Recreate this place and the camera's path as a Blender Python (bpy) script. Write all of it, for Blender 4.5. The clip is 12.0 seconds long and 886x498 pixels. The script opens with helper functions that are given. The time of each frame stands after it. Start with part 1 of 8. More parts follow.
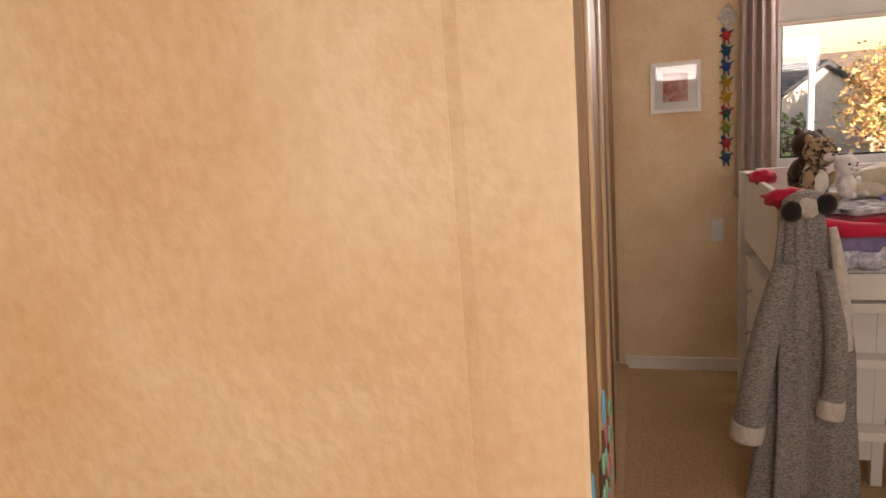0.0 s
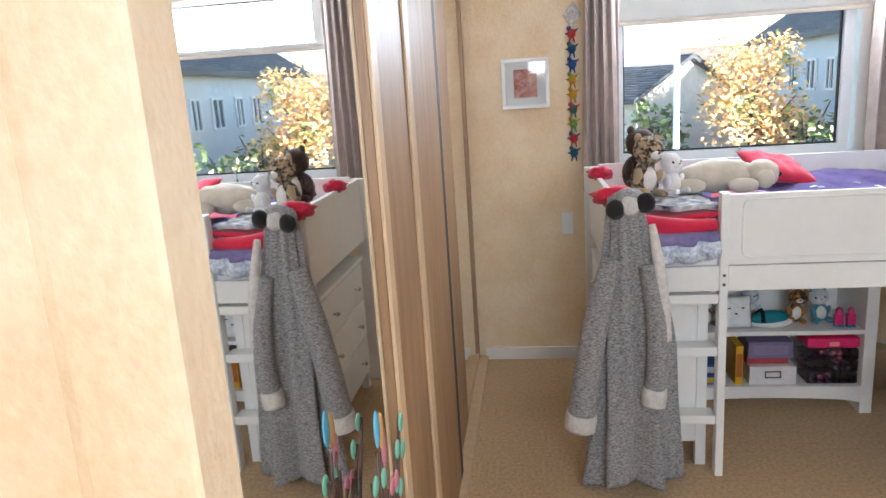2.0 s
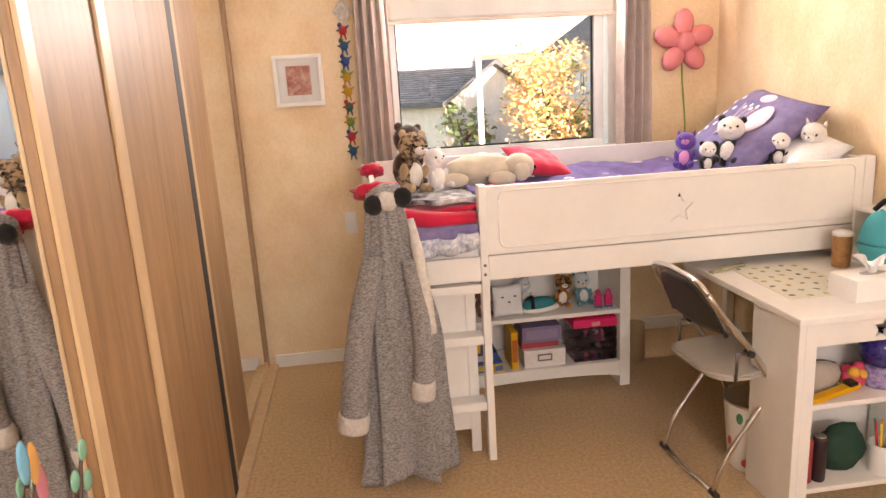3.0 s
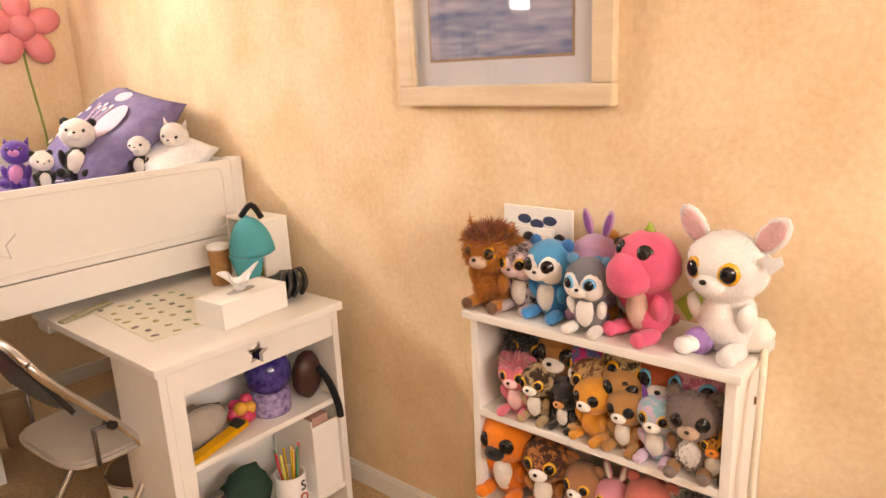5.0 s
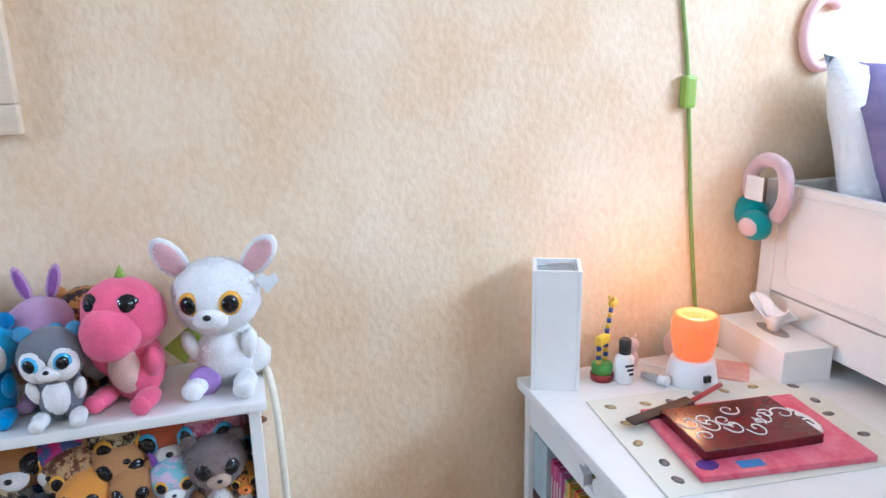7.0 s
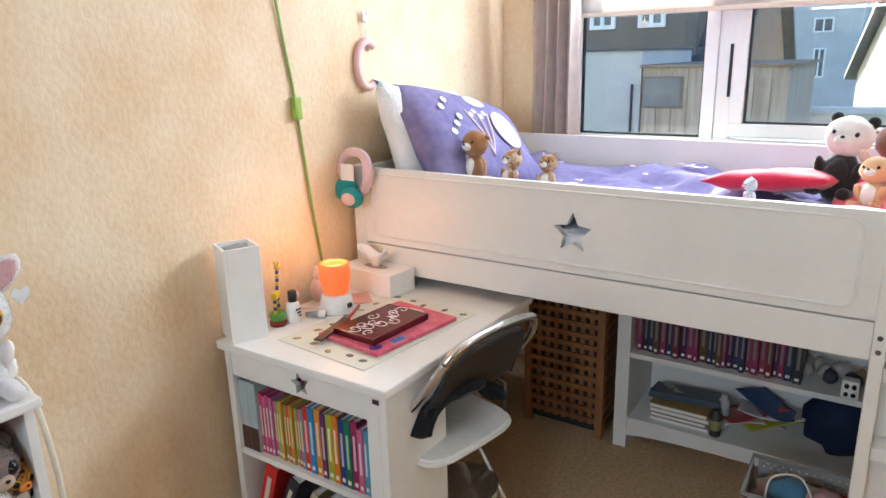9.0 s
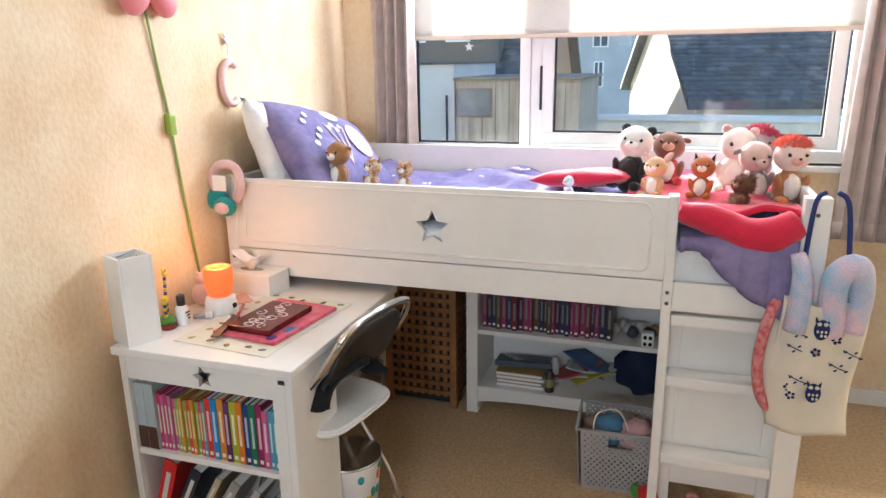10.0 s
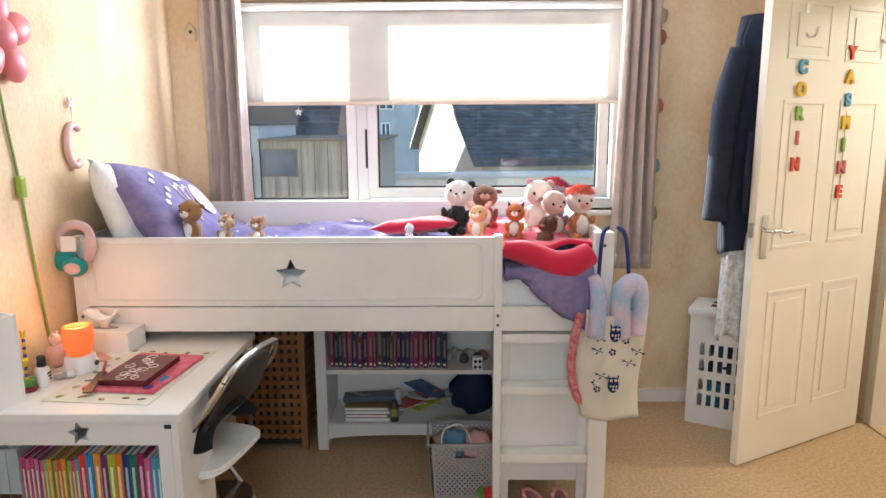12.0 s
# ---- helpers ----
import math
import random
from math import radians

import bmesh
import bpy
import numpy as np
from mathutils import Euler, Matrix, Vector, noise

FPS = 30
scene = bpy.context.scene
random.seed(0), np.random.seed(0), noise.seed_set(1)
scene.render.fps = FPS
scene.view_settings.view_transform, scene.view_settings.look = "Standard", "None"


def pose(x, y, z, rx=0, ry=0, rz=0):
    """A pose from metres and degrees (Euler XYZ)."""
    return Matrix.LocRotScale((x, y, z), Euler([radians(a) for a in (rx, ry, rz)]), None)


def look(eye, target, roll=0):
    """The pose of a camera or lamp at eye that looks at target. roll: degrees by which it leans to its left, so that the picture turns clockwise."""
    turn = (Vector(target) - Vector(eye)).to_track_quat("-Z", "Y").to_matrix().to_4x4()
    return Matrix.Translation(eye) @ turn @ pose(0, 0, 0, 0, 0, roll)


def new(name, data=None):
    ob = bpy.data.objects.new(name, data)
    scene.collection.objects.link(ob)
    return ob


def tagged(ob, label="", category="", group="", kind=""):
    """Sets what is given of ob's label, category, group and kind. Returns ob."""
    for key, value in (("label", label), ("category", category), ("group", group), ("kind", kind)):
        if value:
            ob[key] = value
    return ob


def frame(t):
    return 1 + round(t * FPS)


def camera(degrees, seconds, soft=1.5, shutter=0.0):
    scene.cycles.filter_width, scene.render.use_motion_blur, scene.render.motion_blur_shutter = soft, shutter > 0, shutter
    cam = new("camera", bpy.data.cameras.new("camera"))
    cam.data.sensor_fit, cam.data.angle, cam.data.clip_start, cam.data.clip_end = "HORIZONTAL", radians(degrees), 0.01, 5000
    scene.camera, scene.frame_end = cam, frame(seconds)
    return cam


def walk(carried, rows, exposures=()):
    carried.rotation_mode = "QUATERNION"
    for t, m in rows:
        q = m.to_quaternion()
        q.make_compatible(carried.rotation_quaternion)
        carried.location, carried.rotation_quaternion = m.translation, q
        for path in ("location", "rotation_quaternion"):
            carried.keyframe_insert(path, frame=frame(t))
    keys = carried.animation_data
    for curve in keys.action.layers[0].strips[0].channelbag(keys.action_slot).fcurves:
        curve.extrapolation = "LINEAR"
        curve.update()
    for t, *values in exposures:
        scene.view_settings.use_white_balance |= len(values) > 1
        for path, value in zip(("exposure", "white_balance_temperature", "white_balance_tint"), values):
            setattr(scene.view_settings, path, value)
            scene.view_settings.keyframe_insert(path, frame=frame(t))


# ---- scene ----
cam = camera(65.8, 12.0)
PATH = [
    (0, (0.353, 0.176, 1.478), (-0.208, 2.057, 1.092), -4.5),
    (0.5, (0.389, 0.244, 1.48), (-0.158, 2.126, 1.08), -3.9),
    (1, (0.437, 0.27, 1.505), (-0.09, 2.153, 1.087), -4.0),
    (1.5, (0.486, 0.266, 1.512), (0.055, 2.17, 1.078), -3.8),
    (2, (0.548, 0.269, 1.504), (0.281, 2.201, 1.058), -3.8),
    (2.5, (0.658, 0.275, 1.487), (0.615, 2.22, 1.025), -3.6),
    (2.7, (0.702, 0.29, 1.476), (0.772, 2.234, 1.012), -3.5),
    (4.3, (1.169, 0.577, 1.398), (2.146, 2.252, 0.907), -3.3),
    (4.5, (1.236, 0.606, 1.397), (2.361, 2.182, 0.894), -3.2),
    (5, (1.386, 0.638, 1.363), (2.852, 1.899, 0.854), -2.6),
    (5.5, (1.507, 0.67, 1.342), (3.237, 1.531, 0.825), -2.0),
    (6, (1.547, 0.739, 1.324), (3.434, 1.171, 0.819), -1.8),
    (6.5, (1.519, 0.845, 1.372), (3.442, 0.804, 0.824), -1.7),
    (7, (1.44, 0.966, 1.37), (3.294, 0.43, 0.848), -1.2),
    (7.2, (1.404, 1.003, 1.385), (3.206, 0.33, 0.84), -1.1),
    (8.8, (1.208, 1.474, 1.438), (2.41, -0.029, 0.895), -1.8),
    (9, (1.213, 1.534, 1.439), (2.291, -0.062, 0.899), -1.5),
    (9.5, (1.21, 1.691, 1.463), (2.018, -0.058, 0.927), -1.1),
    (10, (1.225, 1.876, 1.485), (1.83, 0.045, 0.957), -0.8),
    (10.5, (1.244, 2.027, 1.494), (1.712, 0.15, 0.985), -0.7),
    (11, (1.278, 2.112, 1.504), (1.628, 0.201, 1.027), -0.6),
    (11.5, (1.325, 2.168, 1.507), (1.536, 0.226, 1.076), -0.5),
    (12, (1.367, 2.216, 1.505), (1.392, 0.251, 1.135), -0.3),
]
walk(cam, [(t, look(eye, target, roll)) for t, eye, target, roll in PATH], [(0.0, 0.88, 8200, 24), (0.5, 1.02, 8800, 28), (1.0, 1.20, 7500, 20), (1.5, 1.58, 5900, 9), (2.0, 1.78, 5700, 7), (2.6, 2.05, 7000, 17), (4.3, 1.80, 9600, 30), (5.2, 2.0, 8500, 23), (6.4, 1.95, 5400, 8), (7.0, 1.80, 4700, 5), (7.4, 1.80, 4700, 5), (8.8, 1.60, 5500, 5), (10.5, 1.74, 5800, 7), (11.5, 1.56, 5500, 4), (12.0, 1.54, 5900, 7)])

# ---- world, sun, exposure ----
world = bpy.data.worlds.new("sky")
scene.world = world
world.use_nodes = True
wn = world.node_tree.nodes
sky = wn.new("ShaderNodeTexSky")
sky.sky_type, sky.sun_disc = "NISHITA", False
sky.sun_elevation, sky.sun_rotation = radians(15), radians(142)
world.node_tree.links.new(sky.outputs[0], wn["Background"].inputs[0])
wn["Background"].inputs[1].default_value = 0.15
sun_data = bpy.data.lights.new("sun", "SUN")
sun_data.energy, sun_data.angle, sun_data.color = 5.0, radians(0.5), (1.0, 0.91, 0.78)
sun = new("sun", sun_data)
sun.matrix_world = look((12.31, -15.76, 5.36), (0, 0, 0))


def sky_window(name, x, y, z, w, h, turn, watts):
    """The sky's light in a window's opening."""
    d = bpy.data.lights.new(name, "AREA")
    d.shape, d.size, d.size_y, d.energy, d.color = "RECTANGLE", w, h, watts, (0.88, 0.94, 1.0)
    o = new(name, d)
    o.matrix_world = pose(x, y, z, 90, 0, turn)
    return o


YS0, YN0 = -1.307, 3.955
sky_window("window_light_south", 1.47, YS0 - 0.018, 1.845, 1.84, 0.37, 0, 17)
sky_window("window_light_north", 1.62, YN0 + 0.016, 1.92, 1.10, 0.22, 180, 11)

# Unseen fill lamp added in the hall to brighten the door and floor.
hall = bpy.data.lights.new("hall_fill_light", "AREA")
hall.shape, hall.size, hall.energy, hall.color = "DISK", 0.3, 8.0, (1.0, 0.93, 0.82)
hall_fill = new("hall_fill_light", hall)
hall_fill.matrix_world = pose(-1.35, -0.55, 2.29)

# ---- materials ----


def mat(name, color, rough=0.6, metal=0.0, vary=0.12, scale=6.0, fine=90.0, bump=0.15, second=None, spec=0.5, stretch=None, sheen=0.0, dist=0.004, edge=0.2):
    m = bpy.data.materials.new(name)
    m.use_nodes = True
    nt = m.node_tree
    b = nt.nodes["Principled BSDF"]
    b.inputs["Roughness"].default_value, b.inputs["Metallic"].default_value = rough, metal
    b.inputs["Specular IOR Level"].default_value = spec
    b.inputs["Sheen Weight"].default_value = sheen
    tc = nt.nodes.new("ShaderNodeTexCoord")
    src = tc.outputs["Object"]
    if stretch:
        mp = nt.nodes.new("ShaderNodeMapping")
        mp.inputs["Scale"].default_value = stretch
        nt.links.new(src, mp.inputs[0])
        src = mp.outputs[0]
    big = nt.nodes.new("ShaderNodeTexNoise")
    big.inputs["Scale"].default_value, big.inputs["Detail"].default_value = scale, 5.0
    small = nt.nodes.new("ShaderNodeTexNoise")
    small.inputs["Scale"].default_value, small.inputs["Detail"].default_value = fine, 3.0
    nt.links.new(src, big.inputs["Vector"])
    nt.links.new(src, small.inputs["Vector"])
    mx = nt.nodes.new("ShaderNodeMix")
    mx.data_type = "RGBA"
    c2 = second or [min(1, c * (1 - vary)) for c in color]
    c1 = color if second else [min(1, c * (1 + vary * 0.5)) for c in color]
    mx.inputs[6].default_value, mx.inputs[7].default_value = (*c1, 1), (*c2, 1)
    ad = nt.nodes.new("ShaderNodeMath")
    ad.operation = "ADD"
    hf = nt.nodes.new("ShaderNodeMath")
    hf.operation, hf.inputs[1].default_value = "MULTIPLY_ADD", 0.5
    nt.links.new(small.outputs[0], hf.inputs[0])
    hf.inputs[2].default_value = -0.25
    nt.links.new(big.outputs[0], ad.inputs[0])
    nt.links.new(hf.outputs[0], ad.inputs[1])
    rp = nt.nodes.new("ShaderNodeMapRange")
    rp.inputs[1].default_value, rp.inputs[2].default_value = 0.5 - edge, 0.5 + edge
    nt.links.new(ad.outputs[0], rp.inputs[0])
    nt.links.new(rp.outputs[0], mx.inputs[0])
    nt.links.new(mx.outputs[2], b.inputs["Base Color"])
    if bump:
        bp = nt.nodes.new("ShaderNodeBump")
        bp.inputs["Strength"].default_value, bp.inputs["Distance"].default_value = bump, dist
        nt.links.new(small.outputs[0], bp.inputs["Height"])
        nt.links.new(bp.outputs[0], b.inputs["Normal"])
    return m


def emitter(name, color, power, mixcolor=None):
    m = mat(name, color, 0.4)
    b = m.node_tree.nodes["Principled BSDF"]
    b.inputs["Emission Color"].default_value = (*(mixcolor or color), 1)
    b.inputs["Emission Strength"].default_value = power
    return m


def glass(name, tint=(1, 1, 1), rough=0.0):
    m = bpy.data.materials.new(name)
    m.use_nodes = True
    nt = m.node_tree
    nt.nodes.remove(nt.nodes["Principled BSDF"])
    tr, gl, mx, fr = (nt.nodes.new(k) for k in ("ShaderNodeBsdfTransparent", "ShaderNodeBsdfGlossy", "ShaderNodeMixShader", "ShaderNodeFresnel"))
    tr.inputs[0].default_value = (*tint, 1)
    gl.inputs["Roughness"].default_value = rough
    fr.inputs[0].default_value = 1.42
    nt.links.new(fr.outputs[0], mx.inputs[0])
    nt.links.new(tr.outputs[0], mx.inputs[1])
    nt.links.new(gl.outputs[0], mx.inputs[2])
    nt.links.new(mx.outputs[0], nt.nodes["Material Output"].inputs[0])
    return m


def cloth_thin(name, color, through_light=0.5):
    """Cloth that lets part of the light pass."""
    m = mat(name, color, 0.9, bump=0.1, fine=400)
    nt = m.node_tree
    b = nt.nodes["Principled BSDF"]
    tl, mx = nt.nodes.new("ShaderNodeBsdfTranslucent"), nt.nodes.new("ShaderNodeMixShader")
    tl.inputs[0].default_value = (*color, 1)
    mx.inputs[0].default_value = through_light
    nt.links.new(b.outputs[0], mx.inputs[1])
    nt.links.new(tl.outputs[0], mx.inputs[2])
    nt.links.new(mx.outputs[0], nt.nodes["Material Output"].inputs[0])
    return m


M_WALL = mat("wallpaper", (0.87, 0.72, 0.51), 0.85, scale=5.0, fine=70, bump=0.55, second=(0.735, 0.525, 0.305), dist=0.004, edge=0.26, stretch=(1, 1, 0.8))
M_CEIL = mat("ceiling_paint", (0.85, 0.83, 0.78), 0.9, vary=0.05)
M_CARPET = mat("carpet", (0.70, 0.48, 0.25), 0.98, scale=70, fine=200, bump=1.0, second=(0.47, 0.30, 0.14), dist=0.008, sheen=0.2)
M_WHITE = mat("white_paint", (0.82, 0.80, 0.76), 0.38, vary=0.04, scale=4, fine=30, bump=0.02)
M_CREAM = mat("cream_paint", (0.84, 0.78, 0.66), 0.4, vary=0.04, scale=3, bump=0.02)
M_UPVC = mat("white_plastic_frame", (0.86, 0.87, 0.88), 0.3, vary=0.03, bump=0.0)
M_SEAL = mat("black_seal_and_gap", (0.02, 0.02, 0.025), 0.6)
M_GLASS = glass("window_glass")
M_MIRROR = mat("mirror", (0.93, 0.94, 0.93), 0.015, 1.0, vary=0.0, bump=0.0)
M_OAKLAM = mat("pale_wood", (0.38, 0.225, 0.115), 0.45, scale=5, fine=60, bump=0.08, second=(0.26, 0.145, 0.068), stretch=(6, 6, 0.5))
M_OAKEDGE = mat("light_wood_edge", (0.62, 0.44, 0.26), 0.4, scale=5, fine=60, bump=0.05, stretch=(6, 6, 0.5))
M_FRAMEWOOD = mat("bleached_wood", (0.74, 0.61, 0.44), 0.5, scale=4, fine=50, bump=0.1, second=(0.64, 0.50, 0.34), stretch=(8, 1, 8))
M_CURTAIN = mat("curtain_cloth", (0.50, 0.405, 0.355), 0.9, scale=20, fine=500, bump=0.25, vary=0.15, sheen=0.3)
M_BLIND = cloth_thin("blind_cloth", (0.86, 0.84, 0.80), 0.45)
M_BLINDBAR = mat("blind_bar", (0.72, 0.62, 0.52), 0.6)
M_CHROME = mat("chrome", (0.72, 0.72, 0.73), 0.16, 1.0, vary=0.1, bump=0.0)
M_STEELDARK = mat("dark_steel", (0.18, 0.17, 0.17), 0.3, 0.9, vary=0.1)
M_BLACKVINYL = mat("black_vinyl", (0.02, 0.018, 0.017), 0.35, bump=0.2, fine=200)
M_SEAT = mat("seat_vinyl", (0.42, 0.38, 0.33), 0.5, bump=0.15, fine=150)
M_SEATWHITE = mat("white_seat", (0.78, 0.77, 0.74), 0.4)
M_BLACKCLOTH = mat("black_cloth", (0.006, 0.006, 0.007), 0.95, bump=0.3)
M_CRATE = mat("acacia_wood", (0.36, 0.17, 0.065), 0.5, scale=6, fine=50, second=(0.22, 0.095, 0.035), stretch=(4, 4, 1), bump=0.1)
M_SHEET = mat("white_sheet", (0.86, 0.86, 0.86), 0.9, scale=12, fine=60, bump=0.5, vary=0.06, dist=0.01)
M_DUVET = mat("purple_duvet", (0.145, 0.12, 0.27), 0.9, scale=7, fine=40, bump=0.3, second=(0.25, 0.215, 0.38))
M_DUVETDARK = mat("dark_purple_duvet", (0.075, 0.055, 0.17), 0.9, scale=8, fine=40, bump=0.3, second=(0.16, 0.11, 0.28))
M_RED = mat("red_fleece", (0.62, 0.015, 0.055), 0.95, scale=12, fine=160, bump=0.4, sheen=0.3)
M_PINKPRINT = mat("pale_pink_print", (0.72, 0.58, 0.68), 0.9)
M_WHITEPRINT = mat("white_print", (0.82, 0.82, 0.84), 0.9)
M_GREYPLASTIC = mat("grey_plastic", (0.36, 0.35, 0.34), 0.45)
M_WHITEPLASTIC = mat("white_plastic", (0.82, 0.81, 0.79), 0.35, vary=0.04, bump=0.0)
M_PAPER = mat("white_paper", (0.84, 0.83, 0.80), 0.85, vary=0.04)
# Near-black for shade in holes, slots and the crate, and for stitching.
M_DARK = mat("inner_shade_and_stitch", (0.03, 0.03, 0.03), 0.8)

# ---- mesh helpers ----


def box(bm, x0, x1, y0, y1, z0, z1, bev=0.0, mi=0):
    x0, x1, y0, y1, z0, z1 = min(x0, x1), max(x0, x1), min(y0, y1), max(y0, y1), min(z0, z1), max(z0, z1)
    v = [bm.verts.new((x, y, z)) for x in (x0, x1) for y in (y0, y1) for z in (z0, z1)]
    fs = [bm.faces.new([v[i] for i in q]) for q in ((0, 1, 3, 2), (4, 6, 7, 5), (0, 4, 5, 1), (2, 3, 7, 6), (0, 2, 6, 4), (1, 5, 7, 3))]
    for f in fs:
        f.material_index = mi
    if bev:
        es = list({e for f in fs for e in f.edges})
        r = bmesh.ops.bevel(bm, geom=es, offset=bev, segments=2, affect="EDGES", profile=0.7)
        for f in r["faces"]:
            f.material_index = mi
    return bm


def frame_to(p0, p1):
    d = Vector(p1) - Vector(p0)
    return Matrix.Translation(p0) @ d.to_track_quat("Z", "Y").to_matrix().to_4x4(), d.length


def cyl(bm, p0, p1, r0, r1=None, n=16, mi=0):
    m, length = frame_to(p0, p1)
    r1 = r0 if r1 is None else r1
    rings = [[bm.verts.new(m @ Vector((r * math.cos(2 * math.pi * i / n), r * math.sin(2 * math.pi * i / n), z))) for i in range(n)] for r, z in ((r0, 0), (r1, length))]
    for i in range(n):
        f = bm.faces.new((rings[0][i], rings[0][(i + 1) % n], rings[1][(i + 1) % n], rings[1][i]))
        f.smooth, f.material_index = True, mi
    for ring, flip in ((rings[0], True), (rings[1], False)):
        f = bm.faces.new(ring[::-1] if flip else ring)
        f.material_index = mi
    return bm


def lathe(bm, prof, n=24, mi=0, centre=(0, 0, 0), closed=False):
    """A turned body from (radius, height) pairs."""
    c = Vector(centre)
    rings = [[bm.verts.new(c + Vector((r * math.cos(2 * math.pi * i / n), r * math.sin(2 * math.pi * i / n), z))) for i in range(n)] for r, z in prof]
    for a, b in zip(rings, rings[1:]):
        for i in range(n):
            f = bm.faces.new((a[i], a[(i + 1) % n], b[(i + 1) % n], b[i]))
            f.smooth, f.material_index = True, mi
    for ring in (rings[0][::-1], rings[-1]):
        bm.faces.new(ring).material_index = mi
    return bm


def sweep(bm, pts, r, n=8, mi=0, smooth_steps=0):
    """A tube along points; r a number or one per point."""
    pts = [Vector(p) for p in pts]
    if smooth_steps:
        out = []
        for i in range(len(pts) - 1):
            a, b, c, d = pts[max(i - 1, 0)], pts[i], pts[i + 1], pts[min(i + 2, len(pts) - 1)]
            for k in range(smooth_steps):
                t = k / smooth_steps
                out.append(0.5 * (2 * b + (c - a) * t + (2 * a - 5 * b + 4 * c - d) * t * t + (3 * b - a - 3 * c + d) * t ** 3))
        pts = out + [pts[-1]]
    rs = r if isinstance(r, (list, tuple)) else [r]
    def rad(i):
        u = i / (len(pts) - 1) * (len(rs) - 1)
        k = min(int(u), len(rs) - 2) if len(rs) > 1 else 0
        return rs[0] if len(rs) == 1 else rs[k] + (rs[k + 1] - rs[k]) * (u - k)
    rings, ref = [], Vector((0.3, 0.7, 0.2)).normalized()
    for i, p in enumerate(pts):
        d = (pts[min(i + 1, len(pts) - 1)] - pts[max(i - 1, 0)]).normalized()
        s = d.cross(ref)
        if s.length < 1e-3:
            s = d.cross(Vector((1, 0, 0)))
        s.normalize()
        w = s.cross(d)
        ref = w
        ref = d.cross(s) * -1
        rings.append([bm.verts.new(p + rad(i) * (math.cos(2 * math.pi * k / n) * s + math.sin(2 * math.pi * k / n) * w)) for k in range(n)])
        ref = w
    for a, b in zip(rings, rings[1:]):
        for k in range(n):
            f = bm.faces.new((a[k], a[(k + 1) % n], b[(k + 1) % n], b[k]))
            f.smooth, f.material_index = True, mi
    for ring in (rings[0][::-1], rings[-1]):
        bm.faces.new(ring).material_index = mi
    bmesh.ops.recalc_face_normals(bm, faces=bm.faces[:])
    return bm


def ball(bm, c, r, rot=(0, 0, 0), mi=0, sub=3, rough=0.0):
    r = (r, r, r) if isinstance(r, (int, float)) else r
    m = pose(*c, *rot) @ Matrix.Diagonal((*r, 1))
    res = bmesh.ops.create_icosphere(bm, subdivisions=sub, radius=1.0)
    for v in res["verts"]:
        if rough:
            v.co *= 1 + rough * (noise.noise(v.co * 3 + Vector(c) * 20))
        v.co = m @ v.co
        for f in v.link_faces:
            f.smooth, f.material_index = True, mi
    return bm


def prism(bm, outline, y0, y1, mi=0, axis="y"):
    """An outline in (x, z) pushed from y0 to y1."""
    def at(p, d):
        return (p[0], d, p[1]) if axis == "y" else ((d, p[0], p[1]) if axis == "x" else (p[0], p[1], d))
    a = [bm.verts.new(at(p, y0)) for p in outline]
    b = [bm.verts.new(at(p, y1)) for p in outline]
    bm.faces.new(a).material_index = mi
    bm.faces.new(b[::-1]).material_index = mi
    for i in range(len(a)):
        j = (i + 1) % len(a)
        bm.faces.new((a[i], b[i], b[j], a[j])).material_index = mi
    bmesh.ops.recalc_face_normals(bm, faces=bm.faces[:])
    return bm


def plate_with_hole(bm, x0, x1, z0, z1, hole, y0, y1, mi=0):
    """A board in x and z with a hole of any outline, from y0 to y1."""
    for y, flip in ((y0, False), (y1, True)):
        outer = [bm.verts.new((x, y, z)) for x, z in ((x0, z0), (x1, z0), (x1, z1), (x0, z1))]
        inner = [bm.verts.new((x, y, z)) for x, z in hole]
        es = [bm.edges.new((r[i], r[(i + 1) % len(r)])) for r in (outer, inner) for i in range(len(r))]
        bmesh.ops.triangle_fill(bm, edges=es, use_beauty=True)
        if flip:
            for a, b in ((prev_o, outer), (prev_i, inner)):
                for i in range(len(a)):
                    j = (i + 1) % len(a)
                    bm.faces.new((a[i], a[j], b[j], b[i]))
        prev_o, prev_i = outer, inner
    bmesh.ops.recalc_face_normals(bm, faces=bm.faces[:])
    for f in bm.faces:
        f.material_index = mi
    return bm


def star(cx, cz, r, r2=None, turn=0.0, n=5):
    r2 = r2 or r * 0.48
    return [(cx + (r if i % 2 == 0 else r2) * math.sin(turn + math.pi * i / n), cz + (r if i % 2 == 0 else r2) * math.cos(turn + math.pi * i / n)) for i in range(2 * n)]


def sheet(bm, nu, nv, fn, mi=0):
    """A grid surface: fn(u, v) gives the place, u and v from 0 to 1."""
    g = [[bm.verts.new(fn(i / nu, j / nv)) for j in range(nv + 1)] for i in range(nu + 1)]
    for i in range(nu):
        for j in range(nv):
            f = bm.faces.new((g[i][j], g[i + 1][j], g[i + 1][j + 1], g[i][j + 1]))
            f.smooth, f.material_index = True, mi
    return bm


def mesh_of(name, bm, mats):
    me = bpy.data.meshes.new(name)
    bm.to_mesh(me)
    bm.free()
    for m in (mats if isinstance(mats, (list, tuple)) else [mats]):
        me.materials.append(m)
    return me


def part(name, bm, material, parent, label="", thick=0.0):
    ob = new(name, mesh_of(name, bm, material))
    ob.parent = parent
    if label:
        tagged(ob, label)
    if thick:
        md = ob.modifiers.new("thickness", "SOLIDIFY")
        md.thickness, md.offset = thick, 0
    return ob


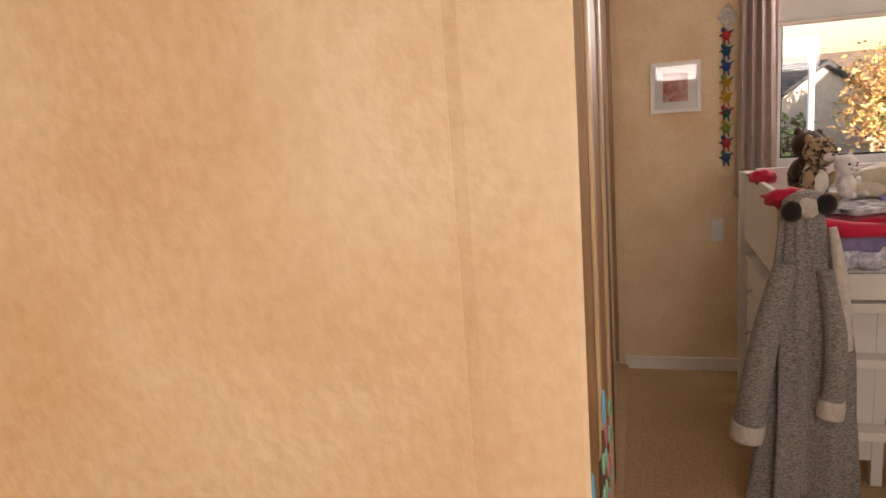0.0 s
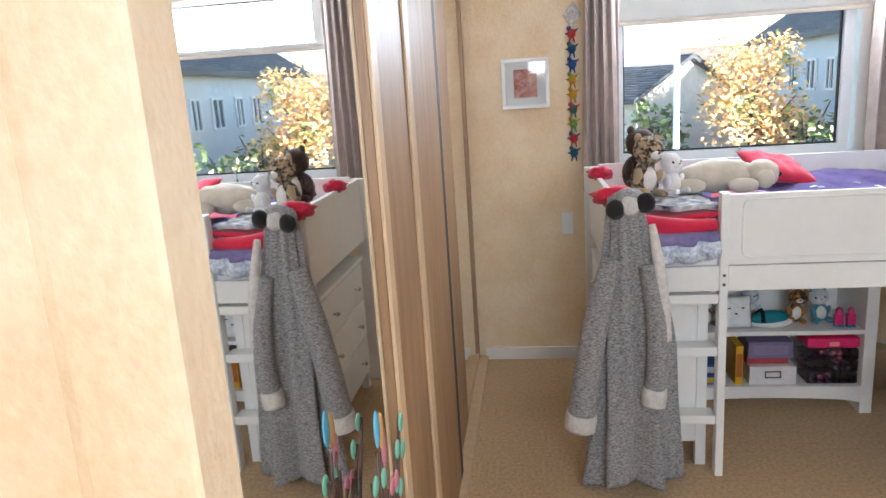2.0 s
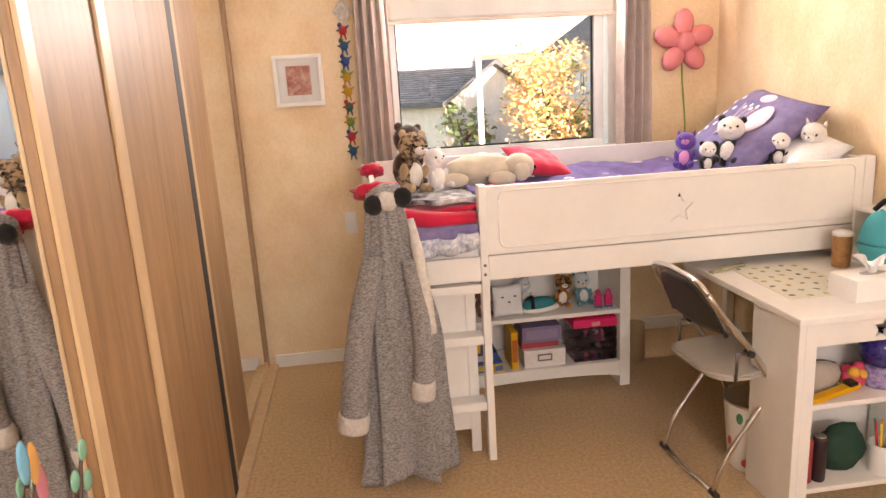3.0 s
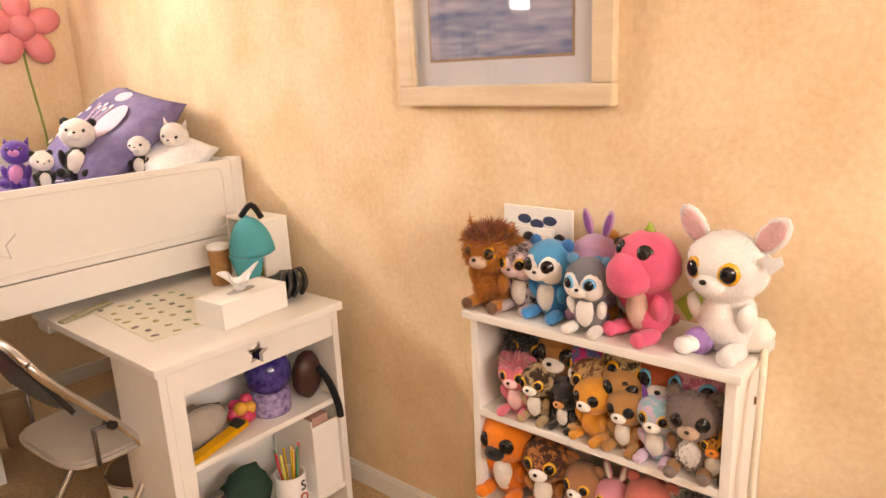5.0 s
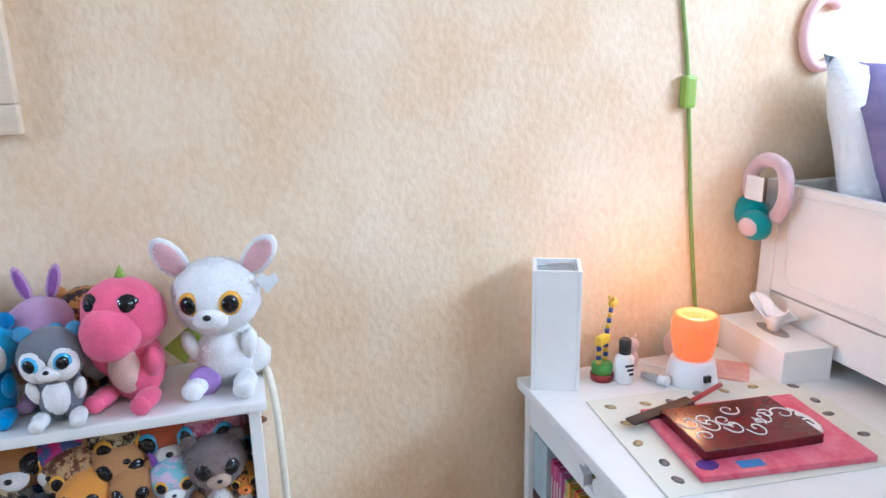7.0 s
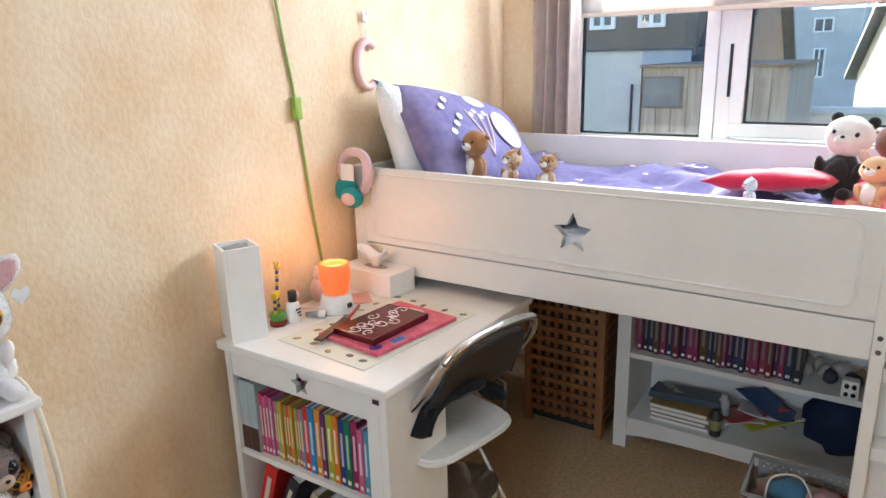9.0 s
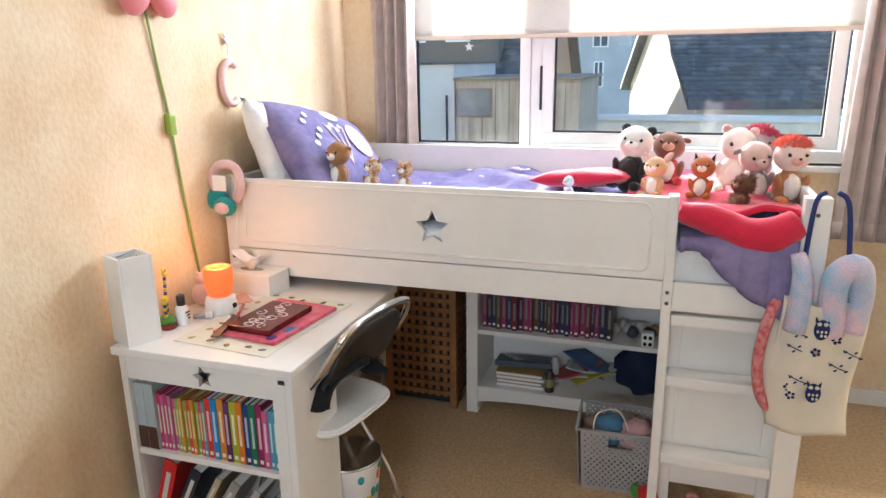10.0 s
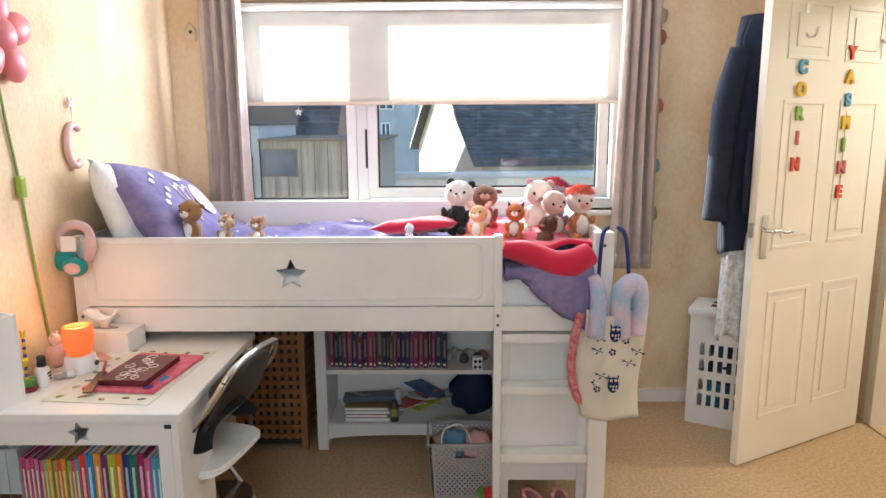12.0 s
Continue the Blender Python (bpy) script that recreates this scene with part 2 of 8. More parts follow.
def thing(name, label, category, at=None, group="", kind=""):
    ob = new(name)
    ob.empty_display_size = 0.05
    if at is not None:
        ob.matrix_world = at
    return tagged(ob, label, category, group, kind)


def single(name, bm, material, label, category, at=None, group="", kind="", thick=0.0):
    ob = new(name, mesh_of(name, bm, material))
    if at is not None:
        ob.matrix_world = at
    if thick:
        md = ob.modifiers.new("thickness", "SOLIDIFY")
        md.thickness, md.offset = thick, 0
    return tagged(ob, label, category, group, kind)


def slab(name, x0, x1, y0, y1, z0, z1, material, label, category="wall", bev=0.0):
    return single(name, box(bmesh.new(), x0, x1, y0, y1, z0, z1, bev), material, label, category, kind="structure")


# ---- the room ----
XE, YN, YS, XW, CEIL = 2.77, 3.955, -1.307, -0.72, 2.34
XM = 0.250      # wardrobe front
YA = 0.676      # south face of the wall beside the wardrobe

slab("floor", XW - 0.12, XE + 0.12, YS - 0.25, YN + 0.25, -0.12, 0, M_CARPET, "brown short-pile carpet over the whole bedroom", "floor")
slab("ceiling", XW - 0.12, XE + 0.12, YS - 0.25, YN + 0.25, CEIL, CEIL + 0.1, M_CEIL, "white painted bedroom ceiling", "ceiling")
slab("wall_east", XE, XE + 0.12, YS - 0.25, YN + 0.25, 0, CEIL, M_WALL, "cream mottled wallpaper wall behind desks and bookcase")


def wall_with_window(name, y0, y1, wx0, wx1, wz0, wz1, label):
    w = thing(name, label, "wall", kind="structure")
    for nm, a, b, c, d in (("below", XW, XE, 0, wz0), ("above", XW, XE, wz1, CEIL), ("side", XW, wx0, wz0, wz1), ("side", wx1, XE, wz0, wz1)):
        part("wall_" + nm, box(bmesh.new(), a, b, y0, y1, c, d), M_WALL, w)
    return w


wall_with_window("wall_south", YS - 0.25, YS, 0.485, 2.495, 1.045, 2.09, "cream mottled wallpaper wall round the wide window")
wall_with_window("wall_north", YN, YN + 0.25, 0.965, 2.225, 1.04, 2.08, "cream mottled wallpaper wall round the window")
# west wall of the lobby with the door opening
DY0, DY1 = -1.02, -0.15
w = thing("wall_west", "cream papered wall with a door opening", "wall", kind="structure")
part("wall_side", box(bmesh.new(), XW - 0.12, XW, YS - 0.25, DY0, 0, CEIL), M_WALL, w)
part("wall_side", box(bmesh.new(), XW - 0.12, XW, DY1, YN + 0.25, 0, CEIL), M_WALL, w)
part("wall_above", box(bmesh.new(), XW - 0.12, XW, DY0, DY1, 2.12, CEIL), M_WALL, w)
w = thing("wall_wardrobe_side", "cream papered wall end beside the mirrored wardrobe", "wall", kind="structure")
part("wall_end", box(bmesh.new(), XW, 0.216, YA, YA + 0.068, 0, CEIL), M_WALL, w)
part("wall_edge_strip", prism(bmesh.new(), [(0.2155, YA + 0.0004), (0.228, YA - 0.0025), (0.240, YA - 0.003), (0.306, YA - 0.003), (0.310, YA + 0.001), (0.304, YA + 0.068), (0.216, YA + 0.068)], 0, CEIL, axis="z"), M_WALL, w)
# hall beyond the door
slab("hall_floor", -2.0, XW - 0.12, -2.2, 1.0, -0.12, 0.0, M_OAKLAM, "pale wooden hall floor beyond the door", "floor")
slab("hall_wall", -2.1, -2.0, -2.2, 1.0, 0, CEIL, M_CREAM, "cream painted hall wall", "wall")
slab("hall_wall_end", -2.0, XW - 0.12, -2.3, -2.2, 0, CEIL, M_CREAM, "cream painted hall end wall", "wall")
slab("hall_wall_near", -2.0, XW - 0.12, 1.0, 1.1, 0, CEIL, M_CREAM, "cream painted hall end wall", "wall")
slab("hall_ceiling", -2.1, XW - 0.12, -2.3, 1.1, CEIL, CEIL + 0.1, M_CEIL, "white painted hall ceiling", "ceiling")
slab("threshold", XW - 0.12, XW + 0.02, DY0 + 0.03, DY1 - 0.03, 0.0, 0.008, M_OAKEDGE, "wooden threshold strip under the door", "threshold", 0.003)


def skirting(x0, x1, y0, y1):
    bm = box(bmesh.new(), x0, x1, y0, y1, 0, 0.06)
    box(bm, x0 + (0.004 if x1 - x0 < 0.05 and x1 > 1 else 0), x1, y0, y1, 0.06, 0.068)
    return single("baseboard", bm, M_WHITE, "white painted wooden skirting board", "skirting", kind="structure")


skirting(XE - 0.016, XE, YS + 0.016, YN - 0.016)
skirting(XM, XE, YN - 0.016, YN)
skirting(XW, XE, YS, YS + 0.016)
skirting(XW, 0.2155, YA - 0.016, YA)


def window(name, x0, x1, z0, z1, yin, out, bays, label):
    """A plastic window; out is -1 when outside lies at lower y; bays: (x from, x to, sash)."""
    w = thing(name, label, "window", kind="structure")
    y0, y1 = yin, yin + out * 0.07
    t = 0.05
    for a, b, c, d in ((x0, x1, z0, z0 + t), (x0, x1, z1 - t, z1), (x0, x0 + t, z0 + t, z1 - t), (x1 - t, x1, z0 + t, z1 - t)):
        part("window_frame", box(bmesh.new(), a, b, y0, y1, c, d, 0.004), M_UPVC, w)
    for a, b, zz0, zz1, opens in bays:
        s = 0.05 if opens else 0.02
        sy0, sy1 = (yin - out * 0.012, yin + out * 0.05) if opens else (yin + out * 0.006, yin + out * 0.05)
        for p, q, c, d in ((a - s, b + s, zz0 - s, zz0), (a - s, b + s, zz1, zz1 + s), (a - s, a, zz0, zz1), (b, b + s, zz0, zz1)):
            part("sash", box(bmesh.new(), p, q, sy0, sy1, c, d, 0.004), M_UPVC, w)
        g = 0.008
        for p, q, c, d in ((a, b, zz0, zz0 + g), (a, b, zz1 - g, zz1), (a, a + g, zz0, zz1), (b - g, b, zz0, zz1)):
            part("seal", box(bmesh.new(), p, q, yin + out * 0.012, yin + out * 0.03, c, d), M_SEAL, w)
        pane = part("pane", box(bmesh.new(), a + g, b - g, yin + out * 0.018, yin + out * 0.024, zz0 + g, zz1 - g), M_GLASS, w)
        pane.visible_shadow = False
    return w


ws = window("window_1", 0.485, 2.495, 1.045, 2.09, YS - 0.075, -1, [(1.908, 2.428, 1.096, 2.0, True), (0.610, 1.750, 1.156, 2.0, True)], "wide white plastic window with two sashes")
part("mullion", box(bmesh.new(), 1.801, 1.857, YS - 0.075, YS - 0.145, 1.095, 2.04, 0.004), M_UPVC, ws)
part("window_sill", box(bmesh.new(), 0.455, 2.525, YS + 0.03, YS - 0.075, 1.020, 1.045, 0.006), M_WHITE, ws)
part("lock", box(bmesh.new(), 1.803, 1.814, YS - 0.066, YS - 0.076, 1.26, 1.46, 0.003), M_SEAL, ws)
wn_ = window("window_2", 0.965, 2.225, 1.04, 2.08, YN + 0.07, 1, [(1.03, 2.095, 1.122, 2.0, True)], "white plastic window with one large sash")
part("window_sill", box(bmesh.new(), 0.935, 2.255, YN - 0.03, YN + 0.07, 1.015, 1.04, 0.006), M_WHITE, wn_)
bm = box(bmesh.new(), 1.59, 1.63, YN + 0.01, YN + 0.058, 1.075, 1.085, 0.003)
cyl(bm, (1.61, YN + 0.035, 1.08), (1.61, YN + 0.02, 1.15), 0.005, 0.004, 10)
part("handle", bm, M_CHROME, wn_, "chrome window stay")


def blind(x0, x1, y, z0, z1, label, bare):
    b = thing("roller_blind", label, "blind", pose((x0 + x1) / 2, y, z1))
    h = (x1 - x0) / 2
    bm = sheet(bmesh.new(), 30, 16, lambda u, v: (-h + 2 * h * u, 0.004 * math.sin(u * 9), -(z1 - z0) * v))
    part("cloth", bm, M_BLIND, b, thick=0.001)
    part("bottom_bar", box(bmesh.new(), -h, h, -0.008, 0.008, z0 - z1 - 0.018, z0 - z1, 0.004), M_BLINDBAR, b, "beige hem bar")
    part("roller", cyl(bmesh.new(), (-h, 0, 0.02), (h, 0, 0.02), 0.022, n=20), M_WHITEPLASTIC, b)
    return b


blind(0.525, 2.412, YS - 0.03, 1.600, 2.04, "white roller blind half lowered in the sun", 0)
blind(0.985, 2.19, YN + 0.03, 1.785, 2.04, "white roller blind lowered a little", 0)


def curtain(x0, x1, y, z0, z1, folds, group, label):
    c = thing("curtain", label, "curtain", pose((x0 + x1) / 2, y, z0), group)
    h, ph = (x1 - x0) / 2, random.uniform(0, 6)
    def fn(u, v):
        a = u * folds * 2 * math.pi + ph
        flare = 1 - 0.12 * v
        return (-h * flare + 2 * h * flare * u + 0.006 * math.sin(a * 2 + 3 * v), (0.026 + 0.01 * math.sin(u * 5)) * math.sin(a + 0.4 * math.sin(v * 2)) + 0.01 * math.sin(v * 5 + u * 4), (z1 - z0) * v + 0.006 * math.sin(a) * (1 - v))
    part("cloth", sheet(bmesh.new(), folds * 14, 30, fn), M_CURTAIN, c, thick=0.004)
    part("hem", sheet(bmesh.new(), folds * 14, 2, lambda u, v: Vector(fn(u, v * 0.05)) + Vector((0, 0.0, 0.0))), M_CURTAIN, c, thick=0.008)
    return c


curtain(2.375, 2.60, YS + 0.085, 1.02, 2.24, 4, "south curtains", "taupe cloth curtain drawn beside the wide window")
curtain(0.345, 0.555, YS + 0.085, 0.755, 2.24, 4, "south curtains", "taupe cloth curtain hanging beside the wide window")
curtain(0.815, 0.995, YN - 0.085, 0.95, 2.24, 4, "north curtains", "taupe cloth curtain gathered beside the window")
curtain(2.175, 2.365, YN - 0.085, 0.95, 2.24, 4, "north curtains", "taupe cloth curtain gathered beside the window")
for y, x0, x1 in ((YS + 0.085, 0.22, 2.68), (YN - 0.085, 0.72, 2.46)):
    r = thing("curtain_rail", "slim dark metal curtain pole over the window", "curtain pole", pose((x0 + x1) / 2, y, 2.26))
    h = (x1 - x0) / 2
    part("pole", cyl(bmesh.new(), (-h, 0, 0), (h, 0, 0), 0.011, n=14), M_STEELDARK, r)
    for s in (-h, h):
        part("finial", ball(bmesh.new(), (s, 0, 0), 0.022, sub=2), M_STEELDARK, r)
        d = YS - y if y < 0 else YN - y
        part("bracket", cyl(bmesh.new(), (s * 0.95, 0, 0), (s * 0.95, d, 0), 0.006, n=8), M_STEELDARK, r)

# ---- wardrobe with mirrored sliding doors ----
wd = thing("wardrobe", "built-in wardrobe with mirrored sliding doors in pale wood frames", "wardrobe", pose(XM, 2.3, 0), kind="structure")


def sliding_door(y0, y1, x, near, far, beads=()):
    """Mirror between two upright stiles; near and far are the stile widths, beads the raised strips on them."""
    d = part("sliding_door", box(bmesh.new(), x - XM - 0.03, x - XM - 0.012, y0 - 2.3, y1 - 2.3, 0.02, 2.18), M_OAKLAM, wd)
    part("mirror", box(bmesh.new(), x - XM - 0.012, x - XM - 0.006, y0 + near - 2.3, y1 - far - 2.3, 0.06, 2.14), M_MIRROR, d, "tall clear mirror")
    for a, b in ((y0, y0 + near), (y1 - far, y1)):
        bm = box(bmesh.new(), x - XM - 0.012, x - XM + 0.004, a - 2.3, b - 2.3, 0.02, 2.18, 0.004)
        part("stile", bm, M_OAKLAM, d)
    for q, wq in beads:
        part("bead", box(bmesh.new(), x - XM + 0.004, x - XM + 0.013, q - 2.3, q + wq - 2.3, 0.02, 2.18, 0.005), M_OAKEDGE, d)
    for a, b in ((0.02, 0.06), (2.14, 2.18)):
        part("rail", box(bmesh.new(), x - XM - 0.012, x - XM + 0.002, y0 + near - 2.3, y1 - far - 2.3, a, b, 0.003), M_OAKEDGE, d)
    return d


sliding_door(YA + 0.07, 1.99, XM, 0.02, 0.44, ((1.55, 0.05), (1.925, 0.06)))
sliding_door(1.992, 2.66, XM - 0.022, 0.335, 0.332)
sliding_door(2.73, YN - 0.01, XM - 0.040, 0.45, 0.06, ((2.75, 0.06),))
# Black strip puts the shadow gap between the sliding doors into colour.
part("shadow_gap_strip", box(bmesh.new(), -0.06, -0.018, 2.662 - 2.3, 2.726 - 2.3, 0.021, 2.179), M_SEAL, wd)
part("track", box(bmesh.new(), -0.09, 0.012, YA + 0.07 - 2.3, YN - 2.3, 0.0, 0.02), M_OAKEDGE, wd)
part("top_track", box(bmesh.new(), -0.09, 0.012, YA + 0.07 - 2.3, YN - 2.3, 2.18, 2.24), M_OAKLAM, wd)
part("fascia", box(bmesh.new(), -0.09, 0.0, YA + 0.07 - 2.3, YN - 2.3, 2.24, CEIL), M_WALL, wd)
part("back_panel", box(bmesh.new(), -0.60, -0.58, YA + 0.07 - 2.3, YN - 2.3, 0, CEIL), M_OAKLAM, wd)

# ---- door ----
DH = Vector((-0.64, -0.995, 0))
door_dir = Vector((0.121 + 0.64, -0.575 + 0.995, 0))
DW = door_dir.length
dang = math.degrees(math.atan2(door_dir.y, door_dir.x))
door = thing("door_1", "cream painted six-panel door standing open", "door", pose(DH.x, DH.y, 0, 0, 0, dang), kind="structure")
part("leaf", box(bmesh.new(), 0, DW, -0.036, 0, 0.008, 2.10, 0.002), M_CREAM, door)
for x0, x1 in ((0.11, DW / 2 - 0.05), (DW / 2 + 0.05, DW - 0.11)):
    for z0, z1 in ((0.20, 0.78), (0.96, 1.58), (1.74, 1.97)):
        for yy, s in ((0.0, 1), (-0.036, -1)):
            bm = bmesh.new()
            for a, b, c, d in ((x0, x1, z0, z0 + 0.018), (x0, x1, z1 - 0.018, z1), (x0, x0 + 0.018, z0 + 0.018, z1 - 0.018), (x1 - 0.018, x1, z0 + 0.018, z1 - 0.018)):
                box(bm, a, b, yy - 0.001 * s, yy + 0.004 * s, c, d, 0.003)
            box(bm, x0 + 0.05, x1 - 0.05, yy - 0.001 * s, yy + 0.005 * s, z0 + 0.05, z1 - 0.05, 0.004)
            part("door_panel", bm, M_CREAM, door)
bm = box(bmesh.new(), DW - 0.075, DW - 0.035, 0, 0.006, 0.93, 1.11, 0.004)
part("lock_plate", bm, M_CHROME, door)
bm = cyl(bmesh.new(), (DW - 0.055, 0.006, 1.05), (DW - 0.055, 0.05, 1.05), 0.009, n=14)
sweep(bm, [(DW - 0.055, 0.047, 1.05), (DW - 0.09, 0.05, 1.052), (DW - 0.13, 0.047, 1.04), (DW - 0.17, 0.05, 1.045)], [0.009, 0.008, 0.007, 0.009], 10, smooth_steps=4)
part("door_handle", bm, M_CHROME, door, "curved chrome lever handle")
part("latch", box(bmesh.new(), DW, DW + 0.003, -0.03, -0.008, 1.02, 1.08), M_CHROME, door)
for x in (0.12, DW - 0.22):
    bm = box(bmesh.new(), x, x + 0.022, 0.001, 0.004, 1.84, 2.105)
    box(bm, x, x + 0.022, -0.04, 0.004, 2.1005, 2.105)
    sweep(bm, [(x + 0.011, 0.003, 1.84), (x + 0.011, 0.02, 1.825), (x + 0.011, 0.045, 1.83), (x + 0.011, 0.055, 1.86)], 0.005, 8, smooth_steps=4)
    part("over_door_hook", bm, M_CHROME, door, "chrome over-door hook")
for a, b, nm in ((DY0 - 0.03, DY0 + 0.03, "jamb"), (DY1 - 0.03, DY1 + 0.03, "jamb")):
    slab("door_frame", XW - 0.125, XW + 0.012, a, b, 0.0, 2.12, M_CREAM, "cream painted wooden door frame", "door frame", 0.003)
slab("door_frame_head", XW - 0.125, XW + 0.012, DY0 - 0.03, DY1 + 0.03, 2.1205, 2.18, M_CREAM, "cream painted wooden door frame head", "door frame", 0.003)

# ---- cabin beds ----


def bed_box(sv, u0, u1, v0, v1, z0, z1, bev=0.004, bm=None):
    return box(bm or bmesh.new(), -u1, -u0, sv * v0, sv * v1, z0, z1, bev)


def cabin_bed(at, sv, label):
    """u runs from the head at the wall to the ladder, v from the front to the window."""
    b = thing("cabin_bed", label, "bed", at, "twin cabin beds")
    part("lower_rail", bed_box(sv, 0.045, 1.535, 0, 0.022, 0.740, 0.833), M_WHITE, b)
    bm = plate_with_hole(bmesh.new(), -1.535, -0.045, 0.838, 1.091, star(-0.797, 0.954, 0.060, 0.029), 0, sv * 0.022)
    panel = part("guard_panel", bm, M_WHITE, b, "white board with a star cut-out")
    if sv > 0:
        part("star_plug", prism(bmesh.new(), star(-0.797, 0.954, 0.058, 0.0275), 0.003, 0.020), M_WHITE, b)
        # Dark disc on the solid board paints the shade of a small hole.
        part("plug_hole_shade", cyl(bmesh.new(), (-0.797, 0.001, 1.004), (-0.797, 0.0035, 1.004), 0.007, n=10), M_DARK, b)
    u0, u1, z0, z1, r = 0.08, 1.49, 0.862, 1.072, 0.03
    pts = []
    for cx, cz, a0 in ((u1 - r, z1 - r, 0), (u0 + r, z1 - r, 90), (u0 + r, z0 + r, 180), (u1 - r, z0 + r, 270)):
        pts += [(-cx - r * math.cos(radians(a0 + 15 * k)), -sv * 0.001, cz + r * math.sin(radians(a0 + 15 * k))) for k in range(7)]
    part("moulding", sweep(bmesh.new(), pts + [pts[0]], 0.0035, 6), M_WHITE, panel)
    for u, w in ((0.0, 0.045), (1.535, 0.03), (1.895, 0.07)):
        part("post", bed_box(sv, u, u + w, -0.004, 0.045, 0, 1.098 if u < 1.8 else 1.108, 0.006), M_WHITE, b)
    for u, w in ((0.0, 0.045), (1.895, 0.07)):
        part("post", bed_box(sv, u, u + w, 0.94, 0.985, 0, 1.100, 0.006), M_WHITE, b)
    part("end_panel", bed_box(sv, 0.01, 0.032, 0.045, 0.94, 0.75, 1.09), M_WHITE, b)
    part("end_panel", bed_box(sv, 1.92, 1.942, 0.045, 0.94, 0.78, 1.10), M_WHITE, b)
    part("end_rail", bed_box(sv, 0.01, 0.032, 0.045, 0.94, 0.28, 0.36), M_WHITE, b)
    part("back_rail", bed_box(sv, 0.045, 1.895, 0.945, 0.967, 0.75, 1.112), M_WHITE, b)
    part("side_rail", bed_box(sv, 1.565, 1.895, 0.002, 0.024, 0.740, 0.833), M_WHITE, b)
    for z in (0.232, 0.506, 0.710):
        part("rung", bed_box(sv, 1.565, 1.895, 0.0, 0.03 if z > 0.7 else 0.075, z - 0.018, z + 0.018, 0.008), M_WHITE, b)
    for k in range(12):
        part("slat", bed_box(sv, 0.10 + 0.15 * k, 0.17 + 0.15 * k, 0.024, 0.945, 0.79, 0.805, 0), M_WHITE, b)
    for u, v, z in ((1.55, 0, 0.80), (1.55, 0, 0.765), (0.022, 0, 0.80), (1.93, 0, 1.06)):
        part("bolt", cyl(bmesh.new(), (-u, -sv * 0.0035, z), (-u, -sv * 0.0065, z), 0.006, n=10), M_STEELDARK, b)
    return b


B2 = pose(2.748, -0.207, 0)
B1 = pose(2.765, 2.742, 0)
cabin_bed(B2, -1, "white wooden cabin bed with ladder and star cut-out")
cabin_bed(B1, 1, "white wooden cabin bed with ladder, its back to the window")


def mattress(at, sv):
    bm = bed_box(sv, 0.05, 1.885, 0.03, 0.935, 0.806, 0.94, 0.03)
    m = single("mattress", bm, M_SHEET, "mattress in a white fitted sheet on the cabin bed", "mattress", at, "mattresses")
    for p in m.data.polygons:
        p.use_smooth = True
    return m


mattress(B2, -1)
mattress(B1, 1)


def under_shelf(at, sv, label):
    """Low open bookcase that stands under the bed; front at y = 0."""
    s = thing("low_bookcase", label, "bookcase", at, "low bookcases")
    W, D, H = 0.864, 0.30, 0.72
    for x in (0, W - 0.05):
        part("side", box(bmesh.new(), x, x + 0.05, 0, sv * D, 0, H, 0.004), M_WHITE, s)
    for z in (0.125, 0.386, H):
        part("shelf", box(bmesh.new(), (0.0 if z == H else 0.05), W - (0 if z == H else 0.05), sv * 0.004, sv * D, z - 0.018, z + 0.002, 0.003), M_WHITE, s)
    part("back", box(bmesh.new(), 0.05, W - 0.05, sv * (D - 0.008), sv * D, 0.127, H - 0.018), M_WHITE, s)
    n = 16
    lower = [(0.05 + (W - 0.1) * i / n, 0.05 + 0.022 * math.sin(math.pi * i / n) ** 0.5) for i in range(n + 1)]
    part("apron", prism(bmesh.new(), lower + [(W - 0.05, 0.107), (0.05, 0.107)], sv * 0.006, sv * 0.024), M_WHITE, s, "curved lower edge")
    return s


under_shelf(pose(1.125, -0.735, 0), -1, "white low bookcase with books and toys under the bed")
under_shelf(pose(1.130, 3.26, 0), 1, "white low bookcase with toys and boxes under the bed")


def chest(at, sv, label):
    """Drawer chest under the ladder end, drawers to -x; front side panel at y = 0."""
    c = thing("drawer_chest", label, "chest of drawers", at, "drawer chests")
    W, D, H = 0.37, 0.78, 0.715
    part("body", box(bmesh.new(), 0.018, W - 0.03, sv * 0.004, sv * D, 0.10, H - 0.02, 0.003), M_WHITE, c)
    part("top", box(bmesh.new(), 0, W, -sv * 0.006, sv * (D + 0.006), H - 0.02, H, 0.005), M_WHITE, c)
    for x in (0.018, W - 0.045):
        for v in (-0.001, D - 0.035):
            part("leg", box(bmesh.new(), x, x + 0.04, sv * v, sv * (v + 0.036), 0, H - 0.02, 0.004), M_WHITE, c)
    for k in range(3):
        z = 0.115 + k * 0.195
        d = part("drawer", box(bmesh.new(), 0, 0.02, sv * 0.045, sv * (D - 0.045), z, z + 0.185, 0.004), M_WHITE, c)
        for v in (0.2, D - 0.2):
            part("knob", ball(cyl(bmesh.new(), (0.0, sv * v, z + 0.09), (-0.014, sv * v, z + 0.09), 0.005, n=10), (-0.02, sv * v, z + 0.09), 0.011, sub=2), M_CHROME, d)
    return c


chest(pose(0.82, -0.285, 0), -1, "white chest of drawers under the ladder end of the bed")
chest(pose(0.82, 2.822, 0), 1, "white chest of drawers under the ladder end of the bed")

# ---- desks ----


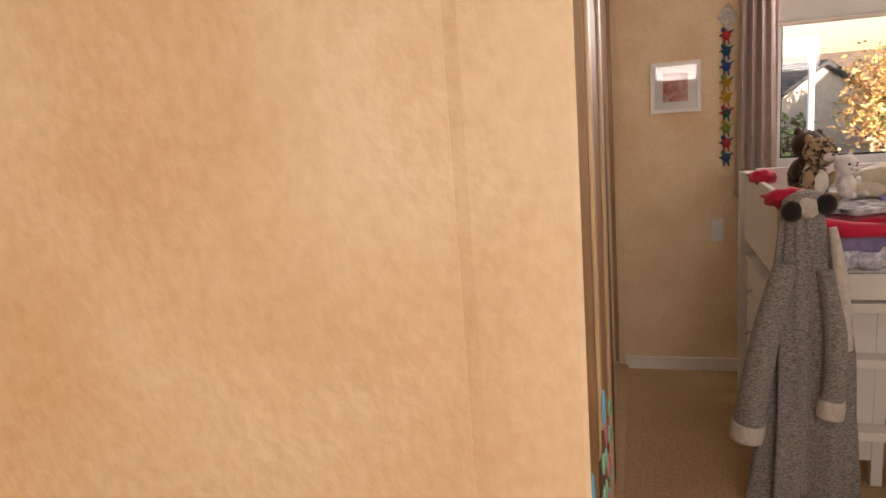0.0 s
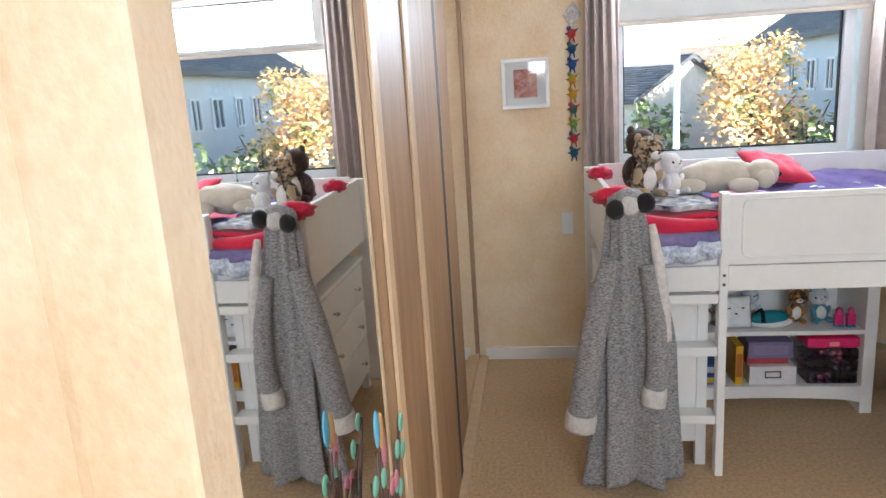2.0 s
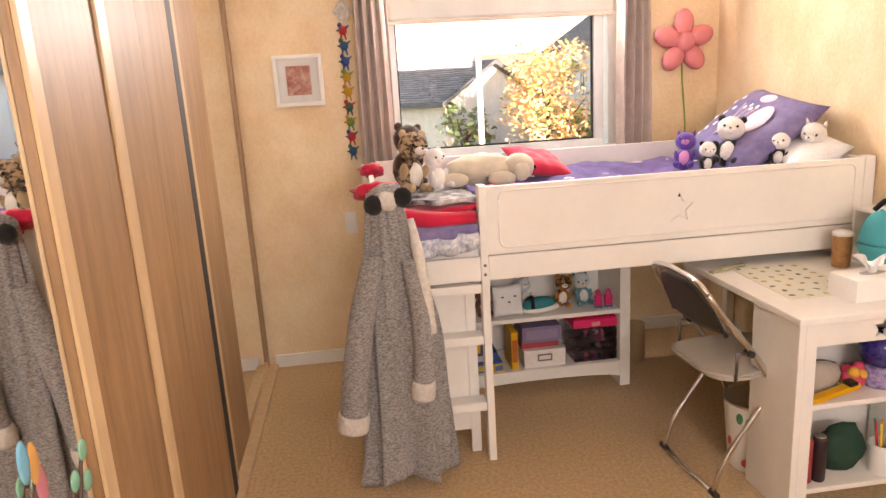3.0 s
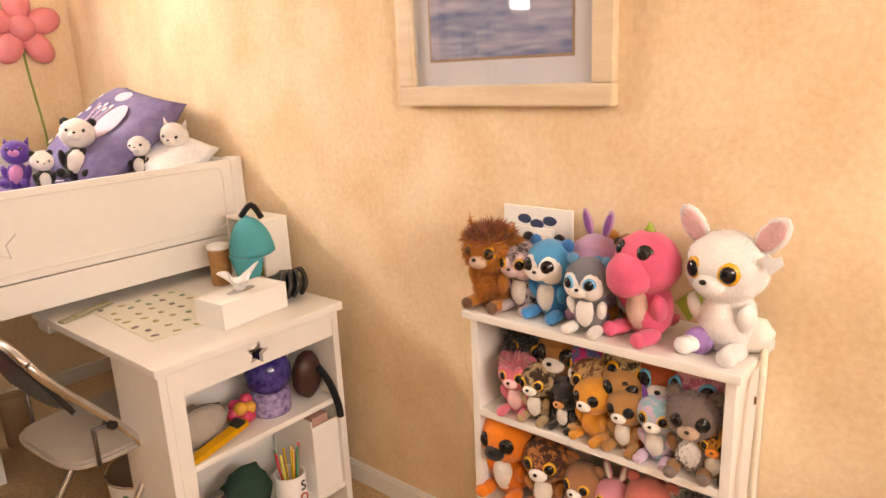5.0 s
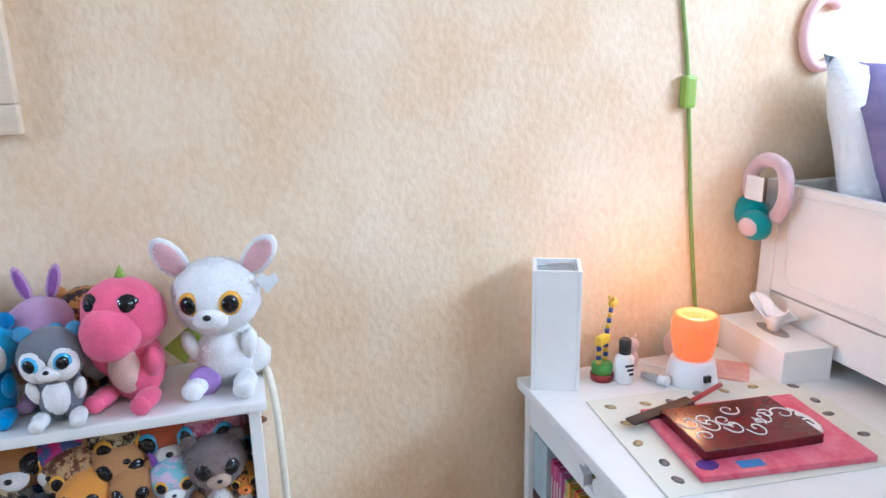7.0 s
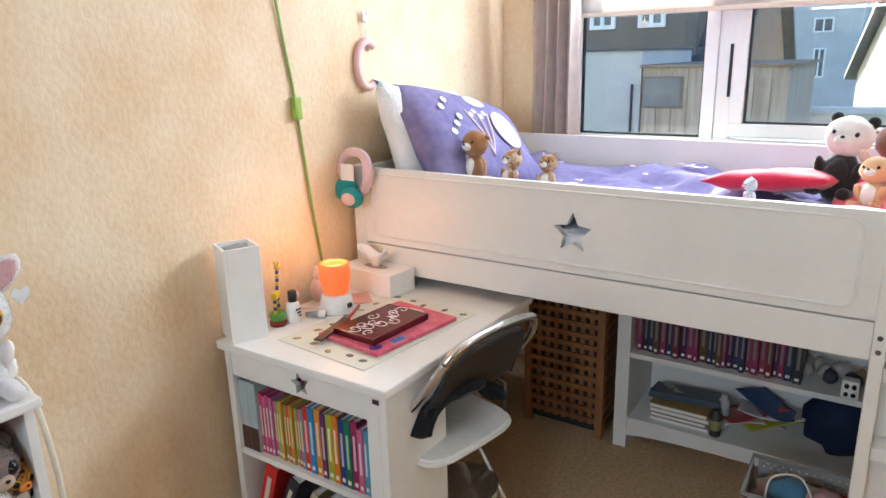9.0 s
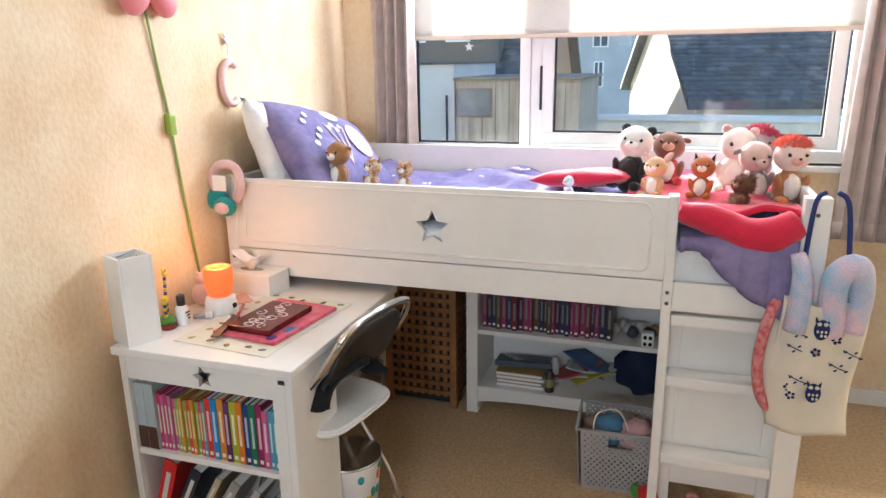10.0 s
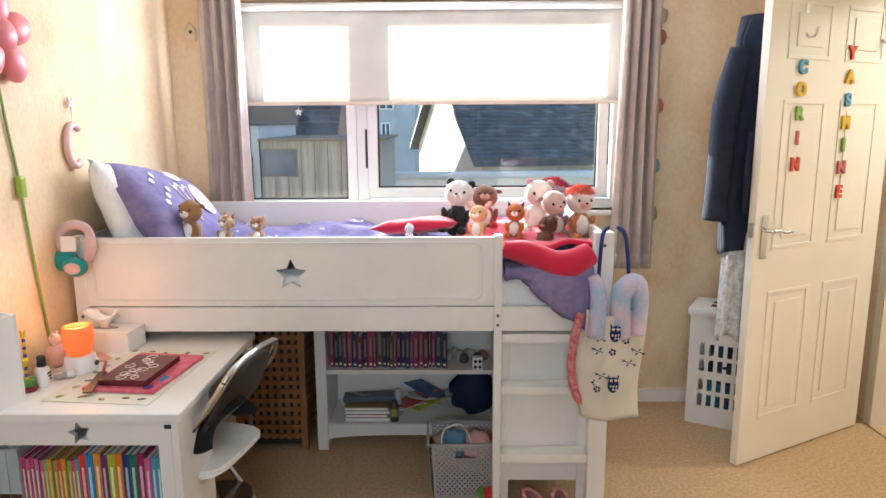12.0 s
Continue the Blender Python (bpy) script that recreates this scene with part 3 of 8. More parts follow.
def desk(at, sv, shelf_z, label):
    """Pull-out desk: open shelves face y = 0, the top runs back under the bed."""
    d = thing("desk", label, "desk", at, "pull-out desks")
    W = 0.57
    part("top", box(bmesh.new(), -0.012, W + 0.012, -sv * 0.015, sv * 0.74, 0.677, 0.702, 0.006), M_WHITE, d)
    for x in (0.0, W - 0.022):
        part("side", box(bmesh.new(), x, x + 0.022, 0, sv * 0.25, 0, 0.677, 0.003), M_WHITE, d)
    part("stile", box(bmesh.new(), 0.0225, 0.062, sv * 0.001, sv * 0.02, 0, 0.677, 0.002), M_WHITE, d)
    bm = plate_with_hole(bmesh.new(), 0.0625, W - 0.0225, 0.60, 0.677, star(0.285, 0.637, 0.036, 0.017, turn=0.2), sv * 0.003, sv * 0.02)
    part("fascia", bm, M_WHITE, d, "white board with a star cut-out")
    part("back", box(bmesh.new(), 0.022, W - 0.022, sv * 0.235, sv * 0.25, 0.06, 0.677), M_WHITE, d)
    for z in (shelf_z, 0.10):
        part("shelf", box(bmesh.new(), 0.022, W - 0.022, sv * 0.006, sv * 0.235, z - 0.018, z, 0.003), M_WHITE, d)
    part("bracket", box(bmesh.new(), 0.0, 0.05, sv * 0.66, sv * 0.74, 0.64, 0.677, 0.003), M_WHITE, d)
    part("rear_leg", box(bmesh.new(), W - 0.05, W, sv * 0.68, sv * 0.73, 0, 0.677, 0.003), M_WHITE, d)
    return d


def desk_marks(x, y):
    """Dark maker's plate and screw caps on the desk."""
    single("desk_plate", box(bmesh.new(), 0, 0.02, 0, 0.0015, 0, 0.012), M_SEAL, "small dark metal plate on the desk front", "plate", pose(x, y, 0.652))


desk_marks(2.160, 0.4181)
desk(pose(2.140, 0.418, 0), -1, 0.367, "white desk with open book shelves and a star cut-out")
desk(pose(2.080, 2.158, 0), 1, 0.40, "white desk with open shelves and a star cut-out")

# ---- tall bookcase against the east wall ----
bc = thing("bookcase", "white wooden bookcase crowded with soft toys", "bookcase", pose(2.568, 0.978, 0))
KW, KD, KH = 0.607, 0.2, 0.816
for y in (0, KW - 0.02):
    part("side", box(bmesh.new(), 0.006, KD, y, y + 0.02, 0, KH - 0.02, 0.002), M_WHITE, bc)
part("top", box(bmesh.new(), -0.012, KD, -0.012, KW + 0.012, KH - 0.02, KH, 0.005), M_WHITE, bc)
for z in (0.565, 0.325, 0.08):
    part("shelf", box(bmesh.new(), 0.004, KD - 0.006, 0.02, KW - 0.02, z - 0.018, z, 0.003), M_WHITE, bc)
part("back", box(bmesh.new(), KD - 0.006, KD, 0.02, KW - 0.02, 0.06, KH - 0.02), M_WHITE, bc)
part("plinth", box(bmesh.new(), 0.012, 0.028, 0.02, KW - 0.02, 0, 0.072), M_WHITE, bc)

# ---- soft toys, one plain shape each ----
FUR = {}


def fur(c, rough=0.95, spot=None):
    key = (tuple(c), tuple(spot) if spot else None)
    if key not in FUR:
        if spot:
            FUR[key] = mat("spotted_plush", c, rough, scale=55, fine=300, bump=0.6, second=spot, sheen=0.1, dist=0.006, edge=0.04)
        else:
            FUR[key] = mat("plush", c, rough, scale=14, fine=420, bump=0.5, vary=0.22, sheen=0.25, dist=0.003)
    return FUR[key]


M_EYE = mat("toy_eye_black", (0.006, 0.006, 0.007), 0.08, vary=0.0, bump=0.0)
M_GOLD = mat("toy_eye_gold", (0.75, 0.38, 0.03), 0.25, vary=0.2, bump=0.0)
M_BLUEEYE = mat("toy_eye_blue", (0.1, 0.4, 0.65), 0.25, vary=0.2, bump=0.0)
M_TAG_GLINT = mat("card_tag_and_eye_glint", (0.8, 0.8, 0.8), 0.6)


def fuzz(bm, faces, n, length, mi, rng, droop=0.25):
    """Tufts of pile on the given faces."""
    tris = [(f, f.calc_area()) for f in faces]
    total = sum(a for _, a in tris)
    pts = []
    for f, a in tris:
        k = a / total * n
        for _ in range(int(k) + (1 if rng.random() < k % 1 else 0)):
            vs = [v.co for v in f.verts]
            u, w = rng.random(), rng.random()
            if u + w > 1:
                u, w = 1 - u, 1 - w
            pts.append((vs[0] + (vs[1] - vs[0]) * u + (vs[2] - vs[0]) * w, f.normal.copy()))
    for p, nn in pts:
        d = (nn + Vector((rng.uniform(-.5, .5), rng.uniform(-.5, .5), rng.uniform(-.5, .3) - droop))).normalized()
        s = d.cross(Vector((rng.random(), rng.random(), rng.random()))).normalized() * length * 0.10
        f = bm.faces.new((bm.verts.new(p - s), bm.verts.new(p + s), bm.verts.new(p + d * length * rng.uniform(0.6, 1.1))))
        f.material_index = mi


def plush(name, label, at, h, coat, belly=(0.8, 0.76, 0.7), ear="round", ear_c=None, eye="gold", tuft=None, wings=False, hairy=0.006, n=260, spot=None, muzzle=None, feet=None, head_c=None, snout=1.0, group="soft toys on the bookcase", head=0.30, horns=False, cap=None, limbs=None, mask=False, jaw=False, wing_c=None):
    """A sitting soft toy that faces -y, h tall to the top of the head."""
    rng = random.Random(name + label)
    h *= 0.98 if "bed" in group else 1.12
    ear_c, muzzle, feet, head_c, limbs = ear_c or coat, muzzle or belly, feet or coat, head_c or coat, limbs or coat
    mats = [fur(coat, spot=spot), fur(belly), fur(ear_c), M_EYE, {"gold": M_GOLD, "blue": M_BLUEEYE, "black": M_EYE}[eye], fur(muzzle), fur(feet), fur(head_c, spot=spot if head_c == coat else None), M_TAG_GLINT, fur(wing_c or tuft or coat), fur(limbs)]
    bm = bmesh.new()
    hz, hr = h * (1 - head), h * head
    es = 0.48 if "bed" in group else 1.0
    ball(bm, (0, 0.02 * h, 0.27 * h), (0.22 * h, 0.20 * h, 0.29 * h), mi=0, rough=0.12)
    ball(bm, (0, -0.075 * h, 0.28 * h), (0.15 * h, 0.13 * h, 0.21 * h), mi=1)
    ball(bm, (0, -0.03 * h, hz), (hr * 1.05, hr * 0.9, hr * 0.97), mi=7, rough=0.06)
    if mask:
        for s in (-1, 1):
            ball(bm, (s * hr * 0.34, -0.03 * h - hr * 0.38, hz - hr * 0.10), (hr * 0.56, hr * 0.62, hr * 0.66), mi=5)
    if jaw:
        ball(bm, (0, -0.03 * h - hr * 0.62, hz - hr * 0.22), (hr * 0.74, hr * 0.72, hr * 0.66), (18, 0, 0), 5)
        ball(bm, (0, -0.03 * h - hr * 0.86, hz - hr * 0.40), (hr * 0.62, hr * 0.46, hr * 0.50), mi=5)
    for s in (-1, 1):
        ball(bm, (s * 0.17 * h, -0.17 * h, 0.075 * h), (0.085 * h, 0.15 * h, 0.075 * h), mi=10)
        ball(bm, (s * 0.18 * h, -0.29 * h, 0.075 * h), (0.08 * h, 0.055 * h, 0.075 * h), mi=6, sub=2)
        ball(bm, (s * 0.20 * h, -0.07 * h, 0.33 * h), (0.065 * h, 0.08 * h, 0.16 * h), (25, s * 14, 0), 10, sub=2)
        ey, ez = -0.03 * h - hr * (0.62 if jaw else 0.96 if mask else 0.80), hz + (0.42 if jaw else 0.05) * hr
        ball(bm, (s * hr * 0.47, ey + 0.02 * h, ez), (hr * 0.29 * es, hr * 0.11, hr * 0.31 * es), (0, 0, s * 24), 4, sub=2)
        ball(bm, (s * hr * 0.48, ey - 0.005 * h, ez), (hr * 0.21 * es, hr * 0.10, hr * 0.23 * es), (0, 0, s * 24), 3, sub=2)
        # Tiny white ball paints a glint on the eye.
        ball(bm, (s * hr * 0.42, ey - 0.024 * h, ez + hr * 0.07), hr * 0.035, mi=8, sub=1)
        if ear == "round":
            ball(bm, (s * hr * 0.78, 0, hz + hr * 0.78), (hr * 0.30, hr * 0.14, hr * 0.30), mi=2, sub=2)
        elif ear == "big":
            ball(bm, (s * hr * 1.05, 0.01 * h, hz + hr * 0.95), (hr * 0.36, hr * 0.10, hr * 0.62), (0, s * 38, 0), 0, sub=2)
            ball(bm, (s * hr * 1.04, -0.015 * h, hz + hr * 0.95), (hr * 0.27, hr * 0.07, hr * 0.50), (0, s * 38, 0), 2, sub=2)
        elif ear == "long":
            ball(bm, (s * hr * 0.42, 0.01 * h, hz + hr * 1.35), (hr * 0.20, hr * 0.09, hr * 0.60), (0, s * 16, 0), 0, sub=2)
            ball(bm, (s * hr * 0.42, -0.012 * h, hz + hr * 1.35), (hr * 0.13, hr * 0.07, hr * 0.48), (0, s * 16, 0), 2, sub=2)
        elif ear == "point":
            cyl(bm, (s * hr * 0.62, 0, hz + hr * 0.55), (s * hr * 0.85, 0.0, hz + hr * 1.25), hr * 0.26, hr * 0.03, 10, 2)
        elif ear == "side":
            ball(bm, (s * hr * 1.1, 0, hz + hr * 0.45), (hr * 0.32, hr * 0.10, hr * 0.16), (0, s * 15, 0), 2, sub=2)
        if horns:
            sweep(bm, [(s * hr * 0.6, 0, hz + hr * 0.7), (s * hr * 0.95, 0, hz + hr * 0.85), (s * hr * 1.05, 0, hz + hr * 1.2)], [hr * 0.10, hr * 0.08, hr * 0.02], 8, 1, 3)
    ball(bm, (0, -0.03 * h - hr * 0.82, hz - hr * 0.30), (hr * 0.40, hr * 0.30 * snout, hr * 0.28), mi=5)
    if not jaw:
        ball(bm, (0, -0.03 * h - hr * (0.86 + 0.26 * snout), hz - hr * 0.16), (hr * 0.10, hr * 0.07, hr * 0.075), mi=3, sub=2)
    ball(bm, (0.05 * h, 0.22 * h, 0.12 * h), (0.06 * h, 0.13 * h, 0.06 * h), mi=0, sub=2)
    if wings:
        for s in (-1, 1):
            prism(bm, [(s * 0.18 * h, 0.35 * h), (s * 0.50 * h, 0.62 * h), (s * 0.52 * h, 0.30 * h), (s * 0.42 * h, 0.36 * h), (s * 0.34 * h, 0.22 * h)], 0.14 * h, 0.17 * h, 9)
        for k in range(4):
            cyl(bm, (0, 0.02 * h * k - 0.03 * h, hz + hr * (0.95 - 0.12 * k)), (0, 0.03 * h * k, hz + hr * (1.25 - 0.14 * k)), hr * 0.12, 0.001, 8, 9)
    bm.faces.ensure_lookup_table()
    base = list(bm.faces)
    if n:
        for mi in (0, 7, 2, 1):
            fs = [f for f in base if f.material_index == mi]
            if fs:
                fuzz(bm, fs, n if mi in (0, 7) else n // 3, hairy * (h / 0.17), mi, rng)
    if tuft:
        top = [f for f in base if f.material_index == 7 and f.calc_center_median().z > hz + hr * 0.45]
        fuzz(bm, top, 520, hr * 0.5, 9, rng, 0.05)
    return single(name, bm, mats, label, "soft toy", at, group)


W_, PK, BR, TAN, OR, BK, GY = (0.80, 0.76, 0.72), (0.75, 0.30, 0.40), (0.16, 0.07, 0.03), (0.45, 0.24, 0.09), (0.75, 0.22, 0.02), (0.012, 0.010, 0.010), (0.25, 0.25, 0.27)


def toy(name, label, x, y, z, h, coat, turn=-90, **kw):
    if "bed" in kw.get("group", ""):
        kw.setdefault("head", 0.25)
        lean = pose(0, 0, 0, random.uniform(-24, 4), random.uniform(-10, 10), 0)
    else:
        lean = Matrix.Identity(4)
    return plush(name, label, pose(x, y, z, 0, 0, turn + random.uniform(-10, 10)) @ lean, h, coat, **kw)


KT = 0.816
toy("highland_cow_toy", "shaggy rust-brown cow soft toy with pale horns", 2.625, 1.553, KT, 0.175, (0.50, 0.17, 0.02), belly=(0.50, 0.17, 0.02), muzzle=(0.7, 0.5, 0.36), ear="side", tuft=(0.32, 0.08, 0.02), horns=True, hairy=0.014, n=2600, feet=BR, mask=False)
toy("cat_toy", "grey and pink mottled cat soft toy", 2.645, 1.478, KT, 0.15, (0.46, 0.38, 0.41), spot=(0.07, 0.06, 0.07), ear="point", ear_c=PK, muzzle=(0.74, 0.56, 0.60), belly=W_, mask=True)
toy("panda_soft_toy", "small white soft toy with black patches", 2.70, 1.46, KT, 0.150, W_, ear_c=BK, eye="black")
toy("blue_dog_toy", "bright blue dog soft toy with white face", 2.64, 1.402, KT, 0.16, (0.02, 0.25, 0.55), head_c=(0.04, 0.32, 0.6), muzzle=W_, ear="round", ear_c=(0.02, 0.20, 0.5), eye="black", mask=True)
toy("rabbit_toy", "mauve rabbit soft toy with sparkly ears", 2.69, 1.318, KT, 0.17, (0.50, 0.30, 0.47), ear="long", ear_c=(0.25, 0.08, 0.3), eye="blue")
toy("husky_toy", "grey and white husky soft toy", 2.605, 1.290, KT, 0.145, (0.17, 0.17, 0.19), belly=W_, muzzle=W_, limbs=W_, feet=W_, ear="round", ear_c=(0.10, 0.32, 0.55), eye="blue", mask=True)
toy("tiger_toy", "striped orange soft toy at the wall", 2.725, 1.255, KT, 0.17, (0.55, 0.24, 0.05), spot=(0.03, 0.02, 0.02), ear="round")
toy("dragon_toy", "hot pink dragon soft toy with green wings", 2.645, 1.180, KT, 0.20, (0.80, 0.12, 0.23), belly=(0.82, 0.58, 0.48), muzzle=(0.80, 0.12, 0.23), ear=None, eye="black", wings=True, wing_c=(0.30, 0.45, 0.05), jaw=True, hairy=0.004, n=300, turn=-112)
chi = toy("white_dog_toy", "fluffy white dog soft toy with big pink ears", 2.655, 1.03, KT, 0.215, (0.86, 0.84, 0.82), belly=(0.86, 0.82, 0.80), ear="big", ear_c=(0.80, 0.50, 0.50), hairy=0.0045, n=2600, turn=-97)
bm = prism(bmesh.new(), [(0, -0.02), (0.019, 0.004), (0.012, 0.018), (0, 0.011), (-0.012, 0.018), (-0.019, 0.004)], -0.001, 0.001)
single("toy_tag", bm, M_TAG_GLINT, "white heart-shaped card tag hanging from the toy", "tag", pose(2.61, 0.945, KT + 0.195, 0, 6, -90))
single("hair_band", lathe(bmesh.new(), [(0.023, -0.007), (0.027, -0.005), (0.027, 0.005), (0.023, 0.007)], 20), mat("purple_band", (0.42, 0.25, 0.62), 0.8), "lilac elastic band round the toy's paw", "hair band", pose(2.618, 1.066, KT + 0.024, 0, 90, 0))

SH = 0.565
back_row = [("monkey_toy", "black shaggy monkey soft toy with brown face", 1.475, 0.19, BK, dict(head_c=BK, muzzle=TAN, tuft=BK, hairy=0.02, n=1200)),
            ("rabbit_doll", "brown rabbit soft toy in a blue coat", 1.395, 0.20, (0.03, 0.10, 0.35), dict(head_c=(0.35, 0.15, 0.04), ear="side", eye="black", ear_c=(0.35, 0.15, 0.04))),
            ("rainbow_toy", "dark glittery rainbow soft toy", 1.325, 0.19, (0.08, 0.12, 0.3), dict(spot=(0.55, 0.03, 0.2))),
            ("giraffe_toy", "brown patched giraffe soft toy", 1.30, 0.16, (0.50, 0.30, 0.13), dict(spot=(0.14, 0.05, 0.02), ear="point")),
            ("leopard_toy", "spotted leopard soft toy on the shelf", 1.222, 0.205, (0.52, 0.40, 0.22), dict(spot=(0.03, 0.02, 0.015))),
            ("bear_toy", "tan bear soft toy with round ears", 1.225, 0.165, (0.48, 0.24, 0.08), dict(eye="black", belly=(0.6, 0.38, 0.2))),
            ("red_cat_toy", "rust red cat soft toy with big eyes", 1.150, 0.205, (0.36, 0.07, 0.02), dict(ear="point", eye="blue")),
            ("pink_dog_toy", "pink spotted dog soft toy", 1.075, 0.205, (0.62, 0.30, 0.36), dict(spot=(0.45, 0.1, 0.2), eye="blue")),
            ("brown_deer_toy", "brown soft toy with green eyes", 1.040, 0.155, (0.22, 0.10, 0.03), dict(ear="side", eye="blue"))]
for nm, lb, y, h, c, kw in back_row:
    toy(nm, lb, 2.69 if y not in (1.30, 1.225) else 2.655, y, SH, h, c, **kw)
front_row = [("flamingo_toy", "fluffy pink bird soft toy", 1.480, 0.13, (0.70, 0.16, 0.22), dict(belly=(0.8, 0.5, 0.5), tuft=(0.75, 0.3, 0.35))),
             ("leopard_cub_toy", "small spotted leopard cub soft toy", 1.425, 0.125, (0.45, 0.32, 0.17), dict(spot=(0.04, 0.02, 0.01))),
             ("penguin_toy", "small black and white penguin soft toy", 1.352, 0.10, BK, dict(belly=W_, eye="black", muzzle=(0.7, 0.3, 0.1))),
             ("guinea_pig_toy", "small orange and white guinea pig soft toy", 1.280, 0.13, (0.68, 0.28, 0.03), dict(belly=(0.68, 0.28, 0.03), muzzle=W_, eye="black")),
             ("squirrel_toy", "small brown squirrel soft toy", 1.205, 0.125, (0.42, 0.20, 0.06), dict(eye="black")),
             ("reindeer_toy", "small rainbow reindeer soft toy with purple antlers", 1.135, 0.13, (0.62, 0.45, 0.58), dict(spot=(0.25, 0.5, 0.55), ear="point", ear_c=(0.22, 0.06, 0.35))),
             ("hedgehog_toy", "grey hedgehog soft toy with brown arms", 1.065, 0.155, (0.20, 0.15, 0.13), dict(hairy=0.011, n=700, belly=W_, muzzle=(0.5, 0.35, 0.25), limbs=(0.3, 0.14, 0.05), eye="black")),
             ("bee_toy", "small black and orange soft toy", 1.022, 0.10, BK, dict(spot=(0.5, 0.2, 0.02), muzzle=OR))]
for nm, lb, y, h, c, kw in front_row:
    toy(nm, lb, 2.615, y, SH, h, c, **kw)
SL = 0.325
low_row = [("orange_hooded_toy", "bright orange hooded soft toy with dark goggles", 1.52, 0.20, (0.80, 0.20, 0.01), dict(eye="black", muzzle=BK, ear="point")),
           ("spotted_dog_toy", "orange dog soft toy with dark spots", 1.41, 0.17, (0.45, 0.16, 0.04), dict(spot=(0.06, 0.02, 0.01), ear="side")),
           ("owl_toy", "brown and white owl soft toy", 1.31, 0.14, (0.35, 0.16, 0.07), dict(belly=W_)),
           ("bunny_toy", "pink and white rabbit soft toy", 1.235, 0.13, (0.65, 0.25, 0.32), dict(ear="long", ear_c=W_)),
           ("monkey_pink_toy", "coral pink monkey soft toy", 1.15, 0.16, (0.62, 0.16, 0.12), dict()),
           ("sheep_toy", "cream sheep soft toy with grey face", 1.06, 0.15, (0.62, 0.56, 0.46), dict(head_c=GY, hairy=0.02, n=900)),
           ("bat_toy", "black bat soft toy", 1.035, 0.12, BK, dict(ear="point", ear_c=PK))]
for nm, lb, y, h, c, kw in low_row:
    toy(nm, lb, 2.63, y, SL, h, c, **kw)

# papers standing behind the toys
for x, y0, y1, z1, lb in ((2.75, 1.41, 1.60, 1.035, "white framed canvas leaning on the wall"), (2.73, 1.45, 1.63, 0.99, "white sheet of card leaning on the wall")):
    bm = box(bmesh.new(), x - 0.006, x, y0, y1, KT, z1, 0.001)
    o = thing("leaning_card", lb, "card", pose(x, (y0 + y1) / 2, KT))
    part("card", box(bmesh.new(), -0.008, 0, y0 - (y0 + y1) / 2, y1 - (y0 + y1) / 2, 0, z1 - KT, 0.001), M_PAPER, o)
    for k in range(3):
        part("ink_mark", ball(bmesh.new(), (-0.008, (k - 1) * 0.035, z1 - KT - 0.03 - 0.01 * (k % 2)), (0.001, 0.02, 0.012), mi=0, sub=2), mat("navy_ink", (0.03, 0.05, 0.12), 0.8), o)
ribbon = sweep(bmesh.new(), [(2.72, 0.972, KT + 0.004), (2.66, 0.958, KT + 0.006), (2.625, 0.949, KT - 0.06), (2.60, 0.946, KT - 0.22), (2.61, 0.947, KT - 0.36)], 0.007, 6, smooth_steps=5)
single("ribbon", ribbon, mat("cream_ribbon", (0.78, 0.72, 0.58), 0.7), "cream ribbon hanging down the bookcase side", "ribbon")
single("plush_pompom", ball(bmesh.new(), (0, 0, 0.035), (0.035, 0.035, 0.035), rough=0.2), fur((0.80, 0.76, 0.70)), "white fluffy tail pompom on the bookcase", "pompom", pose(2.68, 0.985, KT))

# ---- seascape picture ----
pc = thing("framed_picture", "framed seascape print in a wide pale wood frame", "picture", pose(XE, 1.623, 1.270))
PW, PH = 0.307, 0.50
for a, b, c, d in ((-PW, PW, 0, 0.05), (-PW, PW, PH - 0.05, PH), (-PW, -PW + 0.05, 0.05, PH - 0.05), (PW - 0.05, PW, 0.05, PH - 0.05)):
    part("frame", box(bmesh.new(), -0.03, 0, a, b, c, d, 0.006), M_FRAMEWOOD, pc)
part("mount", box(bmesh.new(), -0.012, -0.004, -PW + 0.05, PW - 0.05, 0.05, PH - 0.05), mat("pale_mount", (0.72, 0.71, 0.74), 0.8, vary=0.04), pc, "pale grey card mount")
M_SEA = mat("seascape_print", (0.10, 0.16, 0.34), 0.6, scale=2.2, fine=9, bump=0, second=(0.50, 0.48, 0.56), stretch=(1, 1.5, 11))
part("print", box(bmesh.new(), -0.014, -0.012, -PW + 0.105, PW - 0.105, 0.115, PH - 0.11), M_SEA, pc, "blue and lilac seascape print")
part("print_edge", box(bmesh.new(), -0.0125, -0.0118, -PW + 0.098, PW - 0.098, 0.108, PH - 0.103), mat("bevel_brown", (0.45, 0.30, 0.2), 0.7), pc)
gp = part("glazing", box(bmesh.new(), -0.017, -0.0155, -PW + 0.05, PW - 0.05, 0.05, PH - 0.05), M_GLASS, pc)
gp.visible_shadow = False

# ---- small picture on the north wall ----
pn = thing("small_picture", "small white framed print on the papered wall", "picture", pose(0.527, YN, 1.393))
for a, b, c, d in ((-0.122, 0.122, 0, 0.02), (-0.122, 0.122, 0.233, 0.253), (-0.122, -0.102, 0.02, 0.233), (0.102, 0.122, 0.02, 0.233)):
    part("frame", box(bmesh.new(), a, b, -0.025, 0, c, d, 0.003), M_WHITE, pn)
part("mount", box(bmesh.new(), -0.102, 0.102, -0.008, -0.004, 0.02, 0.233), M_PAPER, pn)
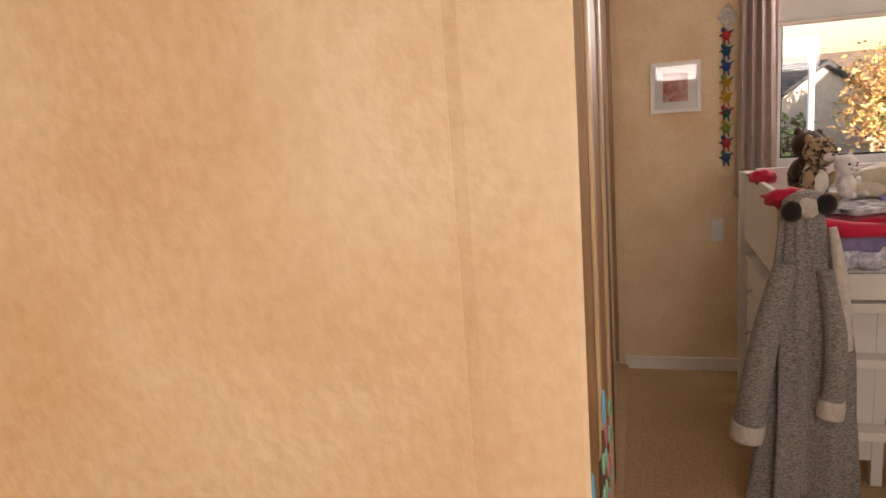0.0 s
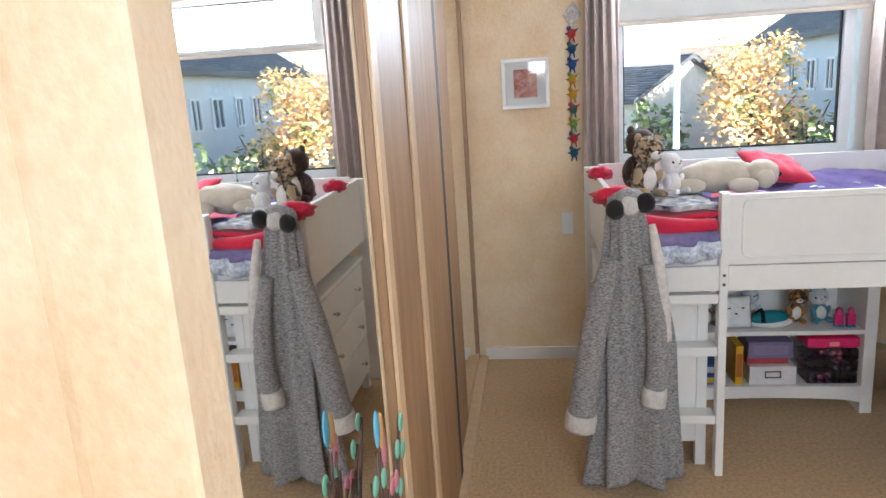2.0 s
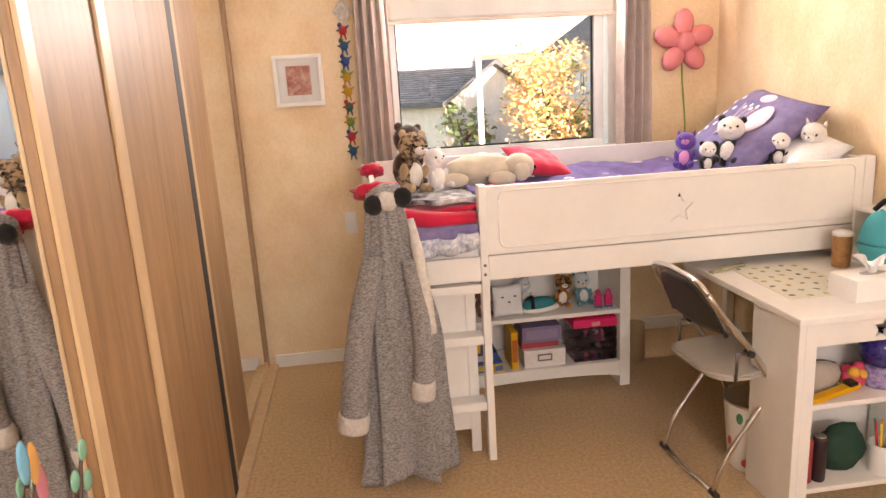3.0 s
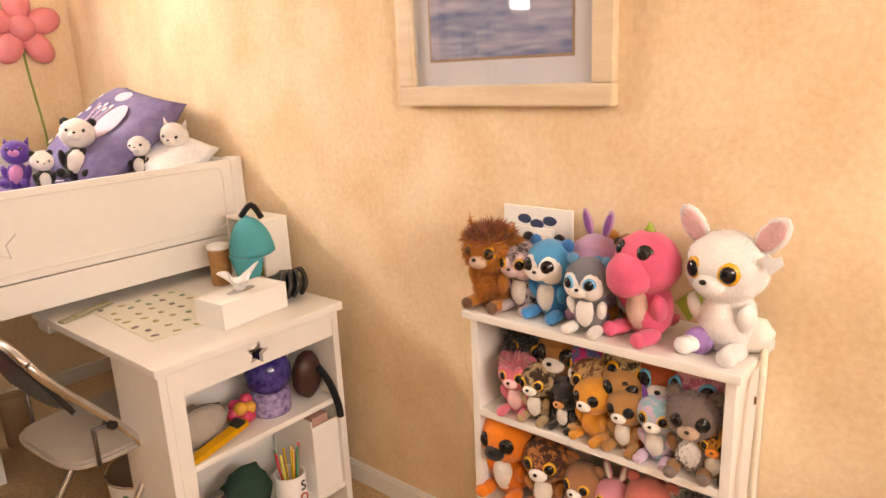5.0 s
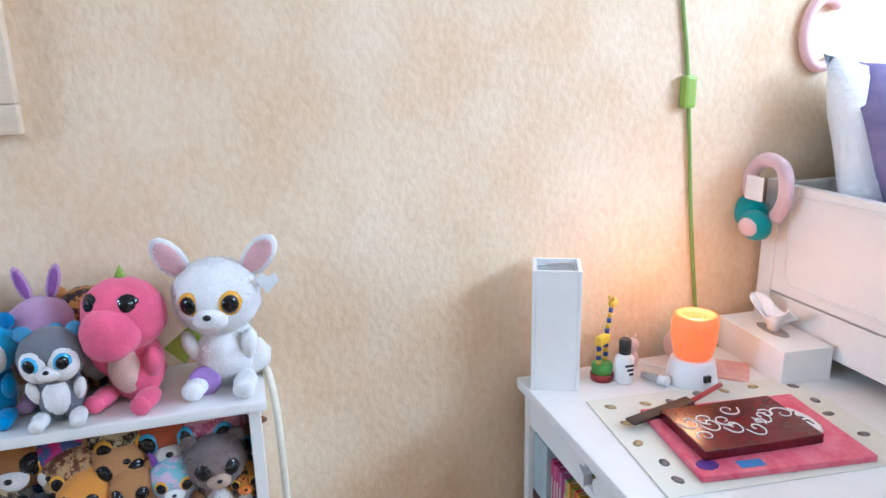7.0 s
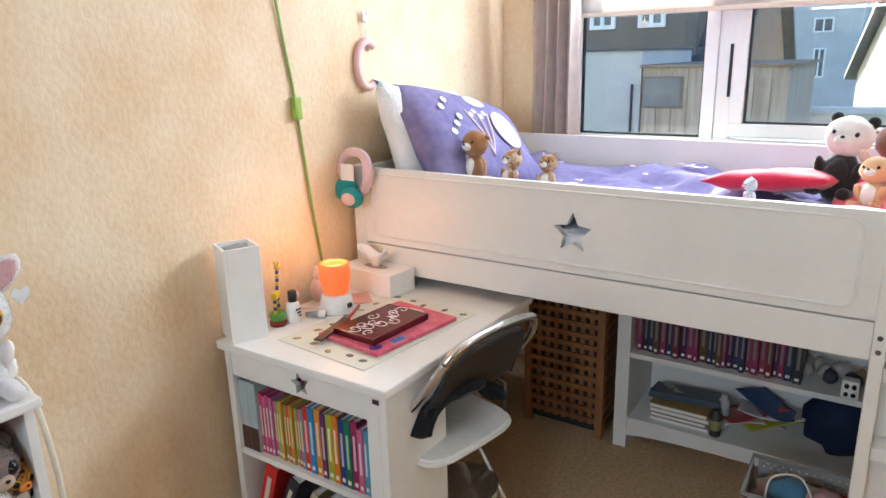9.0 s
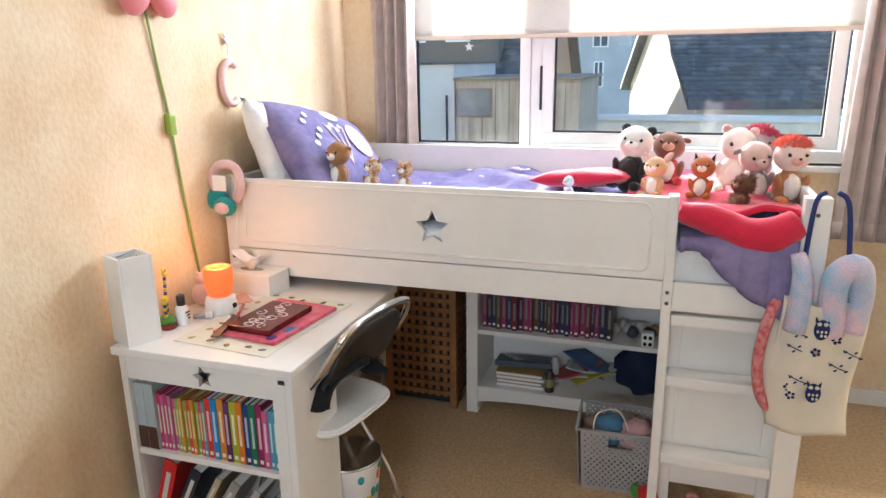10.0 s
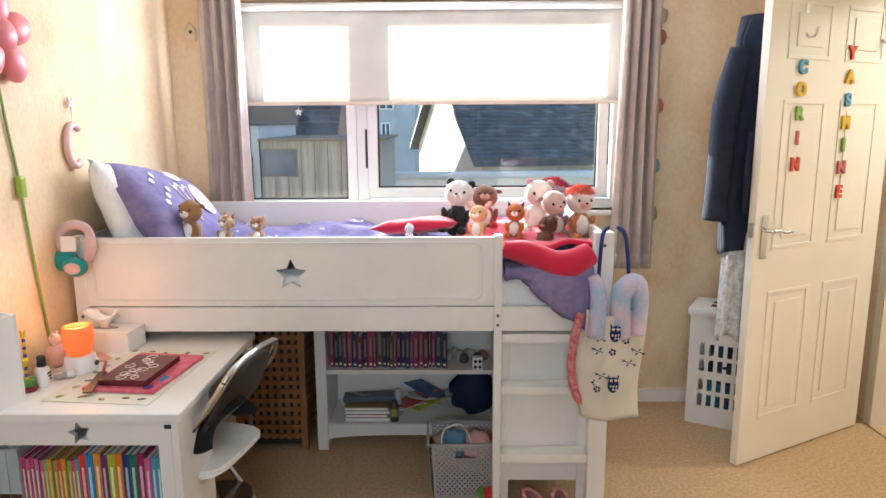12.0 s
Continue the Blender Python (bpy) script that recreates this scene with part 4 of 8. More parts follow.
part("print", box(bmesh.new(), -0.06, 0.06, -0.0095, -0.008, 0.055, 0.198), mat("pink_print", (0.75, 0.55, 0.45), 0.7, scale=30, second=(0.5, 0.12, 0.1), bump=0), pn, "faded pink and red print")
gp = part("glazing", box(bmesh.new(), -0.102, 0.102, -0.014, -0.0125, 0.02, 0.233), glass("picture_glass"), pn)
gp.visible_shadow = False

# ---- garland ----
ga = thing("garland", "hanging string of small coloured cloth birds", "garland", pose(0.762, YN - 0.012, 1.095))
part("cord", cyl(bmesh.new(), (0.005, 0, 0.02), (0.01, 0, 0.80), 0.0018, n=6), M_PAPER, ga)
part("top_square", prism(bmesh.new(), [(0.01, 0.68), (0.06, 0.745), (0.012, 0.81), (-0.038, 0.745)], -0.006, 0.003), mat("lace", (0.75, 0.70, 0.64), 0.9, scale=60, second=(0.4, 0.36, 0.33)), ga, "white lace diamond")
cols = [(0.02, 0.07, 0.16), (0.5, 0.25, 0.01), (0.02, 0.12, 0.08), (0.5, 0.02, 0.02), (0.02, 0.06, 0.2), (0.55, 0.3, 0.02), (0.12, 0.25, 0.04)]
for k in range(9):
    z = 0.055 + k * 0.075
    c, c2 = cols[(k * 3) % 7], cols[(k * 5 + 2) % 7]
    bm = ball(bmesh.new(), (0.006, -0.004, z), (0.022, 0.010, 0.024), mi=0, sub=2)
    ball(bm, (-0.008, -0.006, z + 0.026), 0.012, mi=1, sub=2)
    for s in (-1, 1):
        cyl(bm, (0.004, -0.003, z), (0.006 + s * 0.034, -0.004, z + 0.012 * s + 0.012), 0.012, 0.002, 8, 1)
        cyl(bm, (0.006 + s * 0.008, -0.003, z - 0.02), (0.006 + s * 0.014, -0.004, z - 0.045), 0.006, 0.003, 6, 0)
    part("cloth_bird", bm, [fur(c), fur(c2)], ga)

# ---- pink flower lamps ----


def flower(at, r, petal, label, stem):
    f = thing("flower_lamp", label, "wall lamp", at, "flower lamps")
    for k in range(5):
        a = radians(90 + 72 * k)
        part("petal", ball(bmesh.new(), (r * 0.62 * math.cos(a), -0.03, r * 0.62 * math.sin(a)), (r * 0.46, 0.035, r * 0.34), (0, -math.degrees(a), 0)), petal, f)
    part("centre", ball(bmesh.new(), (0, -0.045, 0), (r * 0.34, 0.035, r * 0.34)), petal, f)
    part("back_plate", cyl(bmesh.new(), (0, 0, 0), (0, -0.012, 0), r * 0.5, n=20), M_WHITEPLASTIC, f)
    if stem:
        part("cable", sweep(bmesh.new(), stem, 0.0045, 8, smooth_steps=6), mat("green_cable", (0.25, 0.36, 0.07), 0.5), f, "green flex")
    return f


M_PETAL = mat("pink_plastic", (0.78, 0.25, 0.27), 0.4, vary=0.06, bump=0)
flower(pose(2.558, YN, 1.605), 0.158, M_PETAL, "pink plastic flower lamp on the wall by the curtain", [(0, -0.012, -0.1), (0.01, -0.006, -0.22), (0.03, -0.006, -0.45), (0.02, -0.006, -0.62)])
f2 = flower(pose(XE, 0.075, 1.765, 0, 0, -90), 0.15, M_PETAL, "pink plastic flower lamp with green flex", [(0.0, -0.01, -0.10), (0.03, -0.006, -0.28), (0.055, -0.006, -0.43), (0.09, -0.006, -0.75), (0.125, -0.006, -1.0), (0.12, -0.02, -1.08)])
bm = box(bmesh.new(), 0.039, 0.068, -0.024, -0.001, -0.50, -0.43, 0.008)
part("switch", bm, mat("green_switch", (0.30, 0.42, 0.05), 0.4, bump=0), f2, "lime green inline switch")

# ---- letter and birdhouse ----
cl = thing("hanging_letter", "pink wooden letter hanging on a white hook", "letter", pose(XE, -0.325, 1.420, 0, 0, -90))
arc = [(0.052 * math.cos(radians(a)), -0.012, 0.075 * math.sin(radians(a))) for a in range(50, 311, 13)]
part("letter_c", sweep(bmesh.new(), arc, 0.013, 8), mat("pale_pink_paint", (0.80, 0.52, 0.50), 0.5, vary=0.05), cl)
part("cord", cyl(bmesh.new(), (0, -0.012, 0.07), (0, -0.012, 0.14), 0.002, n=6), M_PAPER, cl)
bm = ball(bmesh.new(), (0, -0.012, 0.148), (0.018, 0.006, 0.014), sub=2)
for s in (-1, 1):
    ball(bm, (s * 0.012, -0.012, 0.165), (0.006, 0.004, 0.012), (0, s * 25, 0), sub=2)
part("hook", bm, M_WHITEPLASTIC, cl)
bh = thing("birdhouse_ornament", "small pale wooden birdhouse ornament on the wall", "ornament", pose(2.655, YS, 1.90))
part("house", prism(bmesh.new(), [(-0.022, 0), (0.022, 0), (0.022, 0.05), (0, 0.08), (-0.022, 0.05)], 0, 0.012), M_FRAMEWOOD, bh)
part("roof", prism(bmesh.new(), [(-0.03, 0.047), (0, 0.09), (0.03, 0.047), (0.022, 0.047), (0, 0.078), (-0.022, 0.047)], 0.0, 0.02), M_OAKEDGE, bh)
# Entrance is a dark disc, its inner shade put in as colour.
part("hole", cyl(bmesh.new(), (0, 0.011, 0.04), (0, 0.0135, 0.04), 0.009, n=12), M_DARK, bh)

# ---- socket on the north wall ----
sk = thing("wall_switch", "white plastic wall plate by the bed", "switch", pose(0.725, YN, 0.775))
part("plate", box(bmesh.new(), -0.03, 0.03, -0.02, 0, -0.06, 0.06, 0.006), M_WHITEPLASTIC, sk)
part("rocker", box(bmesh.new(), -0.012, 0.012, -0.026, -0.018, -0.015, 0.015, 0.003), M_WHITEPLASTIC, sk)

# ---- disc ornament in front of the mirror ----
om = thing("wire_ornament", "brown wire ornament with coloured glass discs against the mirror", "ornament", pose(XM + 0.03, 1.2, 0))
DC = [mat("mint_disc", (0.22, 0.50, 0.36), 0.2, bump=0), mat("rose_disc", (0.55, 0.20, 0.24), 0.2, bump=0), mat("sky_disc", (0.15, 0.45, 0.62), 0.2, bump=0), mat("honey_disc", (0.65, 0.35, 0.12), 0.2, bump=0)]
M_BROWNWIRE = mat("brown_wire", (0.10, 0.05, 0.03), 0.5)
rng = random.Random(5)
part("base", lathe(bmesh.new(), [(0.05, 0), (0.05, 0.012), (0.02, 0.02), (0.008, 0.03)], 20), M_BROWNWIRE, om)
for k in range(7):
    y1, z1 = -0.03 + 0.045 * k, 0.87 + 0.04 * math.sin(k * 1.3)
    part("stem", sweep(bmesh.new(), [(0, 0, 0.02), (0, y1 * 0.25, 0.45), (0.0, y1 * 0.7, 0.75), (0, y1, z1)], 0.0035, 6, smooth_steps=5), M_BROWNWIRE, om)
    for j in range(4):
        part("disc", ball(bmesh.new(), (0.005, y1 * (0.72 + 0.09 * j) + rng.uniform(-.02, .02), z1 - 0.17 + 0.055 * j), (0.004, 0.016, 0.019), sub=2), DC[0 if rng.random() < 0.7 else 1], om)
for y, z, k in ((0.05, 0.985, 2), (0.075, 0.97, 3), (0.085, 0.93, 1), (-0.225, 0.99, 2)):
    part("petal_disc", ball(bmesh.new(), (0.006, y, z), (0.004, 0.016, 0.034), sub=2), DC[k], om)
    part("stem", sweep(bmesh.new(), [(0, 0, 0.02), (0, y * 0.4, 0.5), (0.003, y, z - 0.04)], 0.003, 6, smooth_steps=5), M_BROWNWIRE, om)

# ---- bedding ----


def cushion_bm(w, h, t, nu=18, nv=14, pinch=0.12, seed=1):
    """A stuffed cushion in x and z, thickness in y."""
    bm = bmesh.new()
    for side in (-1, 1):
        def fn(u, v):
            a, b = 2 * u - 1, 2 * v - 1
            puff = max(0.0, (1 - a ** 4) * (1 - b ** 4)) ** 0.6
            x = a * w / 2 * (1 - pinch * (1 - b * b) * 0.5 * abs(a))
            z = b * h / 2 * (1 - pinch * (1 - a * a) * 0.5 * abs(b))
            wr = 0.010 * noise.noise(Vector((a * 3, b * 3, seed * 7.1)))
            return (x, side * (t / 2 * puff + wr * puff), z)
        sheet(bm, nu, nv, fn)
    bmesh.ops.remove_doubles(bm, verts=bm.verts[:], dist=0.001)
    bmesh.ops.recalc_face_normals(bm, faces=bm.faces[:])
    return bm


def blob_print(parent, name, spots, y, material):
    """Flat printed motifs on cloth."""
    for x, z, rx, rz in spots:
        part(name, ball(bmesh.new(), (x, y, z), (rx, 0.0025, rz), sub=2), material, parent)


def pillow(at, w, h, t, material, label, motifs=False, seed=1):
    p = thing("pillow", label, "pillow", at)
    part("case", cushion_bm(w, h, t, seed=seed), material, p)
    if motifs:
        def face(x, z):
            a, b = 2 * x / w, 2 * z / h
            return -(t / 2) * max(0.0, (1 - a ** 4) * (1 - b ** 4)) ** 0.6 - 0.004
        for name, spots, m in (("printed_circle", [(0.13, 0.02, 0.075, 0.085), (0.02, 0.14, 0.06, 0.03)], M_PINKPRINT), ("printed_leaf", [(-0.21 + 0.035 * (k % 3), -0.14 + 0.036 * k, 0.013, 0.014) for k in range(8)] + [(-0.06 + 0.03 * k, 0.06 + 0.02 * (k % 2), 0.012, 0.011) for k in range(4)], M_WHITEPRINT)):
            for x, z, rx, rz in spots:
                def disc(u, v):
                    q = (x + rx * v * math.cos(2 * math.pi * u), z + rz * v * math.sin(2 * math.pi * u))
                    return (q[0], face(*q), q[1])
                part(name, sheet(bmesh.new(), 20, 6, disc), m, p)
        for k in range(3):
            pts = [(-0.05, -0.12), (-0.05 + 0.03 * k, -0.02), (-0.09 + 0.07 * k, 0.08)]
            part("printed_branch", sweep(bmesh.new(), [(q[0], face(*q), q[1]) for q in pts], 0.0035, 6, smooth_steps=3), M_PINKPRINT, p)
    return p


# bed by the wide window: pillows lean at the head
pillow(pose(2.650, -0.56, 1.145, -20, 6, -90 + 8), 0.64, 0.42, 0.15, M_SHEET, "white pillow leaning at the head of the bed", seed=2)
pillow(pose(2.515, -0.60, 1.128, -42, 12, -90 - 6), 0.70, 0.46, 0.17, M_DUVET, "purple printed pillow with pale circles leaning on another", True, 3)
pillow(pose(2.555, 3.27, 1.175, -52, 6, -90 - 8), 0.64, 0.46, 0.15, M_DUVET, "purple printed pillow leaning at the head of the bed", True, 4)

pillow(pose(2.640, 3.13, 1.085, -70, 0, -90 - 4), 0.62, 0.24, 0.14, M_SHEET, "white pillow under the purple one", seed=5)


def cover(name, at, sv, u0, u1, v0, v1, z, amp, material, label, category, seed, hang=None, thick=0.018, nu=46, nv=30):
    """A quilt lying on the bed; hang(u) gives how far its front edge falls over the side."""
    def fn(u, v):
        uu = u0 + (u1 - u0) * u
        n1 = noise.noise(Vector((uu * 5, v * 5, seed))) + 0.5 * noise.noise(Vector((uu * 13, v * 11, seed + 3)))
        if hang:
            top = 0.72
            if v < top:
                vv = v1 + (v0 - v1) * v / top
                return (-uu, sv * vv, z + amp * n1)
            k = (v - top) / (1 - top)
            drop = hang(uu) * k
            return (-uu, sv * (v0 - 0.012 - 0.02 * abs(math.sin(uu * 40 + seed)) * k - 0.01 * math.sin(math.pi * k) - 0.022 * k * noise.noise(Vector((uu * 15 + k * 2.5, k * 2, seed + 5)))), z + amp * n1 * (1 - k) - drop + 0.01 * noise.noise(Vector((uu * 16, k * 3, seed))))
        return (-uu, sv * (v0 + (v1 - v0) * v), z + amp * n1)
    return single(name, sheet(bmesh.new(), nu, nv, fn), material, label, category, at, thick=thick)


d2 = cover("duvet", B2, -1, 0.20, 1.87, 0.045, 0.92, 1.0, 0.045, M_DUVET, "crumpled purple duvet on the cabin bed", "duvet", 1.5)
d1 = cover("duvet", B1, 1, 0.18, 1.55, 0.045, 0.92, 1.015, 0.03, M_DUVETDARK, "dark purple patterned duvet on the cabin bed", "duvet", 4.5)
cover("blanket", B2, -1, 1.40, 1.90, 0.05, 0.80, 1.045, 0.03, M_RED, "red fleece blanket bunched at the foot of the bed", "blanket", 8.5)
cover("blanket", B1, 1, 1.30, 1.88, 0.06, 0.85, 1.0, 0.02, M_RED, "red fleece blanket folded on the bed", "blanket", 9.5)
cover("quilt_corner", B2, -1, 1.575, 1.89, 0.0, 0.3, 0.985, 0.014, M_DUVET, "purple duvet corner hanging over the bed side", "duvet", 2.5, hang=lambda u: 0.05 + 0.85 * max(0, u - 1.62) ** 1.05 + 0.012 * math.sin(u * 30))
cover("quilt_corner", B1, 1, 1.575, 1.89, 0.0, 0.3, 0.955, 0.01, M_DUVET, "purple duvet edge hanging over the bed side", "duvet", 3.5, hang=lambda u: 0.045 + 0.10 * (u - 1.57))
M_GINGHAM = mat("gingham", (0.75, 0.78, 0.82), 0.9, scale=40, fine=120, second=(0.22, 0.26, 0.40), bump=0.3)
cover("quilt_trim", B1, 1, 1.575, 1.89, -0.012, 0.1, 0.925, 0.008, M_GINGHAM, "blue checked quilt edge over the bed side", "quilt", 6.5, hang=lambda u: 0.05 + 0.10 * (u - 1.57))
bm = sweep(bmesh.new(), [(-1.57, -0.02, 1.045), (-1.65, -0.012, 1.03), (-1.74, -0.005, 0.998), (-1.82, -0.005, 0.992), (-1.885, -0.03, 1.02)], [0.032, 0.042, 0.046, 0.05, 0.045], 12, smooth_steps=6)
for v_ in bm.verts:
    v_.co += Vector((0, 0.4, 1)) * 0.016 * noise.noise(v_.co * 13)
single("rolled_blanket", bm, M_RED, "red fleece blanket edge rolled at the bed side", "blanket", B2)
bm = sweep(bmesh.new(), [(-1.57, 0.05, 0.975), (-1.66, 0.03, 0.975), (-1.76, 0.02, 0.985), (-1.88, 0.05, 1.01)], [0.024, 0.03, 0.032, 0.03], 12, smooth_steps=6)
single("rolled_blanket", bm, M_RED, "red fleece blanket edge folded at the bed side", "blanket", B1)
M_COW = mat("cow_print", (0.80, 0.80, 0.82), 0.9, scale=16, fine=30, second=(0.015, 0.015, 0.03), bump=0.3)
cover("cow_print_blanket", B1, 1, 1.55, 1.88, 0.08, 0.62, 1.03, 0.018, M_COW, "black and white cow-print blanket on the bed", "blanket", 11.5)
single("red_cushion", cushion_bm(0.28, 0.25, 0.075, seed=5), M_RED, "red cushion on the purple duvet", "cushion", pose(1.60, 3.40, 1.09, -68, 12, 20))
single("red_cushion", cushion_bm(0.36, 0.30, 0.06, seed=6), M_RED, "red cushion lying on the purple duvet", "cushion", pose(1.49, -0.66, 1.068, -84, 6, -16))
# printed motifs on the duvets
for at, sv, z0, seed in ((B2, -1, 1.05, 3), (B1, 1, 1.045, 4)):
    rng = random.Random(seed)
    pr = thing("duvet_print", "pale printed stars and sprigs on the purple duvet", "print", at)
    for k in range(26):
        u, v = rng.uniform(0.35, 1.3), rng.uniform(0.2, 0.85)
        n1 = noise.noise(Vector((u * 5, (v - 0.045) / 0.875 * 5, 1.5 if sv < 0 else 4.5)))
        zz = (1.0 + 0.045 * n1 if sv < 0 else 1.015 + 0.03 * n1) + 0.022
        part("motif", ball(bmesh.new(), (-u, sv * v, zz), (rng.uniform(0.008, 0.03), rng.uniform(0.006, 0.014), 0.003), (0, 0, rng.uniform(0, 180)), sub=2), rng.choice((M_PINKPRINT, M_WHITEPRINT)), pr)

# ---- soft toys on the beds ----
g2, g1 = "soft toys on the bed by the wide window", "soft toys on the patterned bed"
ZB = 1.035
toy("panda_toy", "black and white panda soft toy in a dark shirt", 1.36, -0.60, ZB, 0.235, BK, turn=165, belly=BK, head_c=W_, muzzle=W_, ear_c=BK, eye="black", group=g2)
toy("chimp_toy", "brown monkey soft toy in a red jacket", 1.225, -0.66, ZB, 0.215, (0.5, 0.03, 0.03), turn=170, head_c=(0.22, 0.10, 0.06), muzzle=(0.62, 0.36, 0.26), ear="side", ear_c=(0.22, 0.1, 0.06), eye="black", limbs=(0.22, 0.1, 0.06), group=g2)
toy("fennec_toy", "pale orange fox soft toy with large ears", 1.265, -0.46, ZB, 0.145, (0.68, 0.42, 0.22), turn=150, ear="big", ear_c=(0.8, 0.5, 0.45), eye="black", group=g2)
toy("fox_toy", "small orange fox soft toy", 1.12, -0.47, ZB, 0.15, (0.50, 0.14, 0.03), turn=175, ear="point", ear_c=BK, eye="black", group=g2)
toy("mouse_toy", "cream mouse soft toy with pink ears", 1.02, -0.66, ZB, 0.23, (0.78, 0.70, 0.64), turn=185, ear="round", ear_c=(0.75, 0.45, 0.42), eye="black", group=g2)
toy("hedgehog_doll", "brown hedgehog soft toy lying on its front", 1.02, -0.36, ZB - 0.01, 0.12, (0.20, 0.08, 0.03), turn=120, hairy=0.02, n=1300, belly=(0.55, 0.33, 0.2), eye="black", group=g2)
toy("sheep_doll", "grey-brown soft toy with pale face", 0.945, -0.52, ZB, 0.20, (0.32, 0.24, 0.23), turn=200, muzzle=(0.75, 0.55, 0.5), head_c=(0.72, 0.52, 0.46), ear="side", eye="black", group=g2)
toy("cockerel_toy", "white bird soft toy with a coral crest", 0.86, -0.47, ZB, 0.21, (0.42, 0.18, 0.07), turn=190, head_c=(0.80, 0.66, 0.60), tuft=(0.75, 0.18, 0.12), muzzle=(0.75, 0.42, 0.38), ear=None, eye="black", feet=(0.6, 0.22, 0.05), group=g2)
toy("gnome_toy", "small grey soft toy with a pink hat", 0.95, -0.74, ZB, 0.22, (0.42, 0.34, 0.36), turn=180, tuft=(0.5, 0.05, 0.1), eye="black", group=g2)
toy("puppy_toy", "brown and white puppy soft toy lying by the pillow", 2.37, -0.37, 1.035, 0.18, (0.36, 0.17, 0.06), turn=160, muzzle=W_, ear="side", belly=W_, eye="black", group=g2)
toy("giraffe_doll", "small brown and cream giraffe soft toy", 2.24, -0.36, 1.03, 0.13, (0.40, 0.19, 0.08), turn=150, spot=(0.7, 0.55, 0.4), ear="point", eye="black", group=g2)
toy("deer_doll", "small cream and brown deer soft toy", 2.11, -0.37, 1.03, 0.12, (0.6, 0.42, 0.28), turn=170, ear="point", spot=(0.35, 0.16, 0.06), eye="black", group=g2)
toy("lamb_doll", "small pastel soft toy lying on the duvet", 1.53, -0.36, 1.045, 0.075, (0.60, 0.62, 0.68), turn=120, belly=PK, ear="round", eye="black", group=g2)
toy("leopard_doll", "spotted leopard soft toy sitting at the bed end", 0.99, 3.10, 1.04, 0.25, (0.46, 0.33, 0.19), turn=20, spot=(0.035, 0.02, 0.015), muzzle=W_, eye="black", group=g1)
toy("bear_doll", "dark brown bear soft toy at the bed end", 0.98, 3.28, 1.05, 0.26, (0.06, 0.03, 0.02), turn=20, muzzle=(0.4, 0.3, 0.22), eye="black", group=g1)
toy("white_rabbit_toy", "small white rabbit soft toy", 1.10, 3.05, 1.05, 0.17, (0.80, 0.78, 0.78), turn=30, ear="round", eye="black", group=g1)
bm = bmesh.new()
ball(bm, (0, 0, 0.06), (0.15, 0.08, 0.065), rough=0.2)
ball(bm, (0.16, -0.01, 0.065), (0.065, 0.06, 0.055), rough=0.1)
for s in (-1, 1):
    ball(bm, (0.17, s * 0.06, 0.05), (0.035, 0.02, 0.04), sub=2)
    for x in (-0.1, 0.09):
        ball(bm, (x, s * 0.09, 0.03), (0.06, 0.03, 0.03), sub=2)
ball(bm, (0.222, -0.01, 0.06), (0.012, 0.014, 0.010), mi=1, sub=2)
single("lying_dog_toy", bm, [fur((0.66, 0.58, 0.46)), M_EYE], "cream dog soft toy lying flat on the blanket", "soft toy", pose(1.28, 3.12, 1.05, 0, 0, -12), g1)
toy("giant_panda_toy", "large panda soft toy with black arms", 2.36, 3.12, 1.045, 0.22, BK, turn=-40, head_c=W_, belly=W_, muzzle=W_, ear_c=BK, eye="black", group=g1)
toy("small_panda_toy", "small panda soft toy beside a larger one", 2.22, 3.02, 1.04, 0.13, BK, turn=-20, head_c=W_, belly=W_, muzzle=W_, ear_c=BK, eye="black", group=g1)
toy("lying_panda_toy", "white panda soft toy lying on the duvet", 2.52, 2.98, 1.04, 0.15, BK, turn=-50, head_c=W_, belly=W_, muzzle=W_, ear_c=BK, eye="black", group=g1)
toy("white_cat_toy", "white fluffy soft toy by the pillow", 2.63, 2.95, 1.04, 0.19, (0.76, 0.72, 0.68), turn=-60, ear="point", eye="black", group=g1)
toy("purple_owl_toy", "purple and pink owl soft toy", 2.18, 3.14, 1.04, 0.17, (0.12, 0.05, 0.35), turn=-30, belly=(0.62, 0.25, 0.5), ear="point", eye="gold", group=g1)

# ---- plush headphones on the bed post ----
hp = thing("novelty_headphones", "teal and pink cat headphones hanging on the bed post", "headphones", pose(2.70, -0.165, 1.05, 0, 0, 0))
M_TEAL, M_PALEP = fur((0.02, 0.28, 0.28)), fur((0.72, 0.50, 0.50))
part("band", sweep(bmesh.new(), [(0.045 + 0.0, 0, 0.0), (0.06, 0, 0.05), (0.02, 0, 0.095), (-0.04, 0, 0.085), (-0.055, 0, 0.02), (-0.03, 0, -0.03)], 0.016, 10, smooth_steps=5), M_PALEP, hp)
part("ear_cup", ball(bmesh.new(), (0.05, 0.0, -0.03), (0.05, 0.03, 0.04), sub=3), M_TEAL, hp)
part("ear_cup", ball(bmesh.new(), (0.0, 0.025, -0.05), (0.045, 0.025, 0.035), sub=3), M_TEAL, hp)
part("face", ball(bmesh.new(), (0.0, 0.045, -0.052), (0.03, 0.010, 0.022), sub=2), M_PALEP, hp)
part("label_tag", box(bmesh.new(), -0.01, 0.045, 0.02, 0.022, 0.005, 0.06, 0.0005), M_PAPER, hp)

# ---- folding chairs ----


